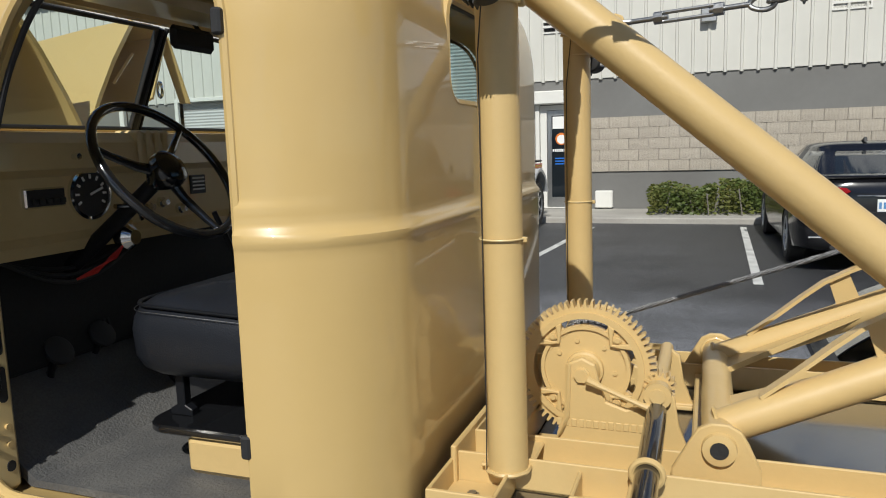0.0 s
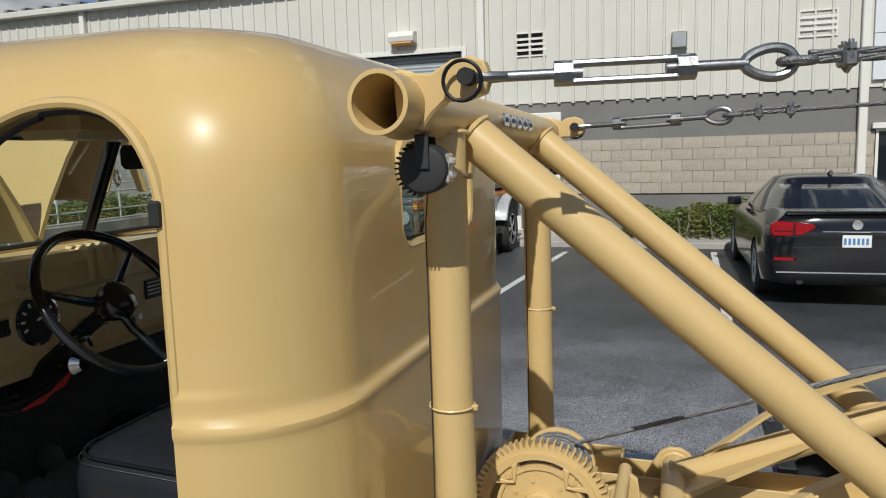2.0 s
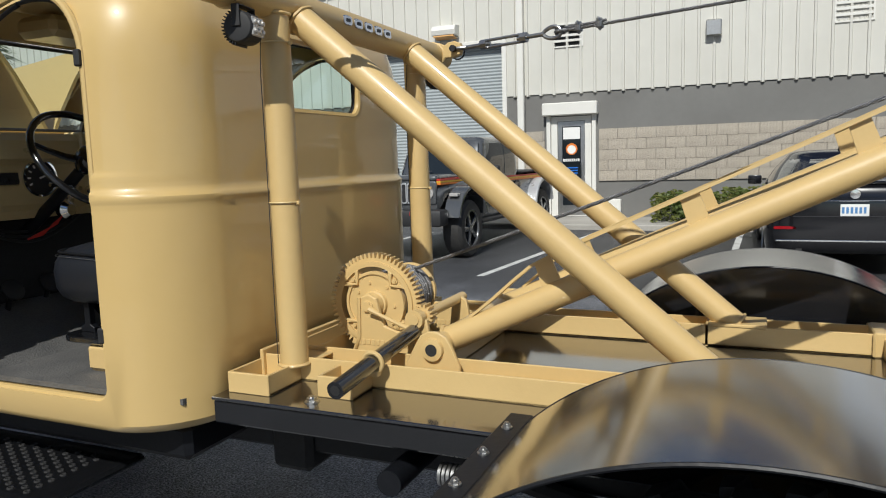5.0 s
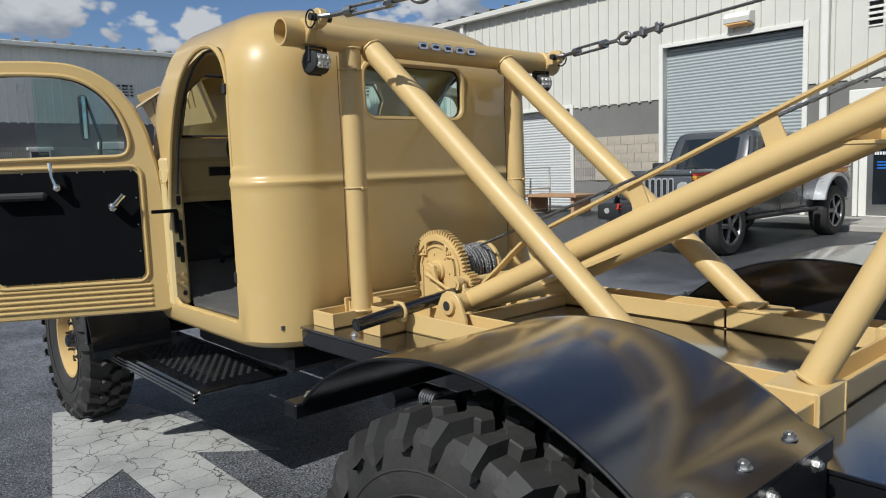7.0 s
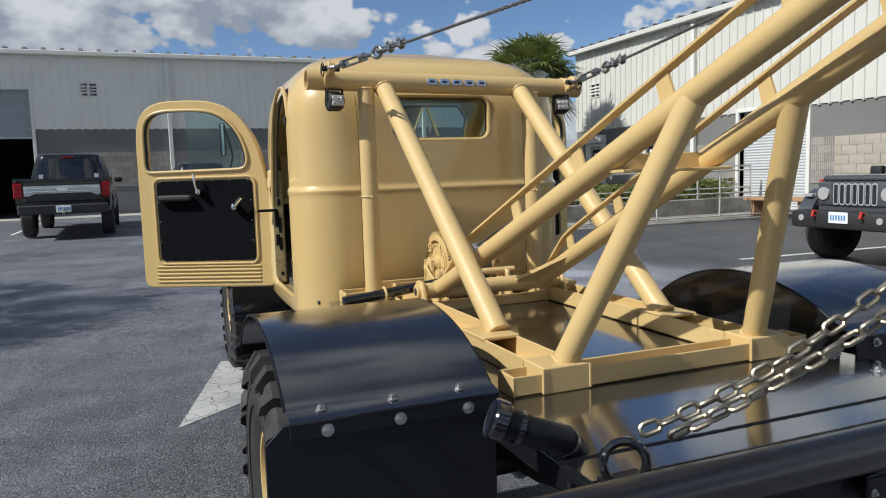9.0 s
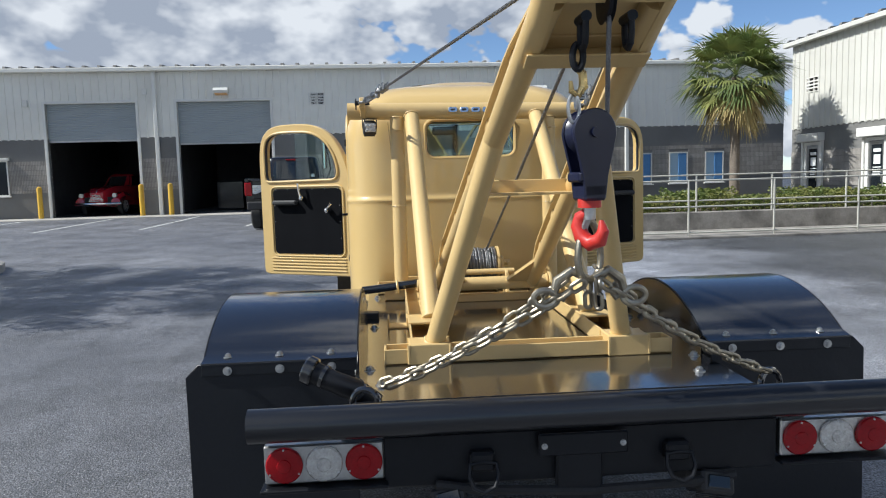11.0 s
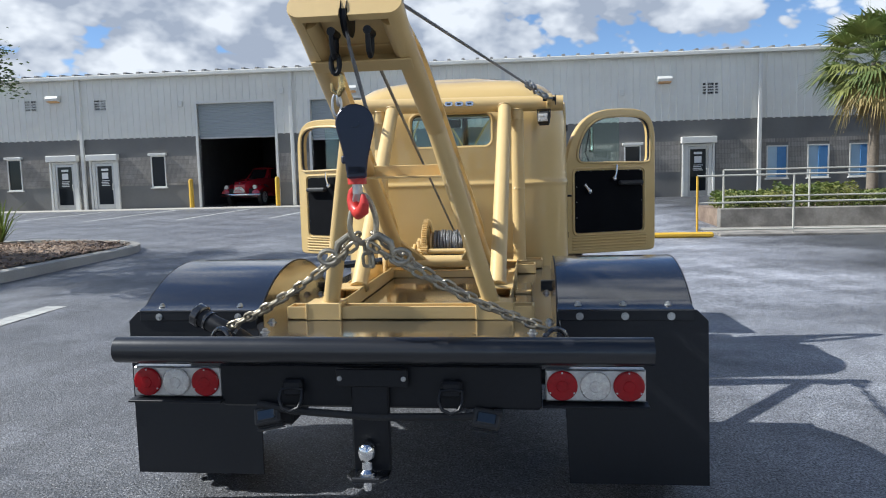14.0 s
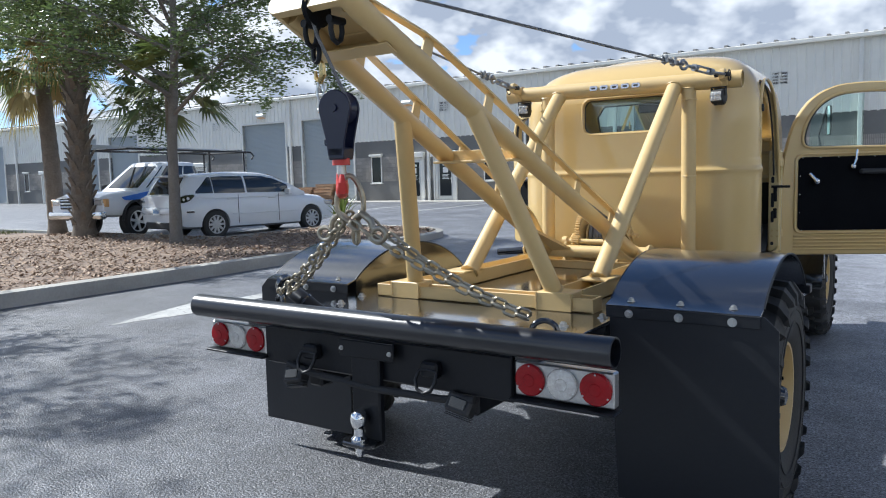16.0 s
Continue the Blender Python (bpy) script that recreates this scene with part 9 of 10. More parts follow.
# ---------------------------------------------------------------- parked vehicles
def car_wheel(parent, x, y, r, w, rim_mat, spokes=5, hubr=0.62):
    """A road wheel: tyre, rim, spokes. The car points to +x; y gives the side."""
    s = 1 if y > 0 else -1
    bm = nb()
    lathe(bm, [(-w / 2, r * 0.66), (-w / 2, r * 0.9), (-w * 0.36, r), (w * 0.36, r), (w / 2, r * 0.9), (w / 2, r * 0.66)], 32, pose(0, 0, 0, 0, 0, 90), closed=True)
    bmesh.ops.recalc_face_normals(bm, faces=bm.faces)
    wh = new("wheel")
    wh.parent, wh.matrix_basis = parent, pose(x, y, r)
    part("tyre", bm, RUBBER, wh)
    bm = nb()
    lathe(bm, [(s * w * 0.46, r * 0.66), (s * w * 0.47, r * 0.62), (s * w * 0.15, r * 0.58), (s * w * 0.1, r * 0.05), (0, r * 0.05), (0, r * 0.66)], 32, pose(0, 0, 0, 0, 0, 90), closed=True)
    bmesh.ops.recalc_face_normals(bm, faces=bm.faces)
    part("rim", bm, PLASTIC, wh)
    bm = nb()
    lathe(bm, [(s * w * 0.42, r * 0.585), (s * w * 0.485, r * 0.60), (s * w * 0.485, r * 0.665), (s * w * 0.42, r * 0.67)], 32, pose(0, 0, 0, 0, 0, 90), closed=True)
    bmesh.ops.recalc_face_normals(bm, faces=bm.faces)
    part("rim_lip", bm, rim_mat, wh)
    for k in range(spokes):
        a = 360 / spokes * k + 18
        part("spoke", box(nb(), (-r * 0.085, s * w * 0.30, r * 0.06), (r * 0.085, s * w * 0.44, r * 0.63), 0.008), rim_mat, wh, m=pose(0, 0, 0, 0, a, 0))
    bm = nb()
    lathe(bm, [(s * w * 0.2, r * 0.16), (s * w * 0.46, r * 0.14), (s * w * 0.47, 0.001)], 16, pose(0, 0, 0, 0, 0, 90))
    part("hub_cap", bm, rim_mat, wh)
    return wh


def car_body(name, stations, mat, parent, arches, arch_r, label=""):
    """Lower body lofted along its length. stations: x, half width, sill height, shoulder height, top height."""
    loops = []
    for x, hw, z0, zs, zt in stations:
        half = [(hw * 0.80, z0), (hw * 0.97, z0 + 0.05), (hw, z0 + (zs - z0) * 0.45), (hw * 0.985, zs), (hw * 0.93, zs + (zt - zs) * 0.55), (hw * 0.80, zt - 0.005), (hw * 0.4, zt)]
        loops.append([(x, y, z) for y, z in half] + [(x, -y, z) for y, z in reversed(half)])
    ob = loft(name, loops)
    ob.data.materials.append(mat)
    cs = []
    for ax in arches:
        bm = nb()
        lathe(bm, [(-2, arch_r), (2, arch_r)], 36, pose(ax, 0, arch_r * 0.92, 0, 0, 90))
        bmesh.ops.recalc_face_normals(bm, faces=bm.faces)
        me = bpy.data.meshes.new("cutter")
        bm.to_mesh(me)
        bm.free()
        cs.append(new("cutter", me))
    cut(ob, cs)
    ob.parent = parent
    if label:
        ob["label"] = label
    # dark inner floor closing the arches
    x0, x1 = stations[0][0], stations[-1][0]
    hw = max(s[1] for s in stations)
    part("underbody", box(nb(), (x0 + 0.15, -hw * 0.72, stations[1][2] + 0.02), (x1 - 0.15, hw * 0.72, stations[1][2] + 0.35)), BLACK_DULL, parent)
    return ob


def cabin(parent, base, roof, z0, z1, mat, pillars=(0.0, 0.45, 1.0), glass=None, square=4.6, span=0.84):
    """Rounded upper body with panes let into it: base and roof are (x rear, x front, half width)."""
    zt, n = z1 - 0.07, square

    def dims(t):
        xr, xf, hw = (a + (b - a) * t for a, b in zip(base, roof))
        return (xr + xf) / 2, (xf - xr) / 2, hw + 0.035 * math.sin(math.pi * min(t, 1.0)) * 0.6

    def ring(t, z, shrink=0.0):
        c, a, hw = dims(t)
        out = []
        for k in range(36):
            th = 2 * math.pi * (k + 0.5) / 36
            cs, sn = math.cos(th), math.sin(th)
            out.append((c + (a - shrink) * math.copysign(abs(cs) ** (2 / n), cs), (hw - shrink) * math.copysign(abs(sn) ** (2 / n), sn), z))
        return out

    loops = [ring(-0.08, z0 - 0.08 * (zt - z0))] + [ring(k / 5, z0 + (zt - z0) * k / 5) for k in range(6)]
    loops += [ring(1.04, z1 - 0.04, 0.012), ring(1.05, z1 - 0.015, 0.045), ring(1.05, z1 + 0.004, 0.11), ring(1.05, z1 + 0.018, 0.24), ring(1.05, z1 + 0.024, 0.40)]
    bm = nb()
    rings(bm, loops)
    bmesh.ops.recalc_face_normals(bm, faces=bm.faces)
    upper = part("cabin_shell", bm, mat, parent)

    def pane(f):
        bm = nb()
        g = [[bm.verts.new(f(u / 6, v / 5)) for u in range(7)] for v in range(6)]
        for v in range(5):
            for u in range(6):
                bm.faces.new((g[v][u], g[v][u + 1], g[v + 1][u + 1], g[v + 1][u]))
        geo = bmesh.ops.extrude_face_region(bm, geom=list(bm.faces))
        mid = Vector(((base[0] + base[1]) / 2, 0, z0))
        for e in geo["geom"]:
            if isinstance(e, bmesh.types.BMVert):
                e.co += (mid - e.co).normalized() * 0.02
        bmesh.ops.recalc_face_normals(bm, faces=bm.faces)
        part("window_pane", bm, glass or CAR_GLASS, upper, "dark car window", angle=60)

    for s in (-1, 1):
        for f0, f1 in zip(pillars, pillars[1:]):
            a0, a1 = f0 + (0.075 if f0 == 0 else 0.014), f1 - (0.045 if f1 == 1 else 0.014)

            def side(u, v, s=s, a0=a0, a1=a1):
                t = 0.04 + 0.90 * v
                c, a, hw = dims(t)
                x = c - a + 2 * a * (a0 + (a1 - a0) * u)
                return (x, s * (hw * max(1 - abs((x - c) / a) ** n, 0.0) ** (1 / n) + 0.006), z0 + (zt - z0) * t)
            pane(side)
    for e in (-1, 1):
        def end(u, v, e=e):
            t = 0.05 + 0.88 * v
            c, a, hw = dims(t)
            y = (2 * u - 1) * hw * span
            return (c + e * (a * max(1 - abs(y / hw) ** n, 0.0) ** (1 / n) + 0.006), y, z0 + (zt - z0) * t)
        pane(end)
    return upper


def mirror_pair(parent, x, y, z, mat):
    for s in (-1, 1):
        part("wing_mirror", box(nb(), (x - 0.06, s * (y + 0.12) - 0.10, z - 0.07), (x + 0.06, s * (y + 0.12) + 0.10, z + 0.07), 0.03, seg=2), mat, parent)


def plate(parent, m, w=0.305, h=0.152):
    p = part("number_plate", box(nb(), (-0.006, -w / 2, -h / 2), (0.006, w / 2, h / 2), 0.004), SIGN_INK, parent, m=m)
    for k in range(6):
        part("plate_bar", box(nb(), (-0.009, -w / 2 + 0.03 + 0.043 * k, -0.035), (0.009, -w / 2 + 0.055 + 0.043 * k, 0.035)), BLUE_BLIND, p)


def sedan():
    c = thing("sedan_car", "black four-door sedan parked nose to the wall", "car", pose(7.05 + 2.42, 0.28, 0, 0, 0, 1.5))
    st = [(-2.425, 0.62, 0.40, 0.68, 0.84), (-2.415, 0.75, 0.33, 0.70, 0.95), (-2.385, 0.825, 0.29, 0.74, 1.01), (-2.30, 0.885, 0.25, 0.80, 1.06), (-1.9, 0.915, 0.20, 0.86, 1.085), (-1.0, 0.916, 0.19, 0.86, 1.06), (0.5, 0.915, 0.19, 0.84, 0.99), (1.2, 0.91, 0.19, 0.80, 0.97), (1.9, 0.89, 0.20, 0.72, 0.86), (2.3, 0.80, 0.24, 0.62, 0.72), (2.43, 0.60, 0.32, 0.52, 0.62)]
    car_body("body", st, BLACK_CAR, c, (-1.40, 1.40), 0.36, "glossy black car body")
    cabin(c, (-2.06, 1.10, 0.84), (-1.20, 0.26, 0.60), 1.02, 1.425, BLACK_CAR, (0.0, 0.52, 1.0), square=3.3, span=0.80)
    for x in (-1.40, 1.40):
        for y in (-0.80, 0.80):
            car_wheel(c, x, y, 0.335, 0.22, ALLOY, 5)
    mirror_pair(c, 0.62, 0.85, 1.02, BLACK_CAR)
    for s in (-1, 1):
        q = part("tail_lamp", prism(nb(), [(s * 0.62, 0.975), (s * 0.80, 0.985), (s * 0.855, 0.95), (s * 0.865, 0.87), (s * 0.83, 0.815), (s * 0.62, 0.815)], -2.418, -2.30, "x", 0.012), RED_LENS, c, "red two-part wraparound tail lamp")
        part("lamp_tip", prism(nb(), [(s * 0.40, 0.915), (s * 0.44, 0.955), (s * 0.615, 0.975), (s * 0.615, 0.82), (s * 0.54, 0.835)], -2.436, -2.36, "x", 0.006), RED_LENS, q)
        part("lamp_bar", box(nb(), (-2.424, min(s * 0.63, s * 0.83), 0.872), (-2.41, max(s * 0.63, s * 0.83), 0.882), 0.003), BLACK_CAR, q)
        part("reflector", box(nb(), (-2.425, s * 0.70 - 0.12, 0.545), (-2.405, s * 0.70 + 0.12, 0.58), 0.004), RED_LENS, c)
        # capped pipe in dark plastic, its colour standing in for the shaded bore
        part("tail_pipe", tube(nb(), (-2.41, s * 0.55, 0.31), (-2.30, s * 0.55, 0.31), 0.033, 14), PLASTIC, c)
    part("boot_seam", box(nb(), (-2.43, -0.62, 0.69), (-2.418, 0.62, 0.70)), SIGN_BLACK, c)
    part("chrome_strip", box(nb(), (-2.43, -0.80, 0.405), (-2.405, 0.80, 0.425), 0.004), CHROME, c)
    part("boot_trim", box(nb(), (-2.437, -0.34, 0.865), (-2.42, 0.34, 0.878), 0.003), CHROME, c)
    bm = nb()
    lathe(bm, [(0, 0.056), (-0.010, 0.052), (-0.012, 0.001)], 24, pose(-2.425, 0, 0.945))
    part("badge_disc", bm, CHROME, c)
    plate(c, pose(-2.432, 0, 0.765), 0.285, 0.135)
    part("antenna_fin", prism(nb(), [(-1.05, 1.435), (-0.85, 1.44), (-1.03, 1.495)], -0.02, 0.02, "y", 0.006), PLASTIC, c)
    part("boot_lip", box(nb(), (-2.36, -0.70, 1.055), (-2.22, 0.70, 1.085), 0.014), BLACK_CAR, c)


sedan()


def suv(name, label, mat, m, back_lamps=True):
    c = thing(name, label, "car", m)
    st = [(-2.30, 0.70, 0.45, 0.75, 0.90), (-2.27, 0.86, 0.34, 0.85, 1.05), (-2.1, 0.93, 0.28, 0.92, 1.10), (-1.0, 0.94, 0.26, 0.94, 1.10), (0.6, 0.94, 0.26, 0.92, 1.08), (1.3, 0.93, 0.26, 0.90, 1.04), (2.0, 0.90, 0.30, 0.82, 0.98), (2.28, 0.78, 0.36, 0.70, 0.88)]
    car_body("body", st, mat, c, (-1.38, 1.42), 0.42)
    cabin(c, (-2.15, 1.1, 0.86), (-1.85, 0.30, 0.68), 1.08, 1.74, mat, (0.0, 0.38, 0.68, 1.0))
    for x in (-1.38, 1.42):
        for y in (-0.82, 0.82):
            car_wheel(c, x, y, 0.385, 0.24, ALLOY, 5)
    mirror_pair(c, 0.75, 0.88, 1.12, PLASTIC)
    for s in (-1, 1):
        part("tail_lamp", box(nb(), (-2.31, s * 0.76 - 0.10, 0.86), (-2.2, s * 0.76 + 0.10, 1.12), 0.02), RED_LENS, c)
        part("head_lamp", box(nb(), (2.15, s * 0.68 - 0.12, 0.76), (2.27, s * 0.68 + 0.12, 0.90), 0.03), CLEAR_LENS, c)
    plate(c, pose(-2.31, 0, 0.80))


suv("suv_car", "dark grey sport utility vehicle parked by the pavement", DARK_CAR, pose(9.35, -2.75, 0, 0, 0, 1))
suv("suv_car", "black boxy sport utility vehicle parked at the workshop", BLACK_CAR, pose(-0.15, 22.9, ground_z(0, 22.9), 0, 0, 90))


def off_roader():
    """Crew-cab off-roader with a slotted grille; points to -x."""
    c = thing("off_road_truck", "dark grey off-road pickup with orange striped bonnet", "car", pose(7.88 + 1.745, 6.0, 0.0, 0, 0, 178.0))
    # local: front to +x, axles at +-1.745
    body = car_body("body", [(-2.72, 0.74, 0.55, 0.98, 1.12), (-2.70, 0.79, 0.50, 1.05, 1.18), (-0.9, 0.80, 0.48, 1.08, 1.20), (0.9, 0.79, 0.48, 1.08, 1.20), (1.0, 0.77, 0.52, 1.05, 1.20), (2.12, 0.66, 0.60, 1.02, 1.17), (2.24, 0.62, 0.62, 0.98, 1.10)], GREY_CAR, c, (-1.745, 1.745), 0.52)
    cabin(c, (-0.95, 0.92, 0.76), (-0.90, 0.64, 0.69), 1.18, 1.82, GREY_CAR, (0.0, 0.44, 1.0), square=10.0, span=0.90)
    # bonnet
    part("bonnet", box(nb(), (0.98, -0.60, 1.15), (2.21, 0.60, 1.245), 0.045, seg=3), GREY_CAR, c)
    for s in (-1, 1):
        for k, mt in enumerate((ORANGE, YELLOW, RED_PAINT)):
            part("stripe", box(nb(), (-2.55, s * 0.800 - 0.003, 1.075 + 0.028 * k), (0.95, s * 0.800 + 0.012, 1.100 + 0.028 * k)), mt, c)
            part("stripe", box(nb(), (1.0, s * 0.63 - 0.03 + 0.0, 1.1 + 0.03 * k), (2.2, s * 0.63 + 0.035, 1.125 + 0.03 * k)), mt, c)
        # flared wings
        for ax in (1.745, -1.745):
            fa = fender_arc(0.56, 12, 168, 14, ax, 0.52)
            fb = fender_arc(0.50, 12, 168, 14, ax, 0.52)
            bm = prism(nb(), fa + list(reversed(fb)), min(s * 0.74, s * 0.99), max(s * 0.74, s * 0.99), "y", 0.01)
            part("wing_flare", bm, ALLOY if ax < 0 else GREY_CAR, c, "silver wheel arch flare")
        part("head_lamp", tube(nb(), (2.23, s * 0.50, 0.99), (2.30, s * 0.50, 0.99), 0.09, 20), CLEAR_LENS, c)
        part("indicator", box(nb(), (2.1, s * 0.86 - 0.07, 0.93), (2.2, s * 0.86 + 0.07, 0.98), 0.01), CLEAR_LENS, c)
        part("fog_lamp", tube(nb(), (2.52, s * 0.62, 0.66), (2.565, s * 0.62, 0.66), 0.045, 14), CLEAR_LENS, c)
        part("tow_hook", sweep(nb(), [(2.50, s * 0.38, 0.74), (2.60, s * 0.38, 0.76), (2.62, s * 0.38, 0.70), (2.50, s * 0.38, 0.68)], 0.018, 8), RED_PAINT, c)
        part("step_bar", box(nb(), (-1.2, s * 0.84 - 0.05, 0.46), (1.2, s * 0.84 + 0.05, 0.52), 0.015), PLASTIC, c)
        for x in (0.0, -0.80):
            part("door_seam", box(nb(), (x - 0.006, s * 0.801 - 0.004, 0.55), (x + 0.006, s * 0.801 + 0.004, 1.2)), SIGN_BLACK, c)
            part("door_handle", box(nb(), (x + 0.06, s * 0.81 - 0.015, 1.03), (x + 0.22, s * 0.81 + 0.02, 1.065), 0.008), PLASTIC, c)
        part("door_seam", box(nb(), (0.93, s * 0.801 - 0.004, 0.55), (0.945, s * 0.801 + 0.004, 1.2)), SIGN_BLACK, c)
        part("decal", box(nb(), (0.35, s * 0.803 - 0.003, 0.78), (0.45, s * 0.803 + 0.003, 0.86)), ALLOY, c)
    # grille with seven slots
    part("grille", box(nb(), (2.20, -0.62, 0.82), (2.27, 0.62, 1.16), 0.03, seg=2), GREY_CAR, c, "dark grille with seven bright-edged slots")
    for k in range(7):
        y = -0.30 + 0.10 * k
        part("slot_frame", prism(nb(), rounded(y, 0.985, 0.090, 0.300, 0.030, 3), 2.26, 2.278, "x"), ALLOY, c)
        part("grille_slot", prism(nb(), rounded(y, 0.985, 0.056, 0.262, 0.020, 3), 2.27, 2.283, "x"), SIGN_BLACK, c)
    part("bumper", box(nb(), (2.26, -0.82, 0.52), (2.555, 0.82, 0.76), 0.045, seg=2), PLASTIC, c, "black plastic bumper")
    plate(c, pose(2.564, 0.0, 0.68, 0, 0, 0))
    part("bed_rail", box(nb(), (-2.7, -0.78, 1.18), (-0.98, 0.78, 1.22), 0.02), PLASTIC, c)
    for x in (1.745, -1.745):
        for y in (-0.80, 0.80):
            car_wheel(c, x, y, 0.43, 0.30, GREY_CAR, 5)
    mirror_pair(c, 0.75, 0.80, 1.28, PLASTIC)
    part("wiper", sweep(nb(), [(0.99, -0.5, 1.22), (0.92, -0.1, 1.28)], 0.008, 6), PLASTIC, c)


off_roader()


def pickup(name, label, mat, m, work=False):
    c = thing(name, label, "car", m)
    st = [(-2.90, 0.80, 0.62, 0.95, 1.20), (-2.88, 0.96, 0.56, 1.0, 1.30), (-1.0, 1.0, 0.52, 1.02, 1.32), (0.9, 1.0, 0.52, 1.02, 1.26), (1.2, 0.99, 0.52, 1.0, 1.22), (2.5, 0.97, 0.55, 0.95, 1.16), (2.85, 0.90, 0.58, 0.88, 1.06)]
    car_body("body", st, mat, c, (-1.75, 1.85), 0.50)
    cabin(c, (-0.95, 1.45, 0.94), (-0.80, 0.55, 0.74), 1.25, 1.98, mat, (0.0, 0.48, 1.0))
    for x in (-1.75, 1.85):
        for y in (-0.85, 0.85):
            car_wheel(c, x, y, 0.42, 0.28, ALLOY if work else DARK_CAR, 6)
    mirror_pair(c, 0.98, 0.95, 1.32, PLASTIC)
    part("bed_floor", box(nb(), (-2.85, -0.80, 1.325), (-1.0, 0.80, 1.335)), PLASTIC, c)
    for s in (-1, 1):
        part("tail_lamp", box(nb(), (-2.945, s * 0.885 - 0.085, 0.93), (-2.82, s * 0.885 + 0.095, 1.27), 0.02), RED_LENS, c, "red tail lamp")
        part("head_lamp", box(nb(), (2.70, s * 0.74 - 0.15, 0.86), (2.87, s * 0.74 + 0.13, 1.02), 0.03), CLEAR_LENS, c)
        part("front_marker", box(nb(), (2.70, s * 0.90 - 0.06, 0.83), (2.83, s * 0.90 + 0.04, 1.03), 0.02), LAMP_GLOW, c)
        part("bed_wall", box(nb(), (-2.88, s * 0.93 - 0.05, 1.27), (-1.0, s * 0.93 + 0.05, 1.38), 0.02), mat, c)
    part("bumper", box(nb(), (2.78, -0.92, 0.52), (2.98, 0.92, 0.72), 0.05, seg=2), CHROME if work else PLASTIC, c)
    part("grille", box(nb(), (2.80, -0.58, 0.78), (2.89, 0.58, 1.05), 0.02), SIGN_BLACK, c)
    for k in range(3):
        part("grille_bar", box(nb(), (2.87, -0.56, 0.83 + 0.08 * k), (2.90, 0.56, 0.855 + 0.08 * k), 0.006), CHROME, c)
    rb = part("rear_bumper", box(nb(), (-3.05, -0.92, 0.56), (-2.86, 0.92, 0.78), 0.03), PLASTIC, c)
    if not work:
        part("tailgate", box(nb(), (-2.935, -0.78, 0.84), (-2.87, 0.78, 1.31), 0.02), mat, c, "black tailgate")
        band = part("tailgate_band", prism(nb(), [(-0.77, 1.20), (0.77, 1.20), (0.77, 0.985), (0.70, 0.97), (0.55, 1.03), (-0.55, 1.03), (-0.70, 0.97), (-0.77, 0.985)], -2.955, -2.93, "x", 0.006), ALLOY, c, "bright ribbed tailgate trim")
        for z in (1.075, 1.155):
            part("band_rib", box(nb(), (-2.966, -0.74, z - 0.012), (-2.95, 0.74, z + 0.012), 0.005), CHROME, band)
        part("gate_emblem", prism(nb(), rounded(0, 1.12, 0.22, 0.085, 0.042, 5), -2.975, -2.955, "x", 0.004), CHROME, c)
        for y in (-0.62, 0.62):
            part("window_sticker", box(nb(), (-0.972, y - 0.05, 1.38), (-0.964, y + 0.05, 1.48)), SIGN_INK, c, m=pose(0, 0, 0))
        part("tailgate_spoiler", box(nb(), (-2.95, -0.80, 1.30), (-2.84, 0.80, 1.345), 0.015), mat, c)
        part("brake_lamp", box(nb(), (-0.88, -0.14, 1.88), (-0.84, 0.14, 1.915), 0.006), RED_LENS, c)
        part("tow_ball", tube(nb(), (-3.1, 0, 0.58), (-3.1, 0, 0.68), 0.03, 12), CHROME, c)
    plate(c, pose(-3.055, 0, 0.68))
    if work:
        for x in (-1.75, 1.85):
            for y in (-0.985, 0.985):
                part("arch_flare", sweep(nb(), [(x + 0.50 * math.cos(radians(a)), y, 0.46 + 0.50 * math.sin(radians(a))) for a in range(0, 181, 12)], 0.035, 8), PLASTIC, c, "black wheel arch flare")
        # blue swoosh over door and wing
        for s in (-1, 1):
            part("blue_panel", prism(nb(), [(0.55, 1.16), (1.35, 1.20), (2.35, 1.06), (2.25, 0.98), (1.45, 0.96), (0.9, 0.98)], s * 0.97 - 0.004, s * 0.97 + 0.036, "y"), BLUE, c, "blue painted sweep")
        rack = thing_rack(c)
    return c


def thing_rack(c):
    r = part("ladder_rack", sweep(nb(), [(-3.2, -0.8, 2.10), (-3.3, -0.8, 2.22), (-3.15, -0.8, 2.32), (1.9, -0.8, 2.30)], 0.028, 8), PLASTIC, c, "black ladder rack over the bed")
    part("rack_side", sweep(nb(), [(-3.2, 0.8, 2.10), (-3.3, 0.8, 2.22), (-3.15, 0.8, 2.32), (1.9, 0.8, 2.30)], 0.028, 8), PLASTIC, r)
    for x in (-2.9, -1.4, 0.3, 1.6):
        part("rack_cross", tube(nb(), (x, -0.8, 2.31), (x, 0.8, 2.31), 0.022, 8), PLASTIC, r)
    for x in (-2.8, -1.2):
        for y in (-0.8, 0.8):
            part("rack_leg", tube(nb(), (x, y, 1.36), (x, y, 2.30), 0.026, 8), PLASTIC, r)
    lad = part("ladder_rail", box(nb(), (-2.6, -0.45, 2.34), (2.4, -0.40, 2.42), 0.006), ALLOY, r)
    part("ladder_rail", box(nb(), (-2.6, 0.0, 2.34), (2.4, 0.05, 2.42), 0.006), ALLOY, r)
    for k in range(15):
        part("ladder_rung", tube(nb(), (-2.45 + 0.32 * k, -0.42, 2.38), (-2.45 + 0.32 * k, 0.02, 2.38), 0.015, 8), ALLOY, r)
    return r


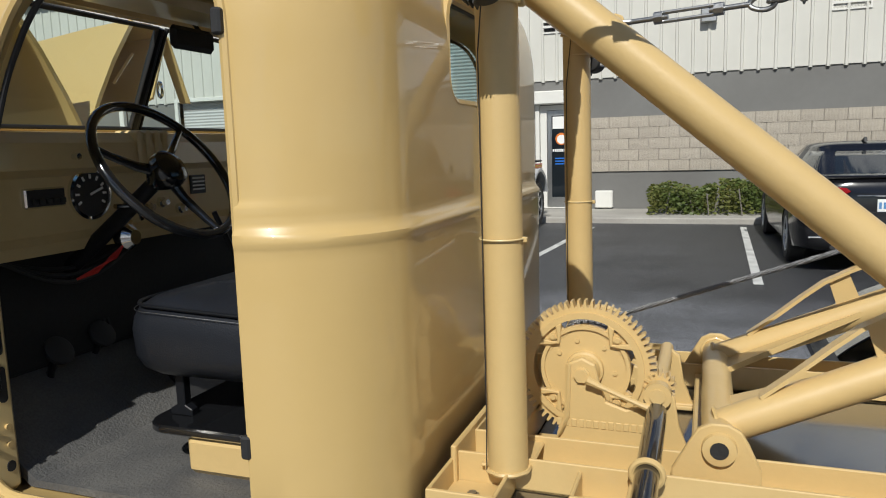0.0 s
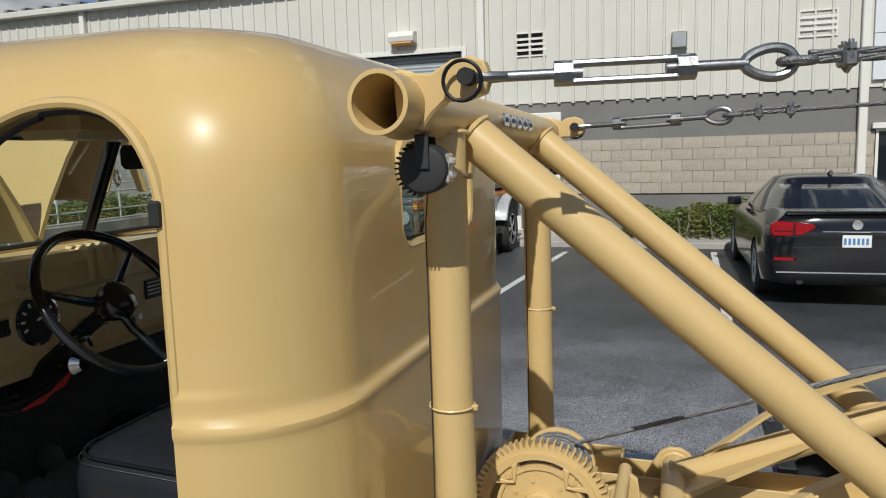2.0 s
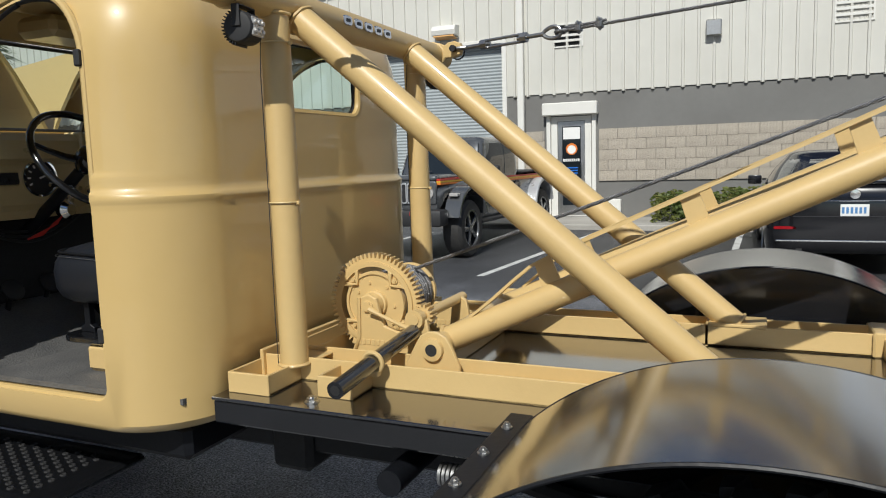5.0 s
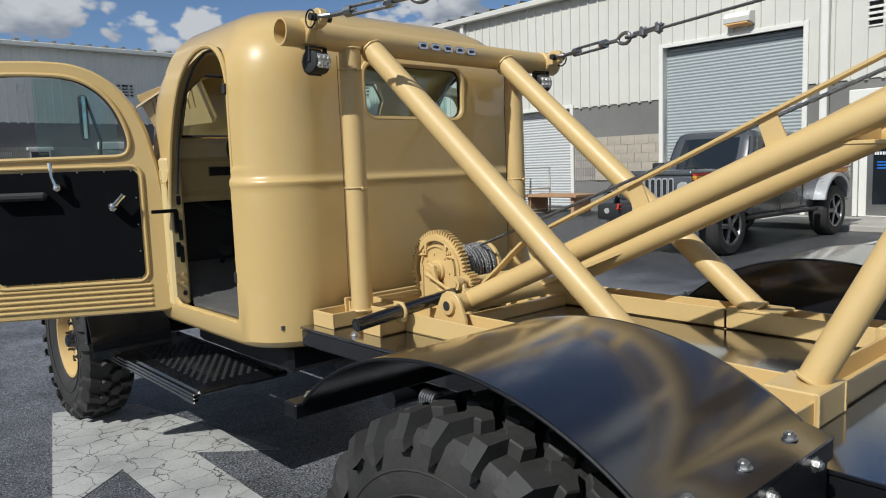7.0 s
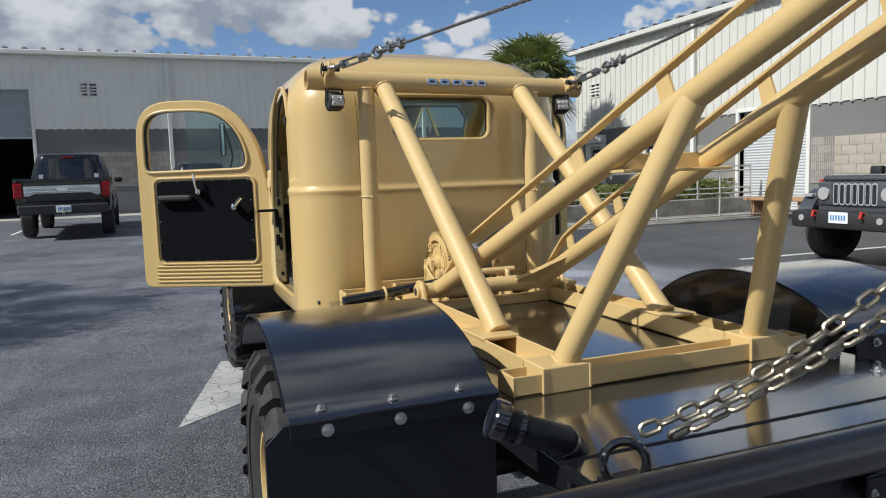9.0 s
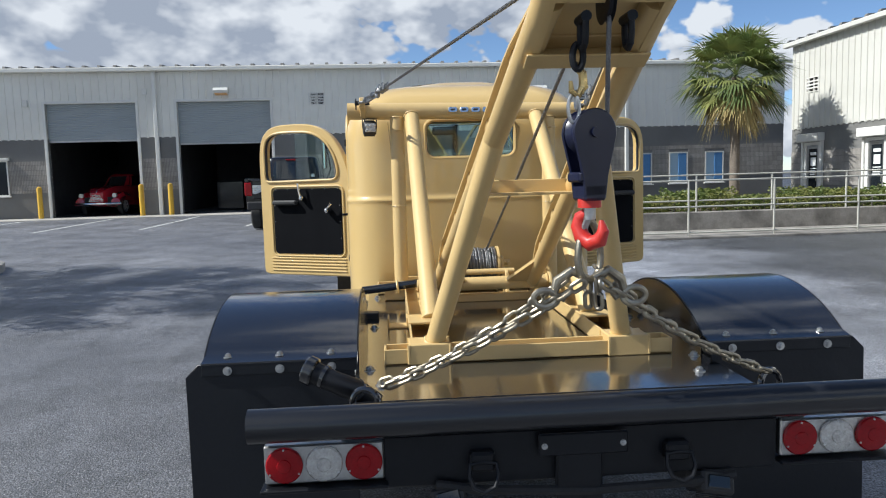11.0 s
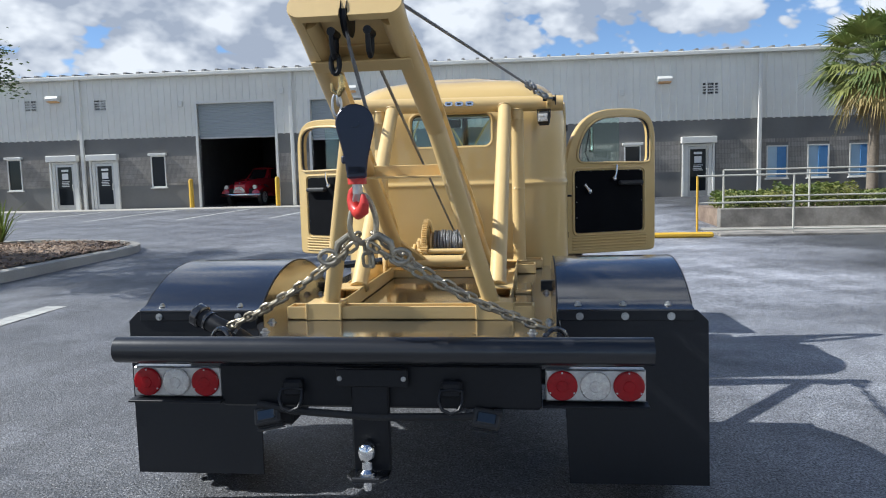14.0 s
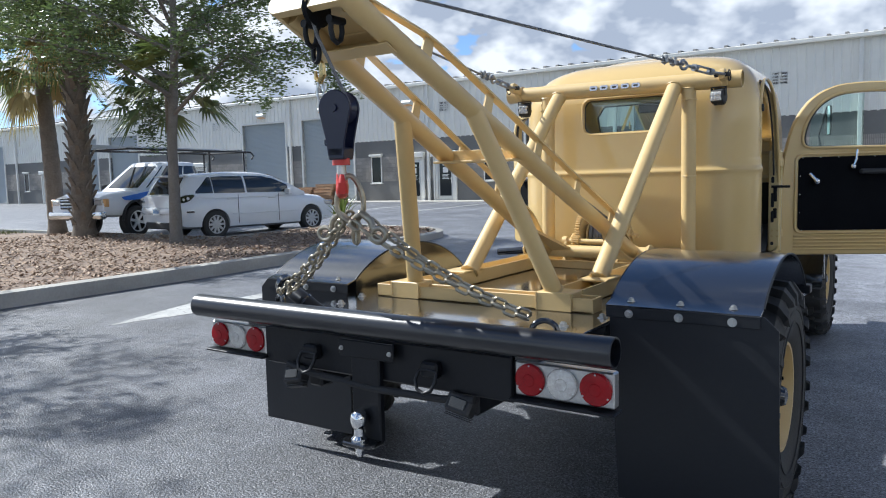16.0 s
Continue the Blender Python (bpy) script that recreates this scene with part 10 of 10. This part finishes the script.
pickup("pickup_truck", "black pickup truck with silver tailgate band", BLACK_CAR, pose(-3.50, 21.2, ground_z(0, 21.2), 0, 0, 91) @ Matrix.Scale(1.04, 4))
pickup("pickup_truck", "white work pickup with blue sweep and ladder rack", WHITE_CAR, pose(-16.85, 10.95, ground_z(0, 10.5), 0, 0, -79), work=True)


def hatch_cabin(c):
    """Rounded greenhouse of the hatchback: arched roofline, raked screens, pointed side windows."""
    line = [(-2.16, 0.95), (-2.10, 1.02), (-1.98, 1.22), (-1.88, 1.365), (-1.78, 1.41), (-1.5, 1.445), (-1.0, 1.475), (-0.5, 1.482), (0.0, 1.455), (0.30, 1.39), (0.65, 1.24), (0.95, 1.09), (1.20, 0.975)]

    def top(x):
        for (xa, za), (xb, zb) in zip(line, line[1:]):
            if x <= xb:
                return za + (zb - za) * max(x - xa, 0.0) / (xb - xa)
        return line[-1][1]

    def belt(x):
        return 1.005 - 0.035 * (x + 2.1) / 3.2

    def half_width(x, z):
        t = min(max((z - 0.93) / 0.55, 0.0), 1.0)
        plan = 1.0 - 0.16 * max(-(x + 1.3) / 0.85, 0.0) ** 2 - 0.10 * max((x - 0.2) / 1.0, 0.0) ** 2
        return (0.865 - 0.13 * t - 0.12 * t ** 4) * plan

    loops = []
    for k in range(57):
        x = -2.16 + 3.36 * k / 56
        zt = top(x)
        half = [(half_width(x, 0.90), 0.90)]
        for f in (0.1, 0.3, 0.5, 0.7, 0.85, 0.94):
            z = 0.90 + (zt - 0.90) * f
            half.append((half_width(x, z), z))
        w = half[-1][0]
        half += [(w * 0.93, zt - 0.012), (w * 0.78, zt), (w * 0.4, zt + 0.012)]
        loops.append([(x, y, z) for y, z in half] + [(x, -y, z) for y, z in reversed(half)])
    bm = nb()
    rings(bm, loops)
    bmesh.ops.recalc_face_normals(bm, faces=bm.faces)
    shell = part("cabin_shell", bm, WHITE_CAR, c, angle=50)

    def pane(f, nu, nv, inward):
        bm = nb()
        g = [[bm.verts.new(f(u / nu, v / nv)) for u in range(nu + 1)] for v in range(nv + 1)]
        for v in range(nv):
            for u in range(nu):
                bm.faces.new((g[v][u], g[v][u + 1], g[v + 1][u + 1], g[v + 1][u]))
        geo = bmesh.ops.extrude_face_region(bm, geom=list(bm.faces))
        bmesh.ops.translate(bm, verts=[e for e in geo["geom"] if isinstance(e, bmesh.types.BMVert)], vec=inward)
        bmesh.ops.remove_doubles(bm, verts=bm.verts, dist=0.0005)
        bmesh.ops.recalc_face_normals(bm, faces=bm.faces)
        part("window_pane", bm, CAR_GLASS, shell, "dark car window", angle=60)

    def head(x):
        return min(top(x) - 0.085, 1.385, 1.015 + 0.95 * (x + 1.80))

    for s in (-1, 1):
        for x0, x1 in ((-1.76, -1.36), (-1.335, -0.545), (-0.49, 0.66)):
            def side(u, v, s=s, x0=x0, x1=x1):
                x = x0 + (x1 - x0) * u
                lo = belt(x) + 0.012
                z = lo + (max(head(x), lo + 0.004) - lo) * v
                return (x, s * (half_width(x, z) + 0.007), z)
            pane(side, 14, 5, (0, -s * 0.02, 0))

    def back(u, v):
        x = -2.115 + 0.235 * v
        return (x - 0.012, (2 * u - 1) * half_width(x, top(x)) * 0.80, top(x) + 0.008)

    def front(u, v):
        x = 1.12 - 0.88 * v
        return (x + 0.008, (2 * u - 1) * half_width(x, top(x)) * 0.86, top(x) + 0.014 + 0.006 * (1 - (2 * u - 1) ** 2))
    pane(back, 8, 6, (0.02, 0, -0.01))
    pane(front, 8, 8, (-0.01, 0, -0.02))
    part("roof_spoiler", box(nb(), (-2.00, -0.56, 1.385), (-1.74, 0.56, 1.425), 0.016), WHITE_CAR, shell)


def hatchback():
    c = thing("hatchback_car", "white five-door hatchback parked beside the island", "car", pose(-13.5, 11.15, ground_z(0, 11.1), 0, 0, 82) @ Matrix.Scale(1.09, 4))
    st = [(-2.22, 0.60, 0.42, 0.66, 0.80), (-2.20, 0.80, 0.32, 0.78, 0.98), (-2.05, 0.86, 0.25, 0.86, 1.03), (-1.3, 0.88, 0.21, 0.88, 1.03), (0.3, 0.88, 0.20, 0.84, 0.99), (1.0, 0.87, 0.20, 0.80, 0.96), (1.7, 0.84, 0.22, 0.71, 0.87), (2.1, 0.72, 0.26, 0.58, 0.70), (2.22, 0.55, 0.32, 0.50, 0.60)]
    car_body("body", st, WHITE_CAR, c, (-1.32, 1.33), 0.345, "white car body")
    hatch_cabin(c)
    for x in (-1.32, 1.33):
        for y in (-0.78, 0.78):
            car_wheel(c, x, y, 0.315, 0.21, ALLOY, 10)
    mirror_pair(c, 0.60, 0.82, 1.0, WHITE_CAR)
    for s in (-1, 1):
        ya, yb = sorted((s * 0.62, s * 0.874))
        lamp = part("tail_lamp", prism(nb(), [(-2.215, 0.83), (-2.19, 0.93), (-2.02, 0.985), (-1.84, 0.995), (-1.80, 0.965), (-1.93, 0.86), (-2.08, 0.815)], ya, yb, "y", 0.012), CAR_GLASS, c, "smoked tail lamp")
        part("lamp_bulb", tube(nb(), (-1.98, s * 0.868, 0.91), (-1.98, s * 0.880, 0.91), 0.035, 14), ALLOY, lamp)
        part("lamp_bulb", tube(nb(), (-2.08, s * 0.868, 0.89), (-2.08, s * 0.880, 0.89), 0.030, 14), ALLOY, lamp)
        part("side_marker", box(nb(), (-2.02, s * 0.866 - 0.006, 0.60), (-1.84, s * 0.866 + 0.006, 0.635), 0.004), CAR_GLASS, c)
        part("head_lamp", box(nb(), (1.75, s * 0.70 - 0.10, 0.62), (2.06, s * 0.70 + 0.10, 0.74), 0.03), CLEAR_LENS, c)
        for x in (0.35, -0.75):
            part("door_seam", box(nb(), (x - 0.005, s * 0.882 - 0.004, 0.32), (x + 0.005, s * 0.882 + 0.004, 0.96)), SIGN_BLACK, c)
            part("door_handle", box(nb(), (x - 0.28, s * 0.885 - 0.01, 0.86), (x - 0.08, s * 0.885 + 0.02, 0.89), 0.008), WHITE_CAR, c)
        part("side_moulding", box(nb(), (-0.9, s * 0.885 - 0.006, 0.52), (0.95, s * 0.885 + 0.008, 0.55), 0.003), WHITE_CAR, c)
    part("rear_valance", box(nb(), (-2.235, -0.62, 0.24), (-2.0, 0.62, 0.40), 0.03), PLASTIC, c, "black lower rear bumper")
    part("bumper_step", box(nb(), (-2.27, -0.74, 0.56), (-2.10, 0.74, 0.72), 0.05, seg=2), WHITE_CAR, c)
    plate(c, pose(-2.275, 0, 0.63))
    part("wiper", sweep(nb(), [(-2.06, 0, 1.02), (-1.95, 0.3, 1.12)], 0.008, 6), PLASTIC, c)


hatchback()


def red_coupe():
    """The old red car inside the open bay, nose to the yard."""
    c = thing("classic_car", "deep red vintage coupe with chrome bumper inside the workshop", "car", pose(-12.78, 32.35, 0.27, 0, 0, -94) @ Matrix.Scale(1.14, 4))
    car_body("body", [(-2.3, 0.5, 0.45, 0.7, 0.85), (-2.1, 0.62, 0.35, 0.85, 1.0), (-0.5, 0.72, 0.30, 0.95, 1.10), (0.6, 0.66, 0.30, 0.95, 1.12), (1.4, 0.50, 0.32, 0.92, 1.10), (2.0, 0.38, 0.36, 0.84, 1.0), (2.2, 0.24, 0.40, 0.70, 0.86)], RED_CAR, c, (-1.4, 1.5), 0.36)
    cabin(c, (-1.6, 0.65, 0.62), (-0.9, 0.15, 0.48), 1.08, 1.58, RED_CAR, (0.0, 0.5, 1.0))
    for s in (-1, 1):
        bm = nb()
        lp = []
        for k in range(9):
            t = radians(180 * k / 8)
            lp.append([(1.5 + 0.72 * math.cos(t) * 0.9, s * (0.66 + 0.17 * math.cos(a)), 0.40 + (0.30 + 0.20 * math.sin(a)) * math.sin(t) ** 0.7) for a in [radians(q) for q in (-40, 10, 60, 110, 160, 210)]])
        rings(bm, lp)
        bmesh.ops.recalc_face_normals(bm, faces=bm.faces)
        part("wing", bm, RED_CAR, c)
        part("head_lamp", tube(nb(), (2.0, s * 0.62, 0.76), (2.10, s * 0.62, 0.76), 0.085, 20), CLEAR_LENS, c)
        for x in (-1.4, 1.5):
            car_wheel(c, x, s * 0.68, 0.34, 0.18, ALLOY, 8)
    part("bumper", sweep(nb(), [(2.1, -0.85, 0.46), (2.3, -0.5, 0.46), (2.33, 0, 0.46), (2.3, 0.5, 0.46), (2.1, 0.85, 0.46)], 0.045, 10), CHROME, c, "chrome bumper")
    for k in range(5):
        part("grille_bar", box(nb(), (2.19, -0.28 + 0.03 * k, 0.55 + 0.05 * k), (2.23, 0.28 - 0.03 * k, 0.57 + 0.05 * k), 0.006), CHROME, c)
    part("bonnet_strip", sweep(nb(), [(0.7, 0, 1.12), (1.5, 0, 1.10), (2.15, 0, 0.94), (2.23, 0, 0.70)], 0.014, 8), CHROME, c)
    bx = thing("tool_chest", "dark grey tool chest inside the workshop", "cabinet", pose(-8.0, 33.0, 0.27))
    part("chest_body", box(nb(), (-0.6, -0.3, 0.05), (0.6, 0.3, 1.3), 0.02), DARK_CAR, bx)
    for k in range(5):
        part("drawer", box(nb(), (-0.56, -0.325, 0.12 + 0.23 * k), (0.56, -0.30, 0.32 + 0.23 * k), 0.006), BLACK_CAR, bx)


red_coupe()
